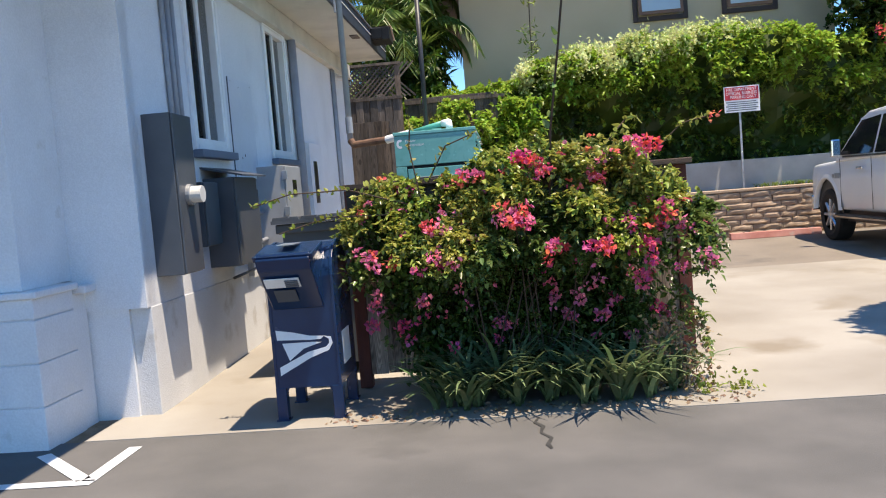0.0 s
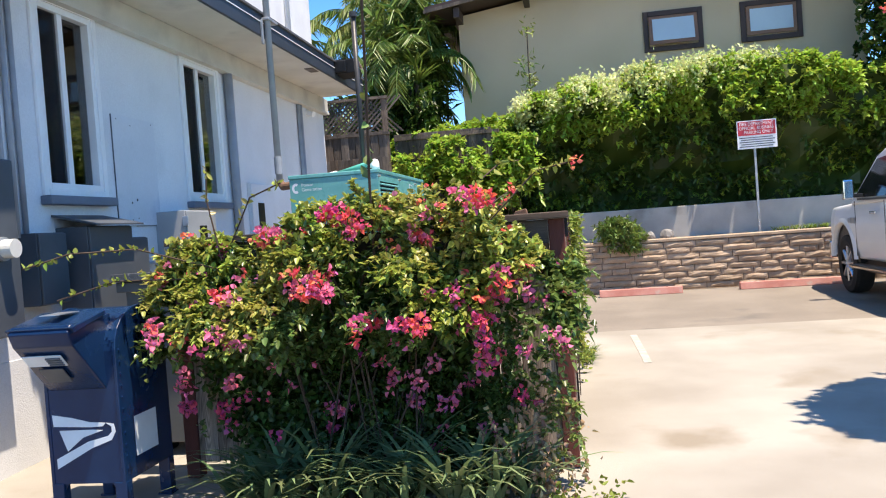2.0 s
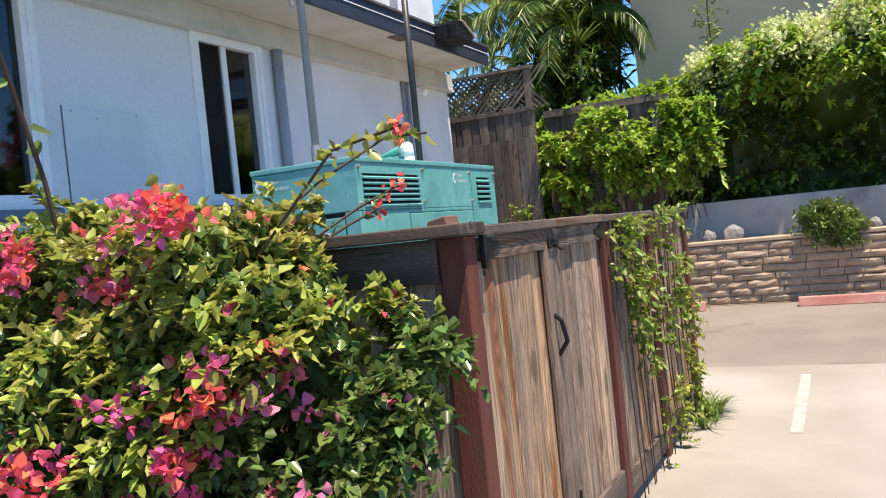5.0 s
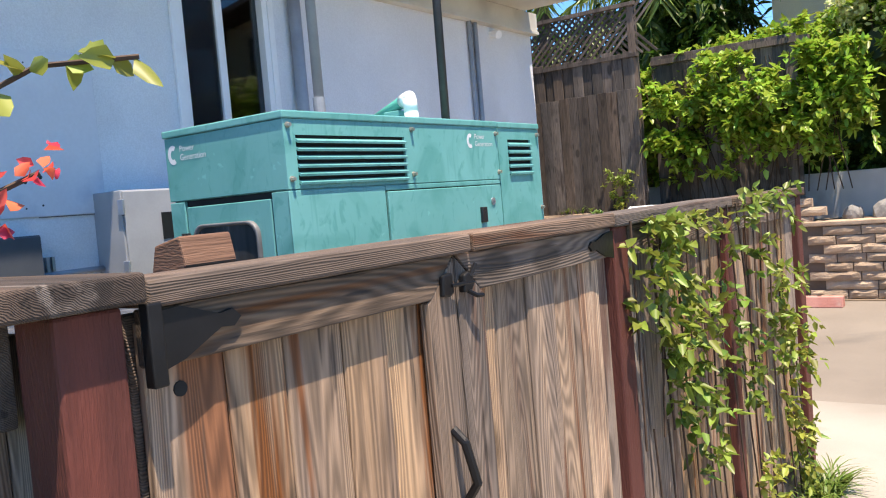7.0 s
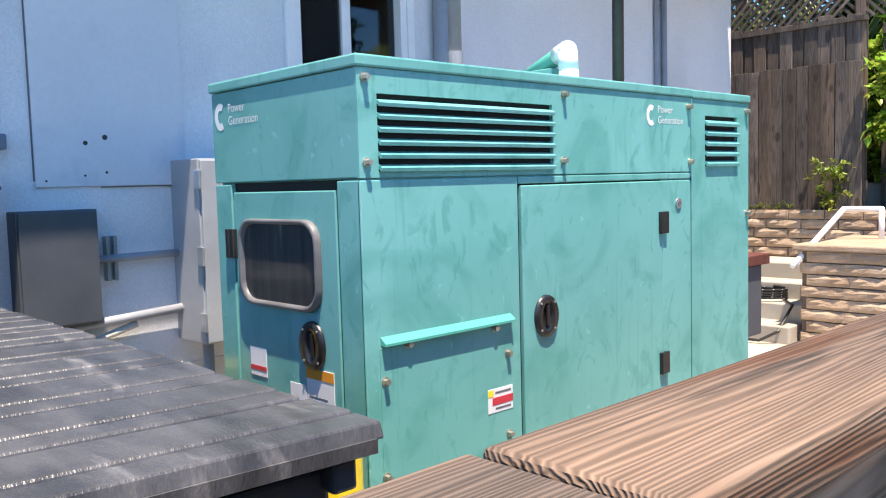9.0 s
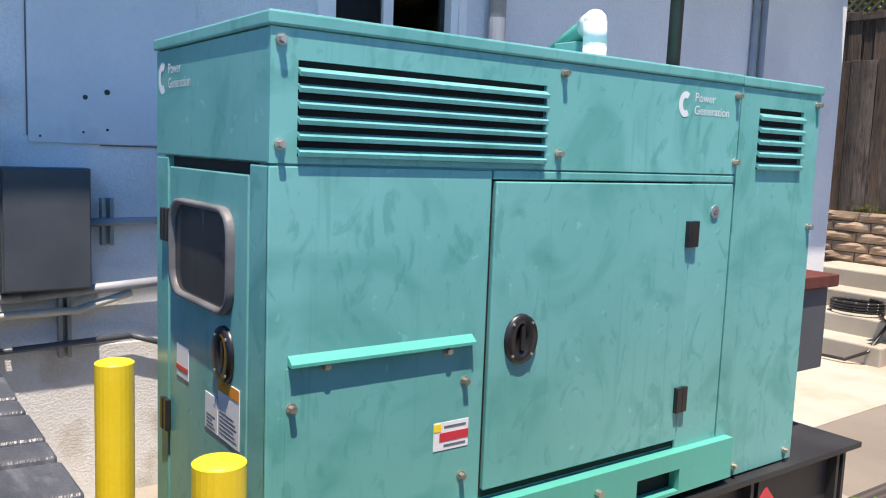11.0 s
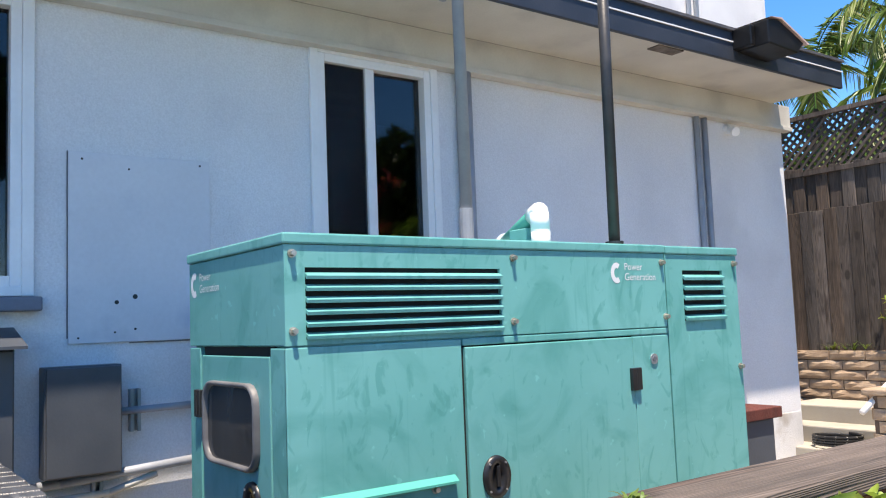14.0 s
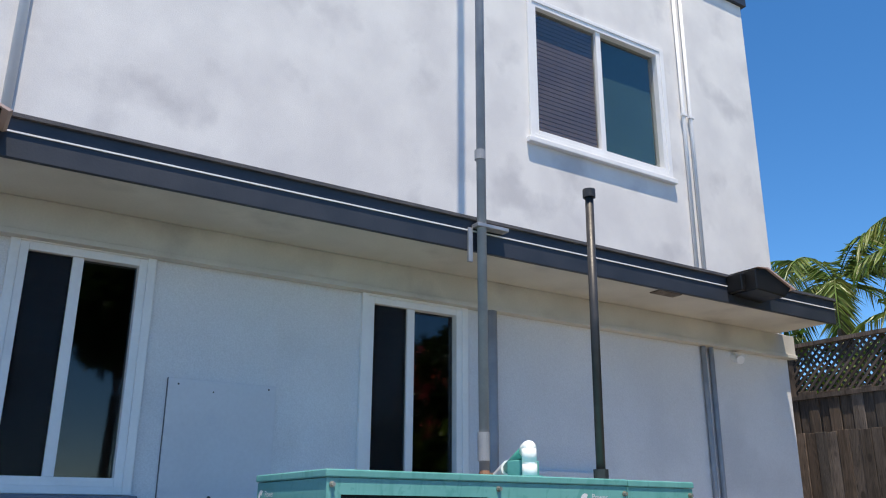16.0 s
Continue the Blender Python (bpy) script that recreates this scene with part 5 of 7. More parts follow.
fence = thing("fence", (FX, 8.2, 0.03), "weathered wooden fence with red-brown posts and flat caps", "fence")
run_of_boards(fence, 7.97, 8.92, FX - 0.01, 0.10)
run_of_boards(fence, 9.03, 10.15, FX - 0.01, 0.10)
for y, m, h in ((6.19, M_POST, 1.60), (7.91, M_POST, 1.59), (8.975, M_POST, 1.585), (10.20, M_POST, 1.58)):
    part("post", boxes((FX - 0.07, FX + 0.03, y - 0.05, y + 0.05, 0.02, h), bevel=0.006), m, fence, "red-brown stained post")
part("cap", boxes((FX - 0.10, FX + 0.045, 7.857, 9.0, 1.588, 1.628), bevel=0.006), M_WOODH, fence)
part("cap", boxes((FX - 0.10, FX + 0.045, 9.004, 10.29, 1.582, 1.622), bevel=0.006), M_WOODH, fence)
part("rail", boxes((FX + 0.002, FX + 0.028, 7.97, 8.92, 1.49, 1.586), bevel=0.005), M_RAIL, fence)
part("rail", boxes((FX + 0.002, FX + 0.028, 9.03, 10.14, 1.485, 1.580), bevel=0.005), M_RAIL, fence)
part("rail", boxes((FX + 0.002, FX + 0.028, 7.97, 10.14, 0.12, 0.25), bevel=0.005), M_WOODH, fence)
part("cap", boxes((-1.12, FX + 0.06, 6.06, 6.262, 1.602, 1.645), bevel=0.006), M_WOODX, fence)
part("rail", boxes((-1.1, FX - 0.07, 6.11, 6.136, 1.45, 1.60), bevel=0.005), M_WOODX, fence)
part("post", boxes((-1.12, -1.02, 6.13, 6.23, 0.02, 1.60), bevel=0.006), M_POST, fence, "red-brown stained post")
bm_f = boxes((-0.0675, 0.0675, -0.01, 0.01, 0, 1.45), bevel=0.004)
FB = mesh_of(bm_f, "board", M_WOOD)
x = -0.95
while x < FX - 0.12:
    piece("board", FB, (x, 6.15, 0.12 + rngb.uniform(-0.01, 0.01)), fence)
    x += 0.139
piece("board", FB, (1.36, 6.172, 0.12), fence)
brace = solo("wood_block", prism([(1.18, 1.60), (1.20, 1.668), (1.275, 1.684), (1.288, 1.63), (1.27, 1.60)], "y", 6.535, 6.655, bevel=0.004), M_OFFCUT, "brown offcut wood block standing on a prop", "wood block")
solo("prop_post", boxes((1.19, 1.27, 6.54, 6.62, 0.01, 1.60), bevel=0.004), M_GREYWOOD, "grey wooden prop inside the gate", "post")

# ---- retaining wall, kerb wall, stops, sign ----
BY = 16.15
rw = thing("retaining_wall", (4, BY + 0.2, ground_z(16)), "tan split-face block retaining wall", "wall", kind="structure")
part("core", boxes((0.2, 30, BY + 0.03, BY + 0.30, 0.0, 1.06)), M_MORTAR, rw)


def rough_block(w, h, d, seed):
    r = random.Random(seed)
    bm = bmesh.new()
    nx, nz = 5, 3
    g = []
    for j in range(nz + 1):
        row = []
        for i in range(nx + 1):
            edge = i in (0, nx) or j in (0, nz)
            row.append(bm.verts.new((w * (i / nx - 0.5) + (0 if edge else r.uniform(-0.01, 0.01)), (0.0 if edge else -r.uniform(0.008, 0.024)), h * j / nz + (r.uniform(-0.006, 0.006) if 0 < i < nx else 0))))
        g.append(row)
    for j in range(nz):
        for i in range(nx):
            bm.faces.new((g[j][i], g[j][i + 1], g[j + 1][i + 1], g[j + 1][i]))
    back = [bm.verts.new((sx * w / 2, d, z)) for sx, z in ((-1, 0), (1, 0), (1, h), (-1, h))]
    bm.faces.new(g[0] + [back[1], back[0]])
    bm.faces.new(g[nz][::-1] + [back[3], back[2]])
    bm.faces.new([g[j][0] for j in range(nz, -1, -1)] + [back[0], back[3]])
    bm.faces.new([g[j][nx] for j in range(nz + 1)] + [back[2], back[1]])
    bmesh.ops.recalc_face_normals(bm, faces=bm.faces[:])
    return mesh_of(bm, "block", M_BLOCK)


BLOCKS = [[rough_block(w, 0.099, 0.06, 10 * k + s) for s in range(4)] for k, w in enumerate((0.30, 0.40, 0.55))]
rb = random.Random(3)
for c in range(8):
    xx = 0.3 + 0.17 * (c % 2)
    zz = 0.185 + c * 0.107
    while xx < 9.2:
        k = rb.choice((0, 1, 2, 2))
        w = (0.30, 0.40, 0.55)[k]
        piece("block", rb.choice(BLOCKS[k]), (xx + w / 2, BY + rb.uniform(-0.012, 0.008), zz), rw, (0, 0, rb.uniform(-0.02, 0.02)))
        xx += w + 0.012
part("coping", boxes((0.25, 9.4, BY - 0.02, BY + 0.28, 1.045, 1.10), bevel=0.012), M_BLOCK, rw)
solo("planter_soil", boxes((-1.0, 30, BY + 0.29, 17.12, 0.6, 1.085)), M_SOIL, "dry soil strip above the retaining wall", "ground", kind="structure")
solo("kerb_wall", boxes((-2.0, 30, 17.1, 17.28, 0.6, 1.665), bevel=0.012), M_CURB, "low grey concrete wall below the hedge", "wall", kind="structure")
solo("ground", boxes((-3.2, 40, 17.28, 40, 0.6, 1.60)), M_SOIL, "raised soil terrace under the hedge", "ground", kind="structure")


def wheel_stop(x0, x1, y):
    z = ground_z(y)
    s = thing("wheel_stop", ((x0 + x1) / 2, y, z), "faded red concrete wheel stop on the asphalt", "wheel stop", "wheel stops")
    part("bar", prism([(y - 0.08, z), (y - 0.055, z + 0.12), (y + 0.055, z + 0.12), (y + 0.08, z)], "x", x0, x1, bevel=0.008), M_PINK, s)
    for xx in (x0 + 0.25, x1 - 0.25):
        part("pin", rods((xx, y, z + 0.11), (xx, y, z + 0.125), r=0.02, seg=10), M_RUST, s)


wheel_stop(1.95, 3.35, 15.60)
wheel_stop(4.30, 5.95, 15.62)
wheel_stop(-0.65, 0.75, 15.60)
sg = thing("parking_sign", (4.93, 16.75, 1.08), "red and white parking sign on a galvanised post", "sign")
part("post", boxes((4.905, 4.945, 16.77, 16.80, 1.06, 3.0), bevel=0.003), M_GALV, sg)
part("plate", prism([(4.625, 2.605), (5.315, 2.605), (5.315, 3.115), (4.625, 3.115)], "y", 16.748, 16.756), M_VINYL, sg)
part("red_field", prism([(4.645, 2.845), (5.295, 2.845), (5.295, 3.095), (4.645, 3.095)], "y", 16.744, 16.748), M_RED, sg)
for i, words in enumerate(("FIRE DEPARTMENT", "OFFICIAL BUSINESS", "PARKING ONLY")):
    wd = (0.60, 0.62, 0.45)[i]
    text(words, 0.082, Matrix.Translation((4.97 - wd / 2, 16.7425, 3.022 - 0.075 * i)) @ pose(0, 0, 0, 90, 0, 0) @ Matrix.Diagonal((0.86, 1, 1, 1)), M_VINYL, sg)
for i in range(5):
    part("print_bar", boxes((4.66 + 0.03 * (i % 2), 5.28 - 0.04 * ((i + 1) % 2), 16.745, 16.7485, 2.635 + 0.04 * i, 2.652 + 0.04 * i)), M_INK, sg)
for z in (2.65, 3.07):
    part("sign_bolt", rods((4.925, 16.742, z), (4.925, 16.75, z), r=0.012, seg=8), M_STEEL, sg)

# ---- steps and block walls beside the building's far end ----
st = thing("steps", (-2.0, 15.2, 0.16), "pale concrete steps climbing beside the block wall", "steps", kind="structure")
for i in range(4):
    part("step", boxes((-3.1 , -1.75, 14.55 + 0.34 * i, 16.2, 0.10 + 0.17 * i, 0.16 + 0.17 * (i + 1)), bevel=0.015), M_APRON, st)
bp = thing("block_pillar", (-1.45, 15.3, 0.16), "tan block wall beside the steps", "wall", kind="structure")
part("core", boxes((-1.70, -0.95, 14.72, 16.1, 0.1, 1.05)), M_MORTAR, bp)
for c in range(8):
    zz = 0.17 + 0.112 * c
    for k in range(2):
        piece("block", rb.choice(BLOCKS[1]), (-1.50 + 0.40 * k + 0.05 * (c % 2), 14.70, zz), bp)
    for k in range(4):
        piece("block", rb.choice(BLOCKS[0]), (-1.735, 14.9 + 0.31 * k + 0.1 * (c % 2), zz), bp, (0, 0, -math.pi / 2))
part("coping", boxes((-1.78, -0.92, 14.66, 16.1, 1.06, 1.12), bevel=0.015), M_BLOCK, bp)
bw = thing("block_wall", (-3, 16.2, 0.6), "tan split-face block wall under the board fence", "wall", kind="structure")
part("core", boxes((-6.5, 0.3, 16.25, 16.4, 0.1, 1.36)), M_MORTAR, bw)
for c in range(7):
    xx = -5.4 + 0.15 * (c % 2)
    while xx < 0.2:
        piece("block", rb.choice(BLOCKS[1]), (xx + 0.2, 16.23, 0.62 + 0.11 * c), bw)
        xx += 0.412
rail = thing("handrail", (-1.5, 15.0, 1.1), "white painted pipe handrail on the block wall", "handrail")
part("tube", rods((-1.72, 14.55, 0.92), (-1.66, 15.6, 1.42), (-1.3, 15.62, 1.42), (-1.3, 15.62, 1.10), r=0.028, seg=10), M_VINYL, rail, smooth=True)
hose = thing("hose", (-2.1, 14.9, 0.5), "coiled dark garden hose on the steps", "hose")
hp = [(-2.25 + 0.24 * math.cos(a), 15.06 + 0.16 * math.sin(a), 0.52 + 0.012 * a / 3) for a in [k * 0.45 for k in range(60)]]
part("coil", rods(*hp, r=0.014, seg=6), M_BLKPLASTIC, hose)
part("tail", rods((-2.0, 15.0, 0.52), (-1.85, 14.85, 0.5), (-1.85, 14.53, 0.28), (-2.0, 14.45, 0.19), (-2.6, 14.4, 0.19), r=0.014, seg=6), M_BLKPLASTIC, hose)

bf = thing("board_fence", (-3.0, 16.35, 1.36), "old grey-brown board fence with a lattice top", "fence")
bm0 = boxes((-0.0725, 0.0725, -0.01, 0.01, 0, 2.15), bevel=0.004)
GB = mesh_of(bm0, "board", M_GREYWOOD)
k = 0
xx = -6.4
while xx < -1.75:
    piece("board", GB, (xx, 16.33 + 0.012 * (k % 2), 1.34), bf, (0, rb.uniform(-0.01, 0.01), 0), (1, 1, 1 + rb.uniform(-0.02, 0.02)))
    piece("board", GB, (xx + 0.06, 16.295 + 0.006 * (k % 2), 1.34), bf, (0, rb.uniform(-0.006, 0.006), 0), (1, 1, 0.77 + rb.uniform(-0.004, 0.004)))
    xx, k = xx + 0.146, k + 1
part("rail", boxes((-6.5, -1.72, 16.36, 16.40, 1.6, 1.70)), M_GREYWOOD, bf)
part("backing", boxes((-6.45, -1.74, 16.354, 16.359, 1.36, 3.45)), M_GREYWOOD, bf)
part("rail", boxes((-6.5, -1.72, 16.30, 16.40, 3.42, 3.47)), M_GREYWOOD, bf)
for x in (-5.2, -3.5, -1.80):
    part("post", boxes((x - 0.05, x + 0.05, 16.36, 16.46, 1.3, 4.15)), M_GREYWOOD, bf)
LAT = mesh_of(boxes((-0.016, 0.016, -0.006, 0.006, -0.48, 0.48)), "slat", M_GREYWOOD)
for i in range(46):
    piece("slat", LAT, (-6.3 + 0.1 * i, 16.37, 3.80), bf, (0, radians(45), 0))
    piece("slat", LAT, (-6.3 + 0.1 * i, 16.383, 3.80), bf, (0, radians(-45), 0))
part("rail", boxes((-6.5, -1.72, 16.33, 16.40, 4.10, 4.15)), M_GREYWOOD, bf)
bg = thing("board_fence", (-1.0, 16.9, 1.36), "dark weathered fence behind the green vines", "fence")
xx = -1.68
while xx < 0.2:
    piece("board", GB, (xx, 16.9, 1.3), bg)
    xx += 0.146
part("rail", boxes((-1.75, 0.3, 16.85, 16.93, 3.33, 3.40)), M_GREYWOOD, bg)

# ---- tan house ----
HY = 18.75
house = thing("house", (3.4, 23, 1.6), "tan stucco house with dark brown trim and low gable", "house")
ridge, eaveL, eaveR = (3.0, 6.62), (-1.15, 6.02), (8.4, 5.85)
part("wall", prism([(-0.55, 1.0), (7.6, 1.0), (7.6, 5.95), (3.0, 6.55), (-0.55, 6.05)], "y", HY, 27), M_TAN, house)
roof = part("roof", prism([(eaveL[0], eaveL[1]), ridge, (eaveR[0], eaveR[1]), (eaveR[0], eaveR[1] + 0.12), (ridge[0], ridge[1] + 0.14), (eaveL[0], eaveL[1] + 0.12)], "y", HY - 0.75, 27.6), M_BROWN, house)
part("fascia", prism([(eaveL[0] - 0.02, eaveL[1] - 0.02), (ridge[0], ridge[1] - 0.02), (eaveR[0] + 0.02, eaveR[1] - 0.02), (eaveR[0] + 0.02, eaveR[1] + 0.05), (ridge[0], ridge[1] + 0.06), (eaveL[0] - 0.02, eaveL[1] + 0.05)], "y", HY - 0.80, HY - 0.755), M_GREYWOOD, roof)
for bx in (-0.5, 0.93, 2.40, 4.80, 7.2):
    bz = (6.02 + (bx + 1.15) * 0.145) if bx < 3 else 6.62 - (bx - 3) * 0.142
    part("beam_end", boxes((bx - 0.06, bx + 0.06, HY - 0.70, HY, bz - 0.24, bz - 0.03), bevel=0.008), M_BROWN, house)


def awning_window(x0, x1, z0, z1, ajar):
    w = part("window", boxes((x0, x0 + 0.10, HY - 0.05, HY + 0.02, z0, z1), (x1 - 0.10, x1, HY - 0.05, HY + 0.02, z0, z1), (x0 + 0.10, x1 - 0.10, HY - 0.05, HY + 0.02, z1 - 0.10, z1), (x0 + 0.10, x1 - 0.10, HY - 0.06, HY + 0.02, z0, z0 + 0.10), bevel=0.006), M_BROWN, house, "dark brown awning window")
    t = 0.10 if ajar else 0.0
    part("sash", prism([(HY - 0.02 - t, z0 + 0.13), (HY - 0.05 - t, z0 + 0.13), (HY - 0.05, z1 - 0.11), (HY - 0.02, z1 - 0.11)], "x", x0 + 0.11, x1 - 0.11), M_SASH, w, "warm wood sash")
    # Sky reflection comes from the pane's own pale blue.
    part("pane", prism([(HY - 0.055 - t * 0.93, z0 + 0.20), (HY - 0.062 - t * 0.93, z0 + 0.20), (HY - 0.062 - t * 0.06, z1 - 0.17), (HY - 0.055 - t * 0.06, z1 - 0.17)], "x", x0 + 0.18, x1 - 0.18), M_SKYPANE, w, "pane with the mirrored sky in its colour")


awning_window(3.28, 4.47, 4.88, 5.71, True)
awning_window(5.21, 6.40, 4.89, 5.71, False)

# ---- pickup truck, nose to the stop ----
TX0, TX1, TN = 5.62, 7.60, 15.30
TZ = ground_z(14.5) + 0.0
truck = thing("pickup_truck", (6.6, 12.4, TZ), "white crew-cab pickup truck with chrome mirrors and tinted glass", "truck")


def side(pts, x0, x1, bevel=0.03, seg=3):
    """Side outline given as (distance behind the nose, height), pulled across the truck."""
    bm = prism([(TN - d, TZ + z) for d, z in pts], "x", x0, x1)
    if bevel:
        es = [e for e in bm.edges if abs(e.verts[0].co.x - e.verts[1].co.x) < 1e-4]
        bmesh.ops.bevel(bm, geom=es, offset=bevel, segments=seg, profile=0.5, affect="EDGES")
    return bm


FWH, RWH, WR = 0.98, 4.60, 0.415
lower = [(0.06, 0.62), (0.0, 0.95), (0.04, 1.12), (0.22, 1.20), (1.45, 1.27), (1.62, 1.30), (5.85, 1.34), (5.88, 0.70), (5.1, 0.62)]
lower += [(RWH + 0.50 * math.cos(a), 0.50 + 0.50 * math.sin(a)) for a in [math.pi * k / 10 for k in range(0, 11)]]
lower += [(3.9, 0.50), (1.7, 0.50)]
lower += [(FWH + 0.50 * math.cos(a), 0.50 + 0.50 * math.sin(a)) for a in [math.pi * k / 10 for k in range(0, 11)]]
lower += [(0.30, 0.55)]
flank = side(lower, TX0, TX1, 0.04)
for z in (0.62, 0.74, 0.86, 0.98, 1.08, 1.16, 1.24):
    bmesh.ops.bisect_plane(flank, geom=flank.verts[:] + flank.edges[:] + flank.faces[:], plane_co=(0, 0, TZ + z), plane_no=(0, 0, 1))
for d in (0.15, 0.35, 0.6):
    bmesh.ops.bisect_plane(flank, geom=flank.verts[:] + flank.edges[:] + flank.faces[:], plane_co=(0, TN - d, 0), plane_no=(0, 1, 0))
for v in flank.verts:
    z, d, mid = v.co.z - TZ, TN - v.co.y, (TX0 + TX1) / 2
    tuck = 0.045 * max(0.0, (0.80 - z) / 0.3) ** 1.5 + 0.075 * max(0.0, (z - 0.98) / 0.3) ** 1.6
    tuck += 0.16 * max(0.0, (0.6 - d) / 0.6) ** 2
    v.co.x = mid + (v.co.x - mid) * (1 - tuck)
    if d < 1.45 and z > 1.1:
        v.co.z += 0.03 * (1 - abs(v.co.x - mid))
part("body", flank, M_TRUCK, truck, "white painted body", smooth=False)
for c in (FWH, RWH):
    for x, s in ((TX0, -1), (TX1, 1)):
        bm = bmesh.new()
        lip = []
        for k in range(17):
            a = math.pi * k / 16
            lip.append([bm.verts.new((x + s * o, TN - c - r * math.cos(a), TZ + 0.50 + r * math.sin(a))) for r, o in ((0.48, -0.04), (0.485, 0.02), (0.515, 0.025), (0.57, -0.012))])
        for a, b in zip(lip, lip[1:]):
            for k in range(3):
                bm.faces.new((a[k], a[k + 1], b[k + 1], b[k]))
        part("arch_lip", bm, M_TRUCK, truck, smooth=True)
part("grille", boxes((TX0 + 0.42, TX1 - 0.42, TN - 0.06, TN + 0.02, TZ + 0.74, TZ + 1.08), bevel=0.015), M_CHROME, truck, "chrome grille")
cab = [(1.25, 1.24), (1.92, 1.86), (2.15, 1.945), (2.8, 1.975), (3.55, 1.95), (3.82, 1.87), (3.95, 1.30)]
bm = prism([(TN - d, TZ + z) for d, z in cab], "x", TX0 + 0.03, TX1 - 0.03)
for v in bm.verts:
    k = max(0.0, (v.co.z - TZ - 1.28) / 0.70)
    mid = (TX0 + TX1) / 2
    v.co.x = mid + (v.co.x - mid) * (1 - 0.20 * k)
bmesh.ops.bevel(bm, geom=bm.edges[:], offset=0.03, segments=3, profile=0.5, affect="EDGES")
part("cab", bm, M_TRUCK, truck, smooth=False)


def glass_pane(name, pts, off=0.012):
    bm = bmesh.new()
    vs = []
    for d, z in pts:
        k = max(0.0, (z - 1.28) / 0.70)
        mid = (TX0 + TX1) / 2
        x = mid + (TX0 + 0.03 - mid) * (1 - 0.20 * k) - off
        vs.append(bm.verts.new((x, TN - d, TZ + z)))
    bm.faces.new(vs)
    r = bmesh.ops.extrude_face_region(bm, geom=bm.faces[:])
    bmesh.ops.translate(bm, vec=(0.01, 0, 0), verts=[e for e in r["geom"] if isinstance(e, bmesh.types.BMVert)])
    bmesh.ops.recalc_face_normals(bm, faces=bm.faces[:])
    part(name, bm, M_TINT, truck, "dark tinted side window")


glass_pane("front_window", [(1.46, 1.34), (2.00, 1.82), (2.60, 1.86), (2.60, 1.34)])
glass_pane("rear_window", [(2.68, 1.34), (2.68, 1.86), (3.52, 1.84), (3.72, 1.75), (3.78, 1.34)])
ws = prism([(TN - 1.29, TZ + 1.30), (TN - 1.90, TZ + 1.86), (TN - 1.88, TZ + 1.87), (TN - 1.27, TZ + 1.31)], "x", TX0 + 0.20, TX1 - 0.20)
part("windscreen", ws, M_TINT, truck)
for d in (1.55, 2.64, 3.88):
    part("door_seam", boxes((TX0 - 0.002, TX0 + 0.004, TN - d - 0.004, TN - d + 0.004, TZ + 0.55, TZ + 1.29)), M_BLKPLASTIC, truck)
part("beltline", boxes((TX0 + 0.012, TX0 + 0.03, TN - 3.9, TN - 1.62, TZ + 1.300, TZ + 1.325)), M_BLKPLASTIC, truck)
for d in (2.30, 3.35):
    part("door_handle", boxes((TX0 - 0.035, TX0 - 0.002, TN - d - 0.10, TN - d + 0.10, TZ + 1.12, TZ + 1.155), bevel=0.008), M_CHROME, truck, "chrome door handle")
part("mirror", boxes((TX0 - 0.22, TX0 - 0.08, TN - 1.84, TN - 1.74, TZ + 1.32, TZ + 1.58), bevel=0.02), M_CHROME, truck, "chrome towing mirror")
part("mirror_arm", boxes((TX0 - 0.10, TX0 + 0.03, TN - 1.82, TN - 1.77, TZ + 1.34, TZ + 1.39), bevel=0.006), M_BLKPLASTIC, truck)
part("running_board", boxes((TX0 - 0.13, TX0 + 0.05, TN - 3.9, TN - 1.6, TZ + 0.40, TZ + 0.45), bevel=0.012), M_BLKPLASTIC, truck)
part("running_trim", boxes((TX0 - 0.135, TX0 - 0.128, TN - 3.9, TN - 1.6, TZ + 0.415, TZ + 0.435)), M_CHROME, truck)
part("badge", boxes((TX0 - 0.006, TX0, TN - 1.52, TN - 1.34, TZ + 0.99, TZ + 1.07)), M_GALV, truck)
part("badge", boxes((TX0 - 0.006, TX0, TN - 1.30, TN - 1.24, TZ + 1.00, TZ + 1.06)), M_GALV, truck)
part("front_bumper", boxes((TX0 + 0.02, TX1 - 0.02, TN - 0.28, TN + 0.06, TZ + 0.46, TZ + 0.72), bevel=0.03), M_CHROME, truck)
part("headlight", boxes((TX0 + 0.16, TX0 + 0.40, TN - 0.24, TN + 0.012, TZ + 0.93, TZ + 1.09), bevel=0.02), M_SKYPANE, truck)
part("underbody", boxes((TX0 + 0.15, TX1 - 0.15, TN - 5.5, TN - 0.35, TZ + 0.32, TZ + 0.55)), M_BLKPLASTIC, truck)
part("wheel_well", boxes((TX0 + 0.06, TX1 - 0.06, TN - FWH - 0.49, TN - FWH + 0.49, TZ + 0.45, TZ + 1.02)), M_BLKPLASTIC, truck)
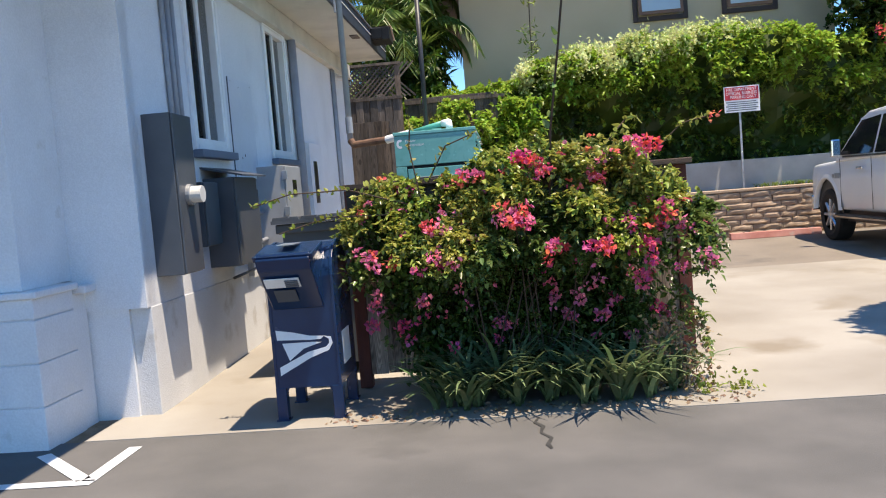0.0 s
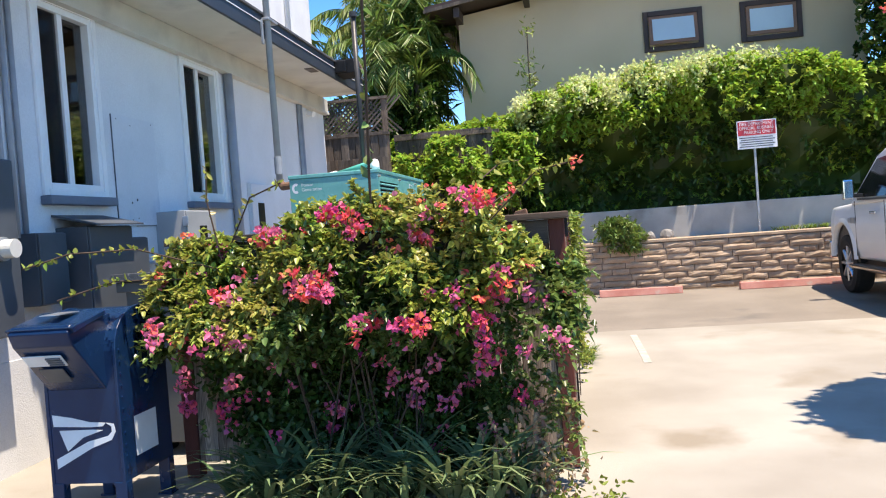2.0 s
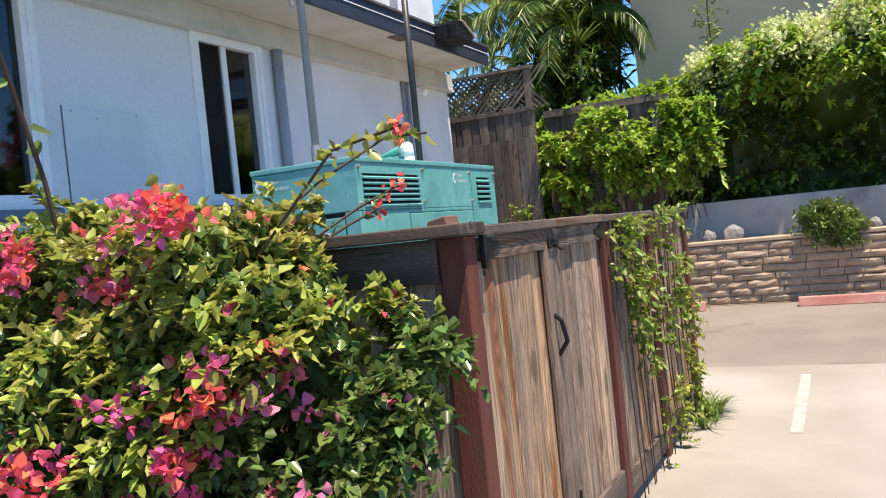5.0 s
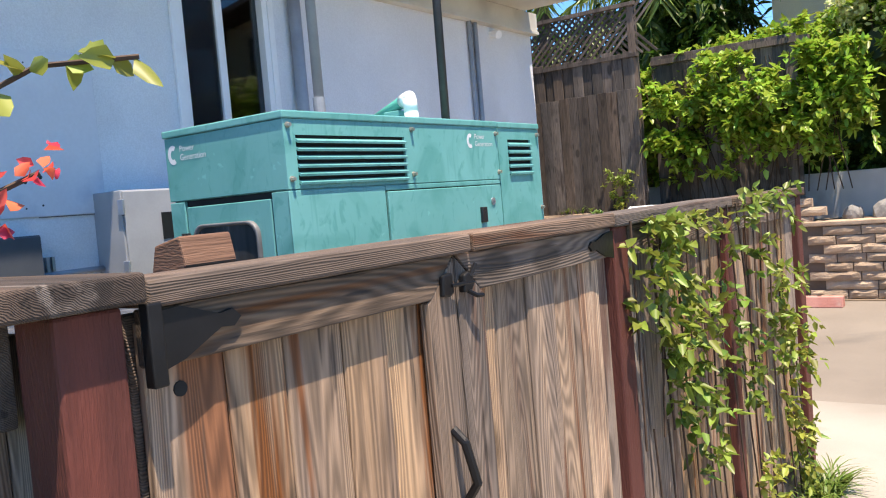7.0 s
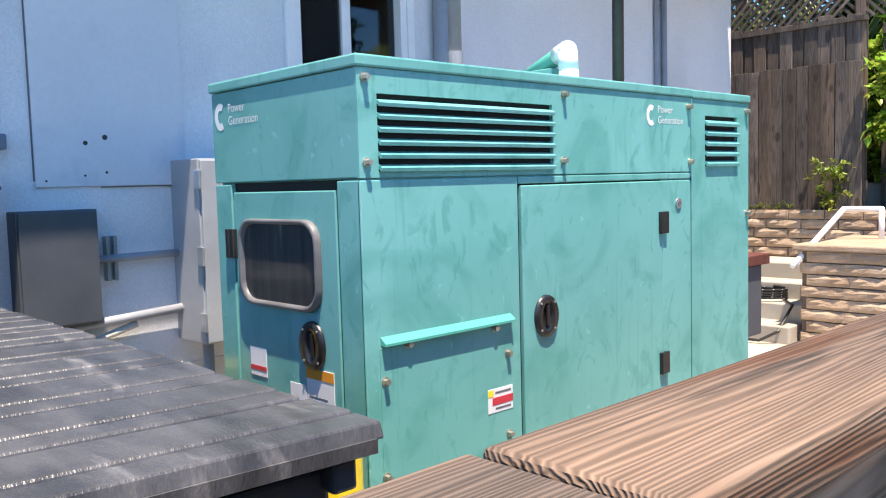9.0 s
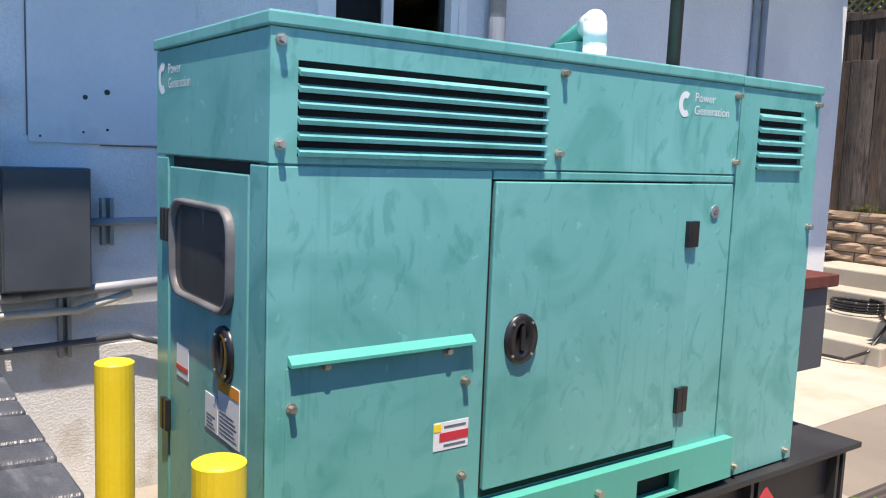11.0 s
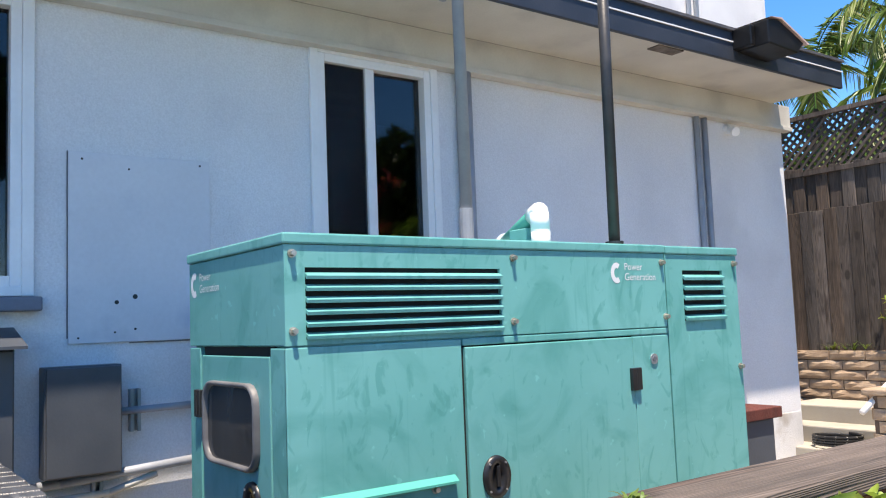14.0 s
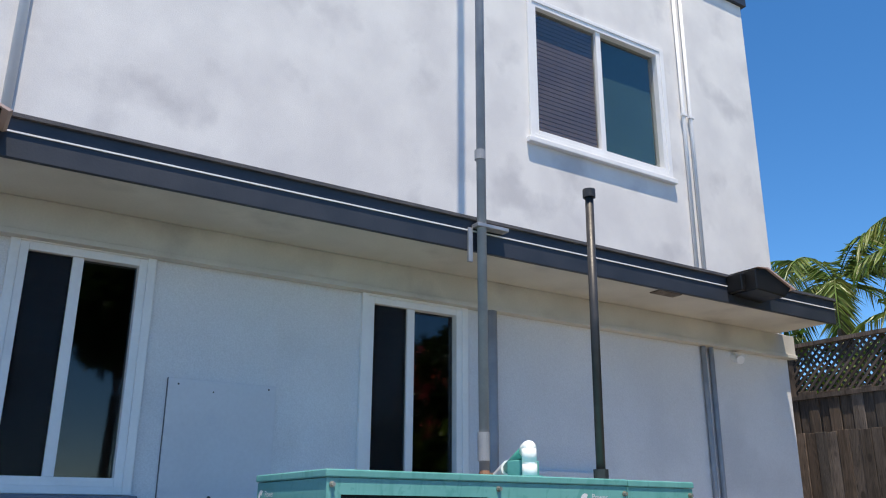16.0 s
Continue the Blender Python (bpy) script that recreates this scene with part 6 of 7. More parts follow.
for d in (FWH, RWH):
    for x, s in ((TX0 + 0.02, 1), (TX1 - 0.30, -1)):
        yc, zc = TN - d, TZ + WR
        bm = bmesh.new()
        outer = [(0, 0.80), (0.02, 0.97), (0.06, 1.0), (0.22, 1.0), (0.26, 0.97), (0.28, 0.80)]
        ringv = [[bm.verts.new((x + o, yc + WR * r * math.cos(a), zc + WR * r * math.sin(a))) for a in [k * math.tau / 28 for k in range(28)]] for o, r in [(0.02, 0.60)] + outer + [(0.26, 0.60)]]
        for a, b in zip(ringv, ringv[1:]):
            for k in range(28):
                bm.faces.new((a[k], a[(k + 1) % 28], b[(k + 1) % 28], b[k]))
        bmesh.ops.recalc_face_normals(bm, faces=bm.faces[:])
        wh = part("wheel", bm, M_TYRE, truck, "black tyre on a silver alloy rim")
        ox = x + 0.025 if s == 1 else x + 0.255
        bm = bmesh.new()
        rod(bm, (ox, yc, zc), (ox + 0.06 * s, yc, zc), WR * 0.20, seg=16)
        for k in range(8):
            a = k * math.tau / 8
            rod(bm, (ox + 0.01 * s, yc + 0.06 * math.cos(a), zc + 0.06 * math.sin(a)), (ox + 0.015 * s, yc + WR * 0.60 * math.cos(a), zc + WR * 0.60 * math.sin(a)), 0.028, seg=6)
        part("rim", bm, M_STEEL, wh)
        part("hub_back", rods((ox + 0.06 * s, yc, zc), (ox + 0.10 * s, yc, zc), r=WR * 0.60, seg=24), M_SKID, wh)

truck.scale = (1.07, 1.07, 1.07)
truck.location = (6.66, 12.28, TZ)

# ---- plants ----
rng = np.random.default_rng(11)


def lumpy(p, s, seed):
    return noise.noise(Vector((p[0] * s + seed, p[1] * s, p[2] * s)))


def clusters(pts, count, spread, rng):
    """Scatter count leaves round each of pts."""
    out = np.repeat(np.asarray(pts, float), count, axis=0)
    return out + rng.normal(size=out.shape) * spread


bush = thing("bougainvillea", (0.3, 5.7, 0.006), "overgrown bougainvillea with magenta and coral blooms over the fence", "shrub")


def bush_top(x):
    return 1.60 + 0.10 * math.sin(2.2 * x + 0.5) + 0.16 * lumpy((x, 0, 0), 2.1, 5.0) - 0.25 * max(0.0, -0.45 - x) - 0.55 * max(0.0, x - 1.05)


def bush_front(x, z):
    e = min(1.0, max(0.0, min((x + 1.08) / 0.55, (1.66 - x) / 0.45)))
    t = z / bush_top(x)
    out = 0.07 + 0.66 * (1 / (1 + math.exp(-(t - 0.55) * 15))) * (1 - 0.45 * max(0.0, t - 0.7) / 0.3)
    return 5.90 - math.sqrt(e) * out - (0.26 * lumpy((x, z, 0), 2.3, 3.0) + 0.16 * lumpy((x, z, 0), 5.5, 8.0)) * e


def bush_points(n, rng, low=0.28):
    """Places on the crown: uneven front, rounded ends, lumpy top, hollows between the sprays."""
    out, nrm = [], []
    while len(out) < n:
        x = rng.uniform(-1.08, 1.62)
        top = bush_top(x) + rng.normal() * 0.05
        if rng.uniform() < 0.76:
            z = rng.uniform(0.10, top)
            y = bush_front(x, z) + abs(rng.normal()) * 0.05
            d = (0.2 * (x - 0.3), -0.8, 0.35)
            if z < 1.0 and rng.uniform() > low + 0.3 * max(0.0, z - 0.7):
                continue
        else:
            y, z, d = rng.uniform(bush_front(x, top * 0.9), 6.0), top, (0, -0.2, 0.9)
        if lumpy((x, y, z), 3.6, 9.0) < 0.07 and rng.uniform() < 0.95:
            continue
        if x < -0.82 - 0.35 * max(0.0, z - 0.35):
            continue
        if x > 1.15 and y > 5.98:
            continue
        if x > (1.40 if z > 1.32 else 1.58):
            continue
        out.append((x, y, z)), nrm.append(d)
    return np.array(out), np.array(nrm)


def shoots(pts, dirs, rng, length, count, sag=0.9):
    """Arching shoots from pts: places and ways of their leaves, base to tip, and how far along each stands."""
    k = len(pts)
    d = np.asarray(dirs, float) + rng.normal(size=(k, 3)) * 0.45
    d /= np.linalg.norm(d, axis=1, keepdims=True)
    ln = length * rng.uniform(0.55, 1.35, (k, 1, 1))
    u = (np.arange(count) + rng.uniform(0, 0.8, (k, count)))[:, :, None] / count
    place = np.asarray(pts, float)[:, None] + d[:, None] * ln * (u - 0.35) + np.array([0, 0, -sag]) * ln * u ** 2 * 0.5
    way = d[:, None] * 0.8 + np.array([0, 0, -sag]) * u * 0.35 + rng.normal(size=(k, count, 3)) * 0.85
    return place.reshape(-1, 3), way.reshape(-1, 3), np.broadcast_to(u, (k, count, 1)).reshape(-1)


base, bn = bush_points(1750, rng, 0.06)
leafp, leafd, along = shoots(base, bn, rng, 0.21, 21)
leafp[:, 1] = np.minimum(leafp[:, 1], 6.08)
keep = (leafp[:, 2] > 0.9) | (rng.uniform(size=len(leafp)) < 0.3)
leafp, leafd, along = leafp[keep], leafd[keep], along[keep]
# High shoot tips get the brighter leaf, where sun strikes the crown.
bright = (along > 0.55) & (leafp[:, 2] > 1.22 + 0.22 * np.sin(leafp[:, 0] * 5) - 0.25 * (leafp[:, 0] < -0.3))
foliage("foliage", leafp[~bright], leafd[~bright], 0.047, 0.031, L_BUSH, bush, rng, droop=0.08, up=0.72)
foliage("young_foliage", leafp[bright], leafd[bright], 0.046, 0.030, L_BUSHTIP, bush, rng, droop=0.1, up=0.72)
skirt = np.stack([rng.uniform(0.95, 1.52, 110), np.zeros(110), 0.15 + 0.95 * rng.uniform(size=110)], 1)
skirt[:, 1] = [bush_front(min(p[0], 1.35), p[2]) - 0.02 + 0.1 * rng.uniform() for p in skirt]
sp2, sd2, _ = shoots(skirt, np.tile(np.array([0.3, -0.7, 0.1]), (len(skirt), 1)), rng, 0.16, 13)
foliage("skirt_foliage", sp2, sd2, 0.042, 0.028, L_BUSH, bush, rng, droop=0.15, up=0.6)
wither = base[(base[:, 0] > 1.1) & (base[:, 2] < 0.6)]
wither = np.concatenate([wither, np.stack([rng.uniform(0.95, 1.45, 24), rng.uniform(5.45, 5.7, 24), rng.uniform(0.12, 0.55, 24)], 1)])
wp, wd, _ = shoots(wither, np.tile(np.array([0.2, -0.6, -0.3]), (len(wither), 1)), rng, 0.14, 9)
foliage("withered_foliage", wp, wd, 0.042, 0.026, L_WITHER, bush, rng, droop=0.3)
crest = base[base[:, 2] > 1.25]
crest = crest[rng.integers(0, len(crest), 70)]
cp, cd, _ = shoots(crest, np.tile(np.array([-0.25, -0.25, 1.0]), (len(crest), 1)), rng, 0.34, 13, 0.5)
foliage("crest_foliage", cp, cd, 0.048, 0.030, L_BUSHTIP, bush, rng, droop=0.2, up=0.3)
# Inner leaves carry the crown's shade in their darker green.
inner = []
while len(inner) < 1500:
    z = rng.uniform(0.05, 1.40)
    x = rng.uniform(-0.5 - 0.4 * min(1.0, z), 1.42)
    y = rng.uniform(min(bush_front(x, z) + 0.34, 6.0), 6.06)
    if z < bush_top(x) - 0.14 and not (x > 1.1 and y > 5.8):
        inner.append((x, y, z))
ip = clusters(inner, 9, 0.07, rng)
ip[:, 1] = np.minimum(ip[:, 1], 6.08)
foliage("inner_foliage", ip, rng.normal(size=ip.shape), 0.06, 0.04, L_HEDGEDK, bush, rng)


def bloom(centres, mat, name, n, spread):
    """Loose heads of papery bracts that face outwards, each head of its own size."""
    V, W = [], []
    for c in np.asarray(centres):
        k = max(3, int(n * rng.uniform(0.35, 1.25)))
        o = rng.normal(size=(k, 3))
        o /= np.linalg.norm(o, axis=1, keepdims=True)
        V.append(c + o * spread * math.sqrt(k / n) * rng.uniform(0.4, 1.15, (k, 1)) * np.array([1.15, 0.8, 0.85]))
        W.append(o + rng.normal(size=o.shape) * 0.5)
    foliage(name, np.concatenate(V), np.concatenate(W), 0.034, 0.033, mat, bush, rng, fold=0.35)


def on_bush(x, z, out=0.03):
    return (x, bush_front(min(max(x, -1.0), 1.45), max(z, 0.1)) - out - 0.07 * (z > 0.8), z)


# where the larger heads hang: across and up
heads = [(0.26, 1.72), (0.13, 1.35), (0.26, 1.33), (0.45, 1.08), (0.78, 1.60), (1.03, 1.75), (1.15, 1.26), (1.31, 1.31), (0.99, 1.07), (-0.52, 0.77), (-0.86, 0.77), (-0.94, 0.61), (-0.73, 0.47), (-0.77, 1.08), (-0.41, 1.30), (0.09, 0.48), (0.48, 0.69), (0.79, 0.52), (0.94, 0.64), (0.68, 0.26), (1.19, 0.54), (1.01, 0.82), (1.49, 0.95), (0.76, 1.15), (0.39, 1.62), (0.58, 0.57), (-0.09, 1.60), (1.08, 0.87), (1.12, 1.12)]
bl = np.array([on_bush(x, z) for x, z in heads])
hi = bl[:, 2] > 1.05
sub = lambda c, k, s: np.repeat(c, k, axis=0) + rng.normal(size=(len(c) * k, 3)) * s
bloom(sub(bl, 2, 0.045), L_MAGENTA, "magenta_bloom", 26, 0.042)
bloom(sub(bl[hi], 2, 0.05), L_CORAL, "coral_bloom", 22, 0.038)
bloom([on_bush(rng.uniform(-0.95, 1.45), rng.uniform(0.25, 1.45), 0.02) for _ in range(34)], L_MAGENTA, "small_magenta_bloom", 14, 0.034)
stray = base[rng.integers(0, len(base), 70)] + np.array([0, -0.05, 0.0])
bloom(stray, L_MAGENTA, "stray_magenta_bloom", 6, 0.02)
stray = base[base[:, 2] > 1.3][:60] + np.array([0, -0.04, 0.03])
bloom(stray, L_CORAL, "stray_coral_bloom", 6, 0.02)
stems = bmesh.new()
rs = random.Random(8)
for k in range(16):
    t = base[rs.randrange(len(base))]
    root = Vector((0.35 + rs.uniform(-0.45, 0.45), 5.9 + rs.uniform(-0.08, 0.08), 0.0))
    mid = root.lerp(Vector(t), 0.5) + Vector((0, 0.05, 0.28))
    mid.y = min(mid.y, 6.0)
    rod(stems, root, mid, 0.008, 0.006, seg=5), rod(stems, mid, t, 0.006, 0.003, seg=5)
tagged(part("stem_tangle", stems, M_TWIG, bush), kind="stuff")


def spray(points, n, leaf_mat, length, name, r=0.005, bract=None):
    """A long arching shoot with leaves along it."""
    part(name, rods(*points, r=r, seg=5), M_TWIG, bush)
    pts = []
    for a, b in zip(points, points[1:]):
        for k in range(n):
            pts.append(Vector(a).lerp(Vector(b), rng.uniform()))
    p = np.array(pts)
    foliage("shoot_leaves", p, rng.normal(size=p.shape) + np.array([0, -0.2, 0.1]), length, length * 0.62, leaf_mat, bush, rng)
    if bract:
        e = np.repeat(np.array([points[-1]]), 12, axis=0) + rng.normal(size=(12, 3)) * 0.02
        foliage("shoot_bract", e, rng.normal(size=e.shape), 0.03, 0.028, bract, bush, rng)


spray([(0.45, 5.5, 1.45), (0.48, 5.40, 1.9), (0.55, 5.20, 2.4), (0.60, 5.03, 2.8), (0.68, 4.95, 3.0)], 4, L_BUSH, 0.085, "tall_shoot", 0.008)
spray([(-0.5, 5.5, 1.45), (-0.95, 5.4, 1.60), (-1.35, 5.35, 1.60), (-1.62, 5.3, 1.53)], 16, L_VINE, 0.045, "side_shoot")
spray([(-0.6, 5.5, 1.40), (-1.1, 5.4, 1.42), (-1.45, 5.35, 1.33)], 16, L_VINE, 0.045, "side_shoot")
spray([(-0.45, 5.45, 1.5), (-0.5, 5.42, 1.85), (-0.48, 5.40, 2.03)], 9, L_BUSHTIP, 0.045, "side_shoot")
spray([(-0.4, 5.5, 1.6), (-0.25, 5.45, 1.85), (-0.05, 5.43, 1.92)], 8, L_BUSHTIP, 0.045, "side_shoot")
spray([(1.1, 5.6, 1.6), (1.4, 5.6, 1.88), (1.62, 5.62, 1.92)], 16, L_BUSHTIP, 0.045, "side_shoot", bract=L_CORAL)
spray([(0.75, 5.9, 1.6), (0.98, 6.15, 1.85), (1.14, 6.38, 2.0), (1.25, 6.51, 2.01)], 10, L_BUSHTIP, 0.06, "side_shoot")
spray([(0.9, 5.9, 1.55), (1.10, 6.2, 1.74), (1.20, 6.33, 1.81)], 3, L_BUSH, 0.04, "side_shoot", bract=L_CORAL)
spray([(0.95, 5.9, 1.55), (1.08, 6.15, 1.68), (1.15, 6.25, 1.73)], 3, L_BUSH, 0.04, "side_shoot", bract=L_CORAL)


def blades(name, roots, n, length, width, mat, parent, rng, arch=1.0, lean=0.5, seg=5):
    """Tapered curving strap leaves, fanned out from each root."""
    V, F = [], []
    o = np.array(ORG[parent.name])
    for root in roots:
        for _ in range(n):
            az, l = rng.uniform(0, math.tau), length * rng.uniform(0.6, 1.15)
            out, up = lean * rng.uniform(0.5, 1.3), 1.0
            side = np.array([-math.sin(az), math.cos(az), 0])
            p = np.array(root) - o
            ang = math.atan2(up, out)
            b0 = len(V)
            for s in range(seg + 1):
                w = width * (1 - (s / seg) ** 1.6) * 0.5 + 0.001
                V.extend((p + side * w, p - side * w + np.array([0, 0, -0.0])))
                step = l / seg
                p = p + np.array([math.cos(az) * math.cos(ang), math.sin(az) * math.cos(ang), math.sin(ang)]) * step
                ang -= arch * rng.uniform(0.6, 1.2) / seg * 1.6
            for s in range(seg):
                i = b0 + 2 * s
                F.append((i, i + 1, i + 3, i + 2))
    me = bpy.data.meshes.new(name)
    me.from_pydata([tuple(v) for v in V], [], F)
    me.materials.append(mat)
    ob = new(name, me)
    ob.parent = parent
    ORG[ob.name] = ORG[parent.name]
    return tagged(ob, kind="stuff")


for x, y, l in ((-0.40, 5.44, 0.36), (-0.28, 5.38, 0.42), (-0.12, 5.42, 0.44), (0.12, 5.36, 0.42), (0.36, 5.44, 0.40), (0.60, 5.36, 0.46), (0.84, 5.36, 0.50), (1.06, 5.42, 0.42), (1.22, 5.55, 0.36), (0.0, 5.6, 0.5), (0.5, 5.6, 0.5), (-0.25, 5.62, 0.46)):
    al = thing("aloe", (x, y, 0.006), "clump of arching green strap-leaved aloe at the kerb", "plant", "aloes under the shrub")
    blades("leaves", [(x + rng.normal() * 0.04, y + rng.normal() * 0.04, 0.01) for _ in range(3)], 13, l * 1.55, 0.042, L_STRAP, al, rng, arch=1.0, lean=0.5)
litter = thing("leaf_litter", (0.5, 5.3, 0.008), "dry fallen leaves and bracts on the concrete", "leaf litter", kind="stuff")
lp = np.stack([rng.uniform(-1.2, 1.7, 260), rng.normal(5.30, 0.08, 260), np.full(260, 0.012)], 1)
foliage("litter", lp, rng.normal(size=lp.shape) * np.array([1, 1, 0.12]), 0.04, 0.024, L_DRYPALM, litter, rng, fold=0.05)
cr = thing("trailing_plant", (1.6, 5.6, 0.01), "dry trailing shoots at the fence corner", "plant")
cp = np.array([(1.38 + 0.42 * rng.uniform() ** 1.5, 5.50 + rng.normal() * 0.06, 0.015 + 0.12 * rng.uniform() ** 3) for _ in range(120)])
foliage("foliage", cp, rng.normal(size=cp.shape), 0.04, 0.024, L_VINE, cr, rng)
cp = np.array([(1.28 + 0.11 * rng.normal(), 5.6 + rng.normal() * 0.08, 0.03 + 0.3 * rng.uniform() ** 2) for _ in range(150)])
foliage("dry_leaves", cp, rng.normal(size=cp.shape), 0.04, 0.028, L_DRYPALM, cr, rng)

vine = thing("fence_vine", (1.56, 8.6, 0.03), "yellow-green vine climbing over the fence boards", "vine")
vp = []
for k in range(15):
    y, z = (7.95 + 0.42 * ((k * 0.618) % 1.0) if k < 8 else 8.5 + 1.35 * ((k * 0.618) % 1.0)), 1.64
    stop = max(0.05, 1.45 - 1.5 * min(1.0, max(0.05, (y - 7.85) / 0.7))) + 0.5 * rng.uniform() * (k % 3 == 0)
    while z > stop:
        if lumpy((y, z, k), 4.0, 4.0) > -0.12:
            vp.append((1.555 + rng.uniform(0, 0.04), y, z))
        y, z = y + rng.normal() * 0.026 + 0.014, z - rng.uniform(0.045, 0.085)
vq, vd, _ = shoots(vp, np.tile(np.array([0.7, 0.0, 0.25]), (len(vp), 1)), rng, 0.13, 9)
vq[:, 0] = np.maximum(vq[:, 0], 1.555)
vq[:, 2] = np.where(vq[:, 1] < 8.7, np.minimum(vq[:, 2], 1.60 - 0.05 * rng.uniform(size=len(vq))), vq[:, 2])
foliage("foliage", vq, vd, 0.050, 0.028, L_VINE, vine, rng, droop=0.2, up=0.45)
vs = bmesh.new()
for k in range(16):
    y = 7.95 + 0.12 * k
    rod(vs, (1.548, y, 1.60), (1.555, y + rs.uniform(-0.15, 0.15), 0.9), 0.004, seg=5)
    rod(vs, (1.555, y + 0.05, 0.95), (1.55, y + rs.uniform(0, 0.3), 0.06), 0.004, seg=5)
tagged(part("stem_tangle", vs, M_TWIG, vine), kind="stuff")
weed = thing("weeds", (1.62, 9.9, 0.06), "tuft of green weeds at the foot of the fence", "plant")
blades("blades", [(1.58 + rng.uniform(0, 0.12), 9.55 + rng.uniform(0, 0.6), 0.06) for _ in range(24)], 10, 0.25, 0.012, L_GRASS, weed, rng)

# hedge on the terrace
hedge = thing("hedge", (3.5, 17.7, 1.6), "tall unruly green hedge with cream blossom along the top", "hedge")


def hedge_top(x):
    k = [(-2.3, 3.15), (-1.0, 3.45), (0.5, 3.60), (1.0, 3.92), (2.0, 4.08), (3.3, 4.24), (5.0, 4.36), (6.2, 4.22), (6.9, 3.95), (9.5, 4.2), (14, 4.3)]
    for (a, b), (c, d) in zip(k, k[1:]):
        if a <= x <= c:
            return b + (d - b) * (x - a) / (c - a)
    return k[0][1] if x < k[0][0] else k[-1][1]


def hedge_front(x, z):
    t = (z - 1.65) / (hedge_top(x) - 1.65)
    t = min(max(t, 0), 1)
    bulge = 0.78 / (1 + math.exp(-(t - 0.52) * 11)) if x > 0.6 else 0.45 * math.sin(t * 2.6) + 0.25
    return 17.72 - bulge - 0.42 * lumpy((x, z, 0), 1.3, 2.0) - 0.14 * lumpy((x, z, 0), 3.0, 7.0)


# Dark sheet behind the leaves, in place of the hedge's inner shade.
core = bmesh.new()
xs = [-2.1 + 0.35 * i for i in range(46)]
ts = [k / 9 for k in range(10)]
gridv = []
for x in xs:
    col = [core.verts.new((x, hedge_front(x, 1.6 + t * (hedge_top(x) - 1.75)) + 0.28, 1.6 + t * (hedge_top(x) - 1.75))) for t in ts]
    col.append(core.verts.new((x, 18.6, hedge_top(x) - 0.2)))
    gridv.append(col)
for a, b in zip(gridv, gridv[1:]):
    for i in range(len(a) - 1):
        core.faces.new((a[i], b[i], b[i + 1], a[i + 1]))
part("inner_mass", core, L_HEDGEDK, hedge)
hp, hd, hc, hk = [], [], [], []
for _ in range(10000):
    x = rng.uniform(-2.3, 11.0)
    top = hedge_top(x)
    if rng.uniform() < 0.72:
        z = 1.6 + (top - 1.6) * rng.uniform() ** 0.75
        y = hedge_front(x, z) + rng.normal() * 0.05
    else:
        z, y = top + rng.normal() * 0.06, rng.uniform(17.0, 18.5)
    d = lumpy((x, y, z), 2.2, 6.0)
    if d < -0.03 and rng.uniform() < 0.9:
        continue
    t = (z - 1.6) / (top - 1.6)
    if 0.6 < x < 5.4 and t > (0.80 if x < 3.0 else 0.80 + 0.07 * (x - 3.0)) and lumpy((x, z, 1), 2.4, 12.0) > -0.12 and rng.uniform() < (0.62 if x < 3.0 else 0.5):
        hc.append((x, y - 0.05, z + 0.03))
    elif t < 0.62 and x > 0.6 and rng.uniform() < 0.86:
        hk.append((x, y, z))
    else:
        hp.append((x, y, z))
out = np.array([0.0, -0.8, 0.35])
q, w, _ = shoots(hp, np.tile(out, (len(hp), 1)), rng, 0.30, 12)
foliage("foliage", q, w, 0.105, 0.064, L_HEDGE, hedge, rng, droop=0.1, up=0.8)
# Lower leaves take the darker green for shade under the hedge's bulge.
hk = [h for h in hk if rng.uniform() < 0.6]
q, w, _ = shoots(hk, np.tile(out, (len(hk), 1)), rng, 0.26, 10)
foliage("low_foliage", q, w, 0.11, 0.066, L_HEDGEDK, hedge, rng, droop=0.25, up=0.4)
q = clusters(hc, 22, 0.075, rng)
foliage("blossom", q, rng.normal(size=q.shape) + np.array([0, -0.4, 0.6]), 0.075, 0.055, L_CREAM, hedge, rng)
stalk = thing("flower_stalk", (0.92, 17.4, 3.6), "thin pale flowering stalk above the hedge", "plant")
part("stem", rods((0.95, 17.3, 3.4), (0.93, 17.3, 4.6), (0.95, 17.3, 5.35), r=0.012, seg=6), M_TWIG, stalk)
q = clusters([(0.95, 17.3, 5.32), (0.94, 17.3, 4.68), (0.92, 17.3, 4.45), (0.97, 17.3, 4.3), (0.9, 17.3, 4.1)], 26, 0.09, rng)
foliage("blossom", q, rng.normal(size=q.shape), 0.13, 0.035, L_VINE, stalk, rng)
rb2 = thing("bougainvillea_tree", (9.2, 17.6, 1.6), "dark green bougainvillea with red blooms beside the house", "tree")
part("trunk", rods((9.4, 18.0, 1.6), (9.2, 17.8, 3.5), (8.8, 17.6, 5.2), r=0.09, seg=8), M_BARK, rb2)
cen = []
while len(cen) < 1900:
    p = rng.normal(size=3)
    p = p / np.linalg.norm(p) * rng.uniform(0.35, 1.0) * (1 + 0.35 * lumpy(p, 1.3, 2.0))
    cen.append((8.5 + 1.55 * p[0], 17.5 + 0.7 * p[1], 4.8 + 1.6 * p[2]))
cen = np.array(cen)
q, w, _ = shoots(cen, np.tile(out, (len(cen), 1)), rng, 0.28, 11)
foliage("foliage", q, w, 0.12, 0.075, L_DARKGLOSS, rb2, rng, up=0.45)
q = clusters(cen[cen[:, 1] < 17.3][::26] + np.array([-0.05, -0.45, 0.05]), 24, 0.07, rng)
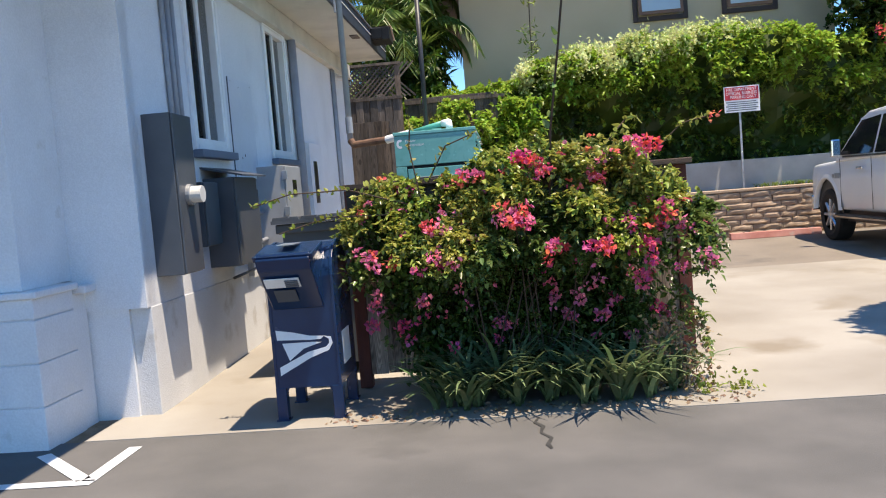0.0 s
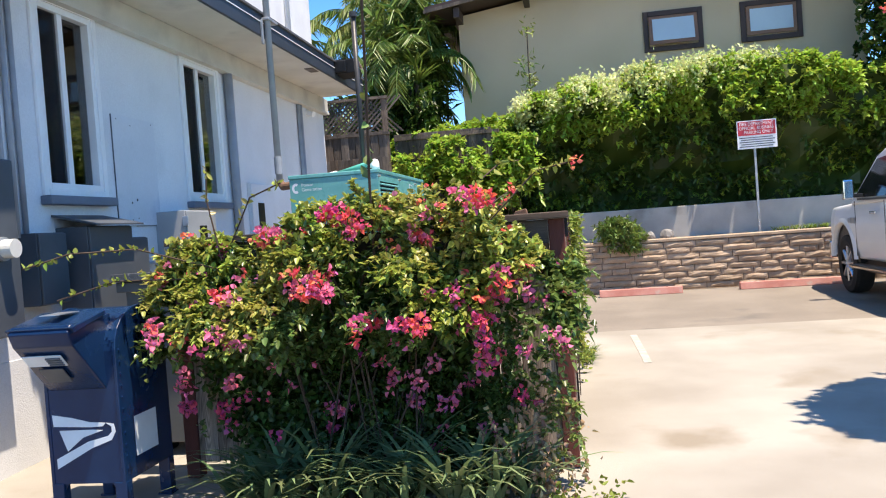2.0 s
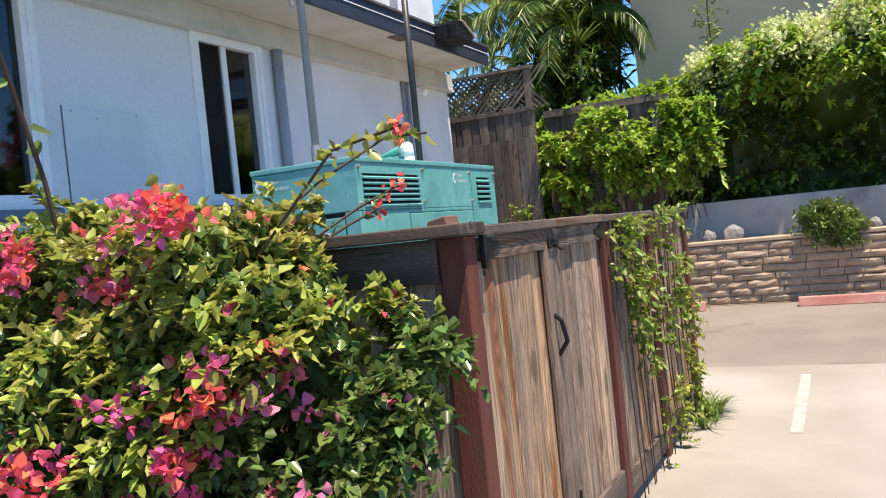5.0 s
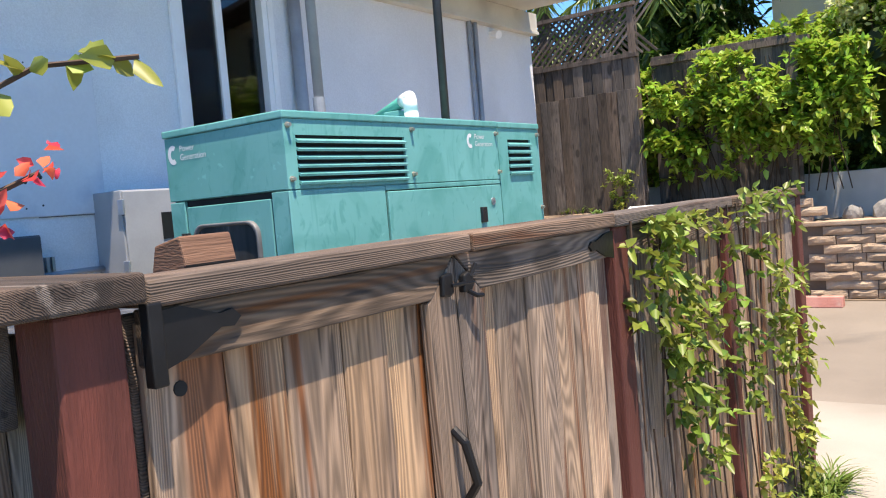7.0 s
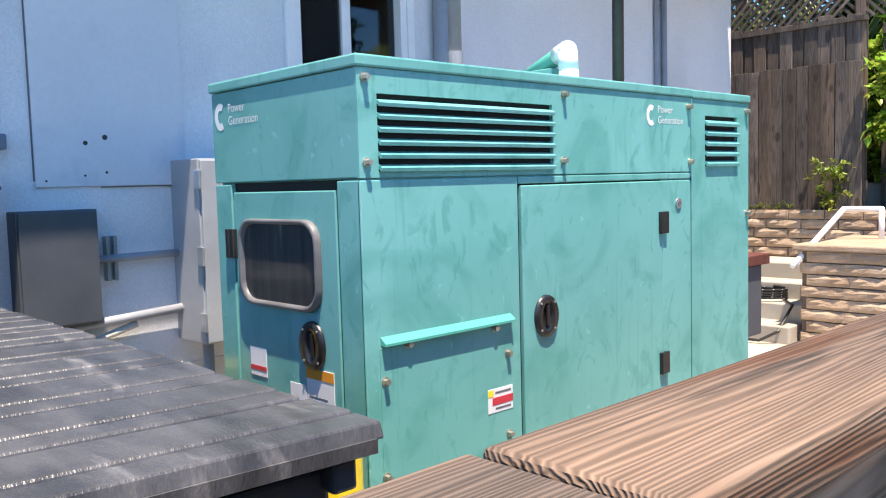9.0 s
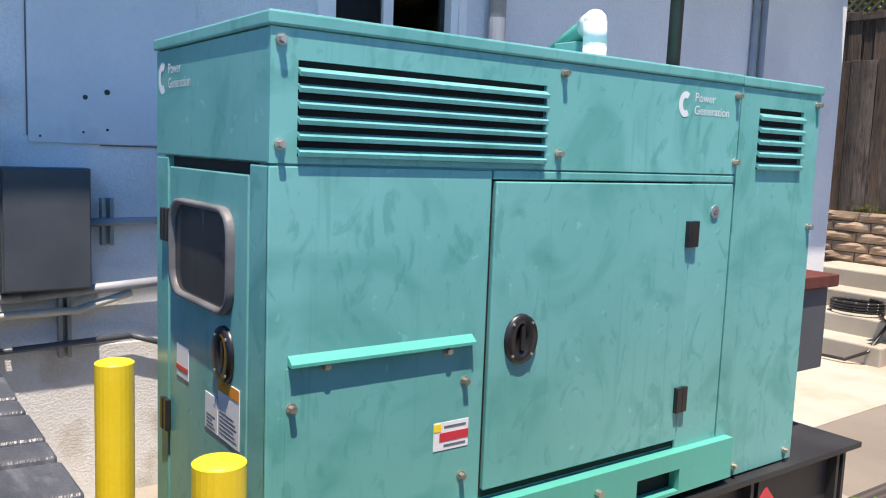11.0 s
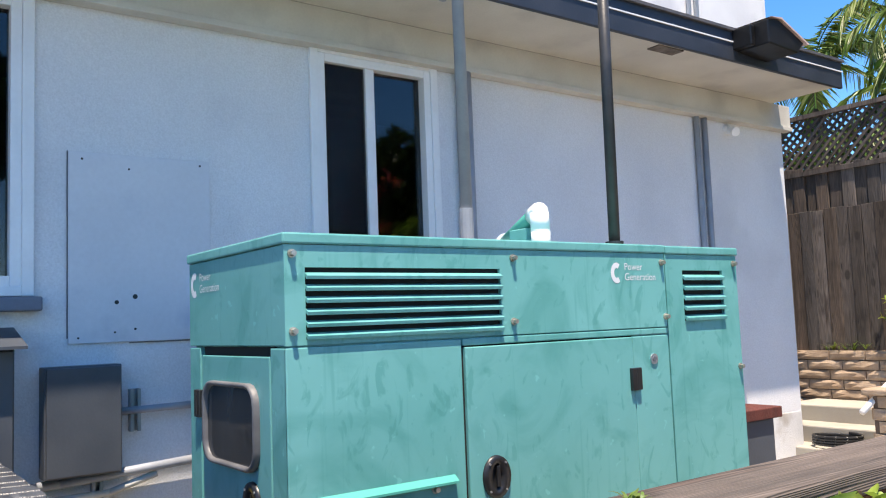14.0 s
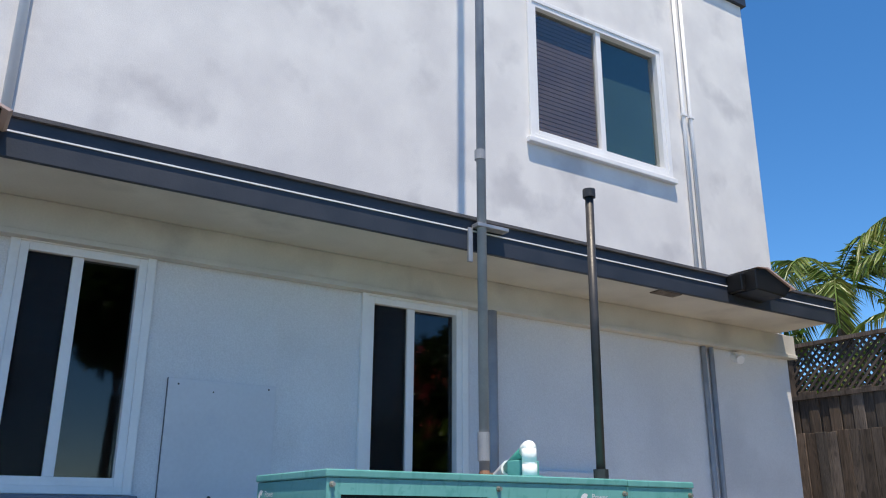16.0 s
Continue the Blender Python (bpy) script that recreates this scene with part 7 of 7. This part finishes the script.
foliage("red_bracts", q, rng.normal(size=q.shape), 0.06, 0.055, L_CORAL, rb2, rng)
shrub = thing("planter_shrub", (2.3, 16.5, 1.08), "wild grey-green shrub hanging over the block wall", "shrub")
cen = np.array([(2.42 + 0.42 * math.sin(a) * b, 16.2 + rng.normal() * 0.10, 1.22 + 0.30 * math.cos(a) * b - 0.1 * math.sin(a) * b) for a, b in zip(rng.uniform(0, math.tau, 330), rng.uniform(0.1, 1.0, 330))])
q, w, _ = shoots(cen, np.tile(np.array([0.25, -0.5, 0.6]), (len(cen), 1)), rng, 0.24, 14)
foliage("foliage", q, w, 0.085, 0.030, L_PALM, shrub, rng, up=0.4)
grass = thing("planter_grass", (5.6, 16.7, 1.08), "tuft of bright green grass in the planter", "grass", kind="stuff")
blades("blades", [(5.2 + rng.uniform(0, 1.8), 16.55 + rng.uniform(0, 0.4), 1.085) for _ in range(90)], 7, 0.16, 0.012, L_GRASS, grass, rng)
for x, y, z, s in ((3.25, 16.5, 1.085, 0.13), (2.95, 16.45, 1.085, 0.10), (1.1, 16.5, 1.085, 0.15), (0.75, 16.5, 1.085, 0.12)):
    bm = bmesh.new()
    bmesh.ops.create_icosphere(bm, subdivisions=2, radius=s, matrix=Matrix.Translation((x, y, z + s * 0.5)))
    for v in bm.verts:
        v.co += Vector((1, 1, 0.8)) * 0.25 * s * noise.noise(v.co * 9)
    solo("rock", bm, M_ROCK, "pale rough rock on the planter wall", "rock", "planter rocks")
gt = thing("wall_grass", (-2.9, 16.35, 1.36), "tuft of grass on top of the block wall", "grass", kind="stuff")
blades("blades", [(-3.0 + rng.uniform(0, 0.5), 16.3, 1.36) for _ in range(10)], 9, 0.20, 0.010, L_GRASS, gt, rng)


seed = thing("seedling", (-2.02, 16.28, 1.36), "leafy green seedling rooted on the block wall", "plant")
part("stem", rods((-2.02, 16.3, 1.36), (-2.0, 16.22, 1.62), (-2.04, 16.2, 1.9), r=0.008, seg=6), M_TWIG, seed)
q, w, _ = shoots(np.stack([-2.02 + rng.normal(size=46) * 0.10, 16.2 + rng.normal(size=46) * 0.06, rng.uniform(1.42, 1.93, 46)], 1), np.tile(np.array([0.0, -0.3, 0.5]), (46, 1)), rng, 0.13, 10)
foliage("foliage", q, w, 0.06, 0.03, L_VINE, seed, rng, up=0.6)
tuft = thing("cap_weed", (1.455, 7.93, 1.628), "small green weed rooted in a crack of the fence cap", "plant")
blades("blades", [(1.455 + rng.normal() * 0.006, 7.93 + rng.normal() * 0.008, 1.626) for _ in range(5)], 4, 0.028, 0.005, L_GRASS, tuft, rng)


def palm(x, y, z0, z1, n, length, lean, seed, label, dry=0):
    r = np.random.default_rng(seed)
    p = thing("palm_tree", (x, y, z0), label, "tree", "palms behind the building")
    bm = bmesh.new()
    for k in range(10):
        a, b = z0 + (z1 - z0) * k / 10, z0 + (z1 - z0) * (k + 1) / 10
        rod(bm, (x + lean * k / 10, y, a), (x + lean * (k + 1) / 10, y, b), 0.16 - 0.004 * k, 0.15 - 0.004 * k, seg=12)
    part("trunk", bm, M_BARK, p)
    top = np.array([x + lean, y, z1])
    for i in range(n + dry):
        az = i * 2.4 + r.uniform(-0.3, 0.3)
        el = r.uniform(0.1, 1.25) if i < n else r.uniform(-0.9, -0.4)
        l = length * r.uniform(0.8, 1.1)
        pts, d = [top.copy()], None
        ang = el
        for s in range(9):
            d = np.array([math.cos(az) * math.cos(ang), math.sin(az) * math.cos(ang), math.sin(ang)])
            pts.append(pts[-1] + d * l / 9)
            ang -= 0.22 if i < n else 0.05
        mat = L_PALM if i < n else L_DRYPALM
        fr = part("frond", rods(*[tuple(q) for q in pts], r=0.012, seg=5), mat, p)
        lp, ld = [], []
        side = np.array([-math.sin(az), math.cos(az), 0])
        for s in range(1, 9):
            for u in np.linspace(0, 1, 7)[:-1]:
                q0 = pts[s] * (1 - u) + pts[s + 1] * u
                dd = pts[s + 1] - pts[s]
                dd = dd / np.linalg.norm(dd)
                for sg in (-1, 1):
                    lp.append(q0)
                    ld.append(dd * 0.55 + side * sg * 0.8 + np.array([0, 0, -0.35 + r.normal() * 0.1]))
        foliage("leaflet_fan", lp, ld, 0.42 * length / 2.2, 0.030, mat, fr, r, droop=0.25)


palm(-5.5, 21.0, 0.0, 6.1, 15, 2.3, 0.0, 1, "feather palm with green arching fronds")
palm(-1.9, 19.8, 0.0, 6.4, 14, 2.2, 0.2, 2, "feather palm with green and dry brown fronds", dry=4)
palm(-3.0, 20.8, 0.0, 6.6, 15, 2.5, 0.1, 3, "tall feather palm behind the building")
palm(-2.6, 18.9, 0.0, 4.3, 14, 1.9, 0.1, 4, "young feather palm behind the fence")
palm(-1.75, 18.6, 0.0, 5.0, 16, 1.9, 0.0, 6, "feather palm with drooping fronds beside the tan house")
yu = thing("yucca", (-1.1, 18.2, 1.6), "spiky green yucca beside the tan house", "plant")
part("trunk", rods((-1.45, 18.2, 1.6), (-1.45, 18.2, 5.0), r=0.06, seg=8), M_BARK, yu)
blades("leaves", [(-1.45, 18.2, 5.0), (-1.4, 18.15, 4.6), (-1.6, 18.3, 4.1)], 46, 0.75, 0.05, L_PALM, yu, rng, arch=0.5, lean=1.2)


def thicket(at, centre, size, n, leaf, slim, mat, label):
    """Loose dark undergrowth: leaning stems with drooping leaves."""
    u = thing("understory", at, label, "shrub", "undergrowth behind the fence")
    cen = np.asarray(centre) + rng.normal(size=(n, 3)) * np.asarray(size)
    cen[:, 0] = np.clip(cen[:, 0], centre[0] - 1.6 * size[0], -1.15)
    q, w, _ = shoots(cen, np.tile(np.array([0.0, -0.4, 0.6]), (n, 1)), rng, 0.45, 10)
    foliage("foliage", q, w, leaf, slim, mat, u, rng, droop=0.3, up=0.6)
    bm = bmesh.new()
    for k in range(5):
        x = centre[0] + size[0] * (k - 2) * 0.7
        rod(bm, (x, centre[1], at[2]), (x + 0.1 * (k - 2), centre[1] + 0.05, centre[2]), 0.05, 0.025, seg=7)
    part("trunk", bm, M_BARK, u)


thicket((-1.7, 18.2, 1.2), (-1.6, 18.2, 3.2), (0.6, 0.35, 0.75), 520, 0.20, 0.07, L_HEDGEDK, "dark leafy undergrowth behind the fence")
thicket((-1.9, 19.0, 1.2), (-1.75, 19.4, 5.3), (0.42, 0.4, 0.8), 520, 0.50, 0.032, L_PALM, "tall dark shrub between the two houses")
thicket((-4.2, 18.6, 1.2), (-4.2, 18.6, 3.3), (1.3, 0.4, 0.55), 620, 0.22, 0.08, L_HEDGEDK, "dark leafy undergrowth behind the lattice")
vines = thing("fence_ivy", (-1.2, 16.7, 1.4), "bright green vine draped over the dark fence", "vine")
cen = []
while len(cen) < 620:
    x, z = rng.uniform(-1.6, 1.0), rng.uniform(1.75, 3.75)
    if z > 3.0 + 0.3 * (x + 1.75) / 2.75 + 0.35 * lumpy((x, z, 3), 2.0, 1.0) or (z < 2.2 and rng.uniform() < 0.75) or lumpy((x, z, 2), 2.6, 8.0) < -0.12:
        continue
    cen.append((x, 16.72 + rng.normal() * 0.09 - 0.3 * lumpy((x, z, 0), 1.8, 5.0) - 0.25 * math.sin(max(0.0, z - 1.75) * 1.5), z))
q, w, _ = shoots(cen, np.tile(out, (len(cen), 1)), rng, 0.28, 13)
q[:, 1] = np.minimum(q[:, 1], 16.88)
foliage("foliage", q, w, 0.11, 0.068, L_HEDGE, vines, rng, droop=0.1, up=0.8)
vs = bmesh.new()
for k in range(24):
    x = -1.6 + 0.1 * k
    rod(vs, (x, 16.84, 1.45), (x + rs.uniform(-0.3, 0.3), 16.80, 2.4), 0.008, seg=5)
    rod(vs, (x, 16.80, 2.3), (x + rs.uniform(-0.3, 0.3), 16.76, 3.2), 0.006, seg=5)
tagged(part("stem_tangle", vs, M_TWIG, vines), kind="stuff")


def broad_tree(x, y, foot, height, wide, tall, label):
    """Small street tree: forked trunk and a crown of uneven leaf clumps on its limbs."""
    tr = thing("shade_tree", (x, y, foot), label, "tree", "trees along the driveway")
    part("trunk", rods((x, y, foot), (x - 0.04, y + 0.05, height * 0.4), (x - 0.1, y + 0.1, height * 0.72), r=0.10, seg=10), M_BARK, tr)
    knots = []
    for k in range(11):
        a, u = k * 2.4, 0.25 + 0.75 * ((k * 0.37) % 1.0)
        tip = (x - 0.1 + wide * 0.72 * u * math.cos(a), y + 0.1 + wide * 0.72 * u * math.sin(a), height + tall * (0.75 - 1.15 * u * ((k * 0.61) % 1.0)))
        part("limb", rods((x - 0.1, y + 0.1, height * 0.70), tuple(0.5 * (p + q) for p, q in zip((x - 0.1, y + 0.1, height * 0.86), tip)), tip, r=0.03, seg=6), M_BARK, tr)
        knots.append(tip)
    cen = []
    while len(cen) < 1700:
        p = rng.normal(size=3)
        p = p / np.linalg.norm(p) * rng.uniform(0.35, 1.0) ** 0.5 * (1 + 0.4 * lumpy(p, 1.6, x))
        q = (x - 0.1 + wide * p[0], y + 0.1 + wide * p[1], height + tall * p[2])
        if lumpy(q, 1.9, 3.0) > -0.22:
            cen.append(q)
    cen += [tuple(np.array(t) + rng.normal(size=3) * 0.16) for t in knots for _ in range(14)]
    q, w, _ = shoots(cen, np.tile(np.array([0.0, 0.0, 0.3]), (len(cen), 1)), rng, 0.26, 16)
    foliage("foliage", q, w, 0.12, 0.08, L_HEDGEDK, tr, rng, up=0.5)


broad_tree(5.72, 6.62, 0.012, 4.1, 1.12, 0.8, "dense leafy tree that shades the driveway")
broad_tree(9.1, 10.0, 0.07, 5.9, 1.05, 1.15, "tall leafy tree beyond the driveway")
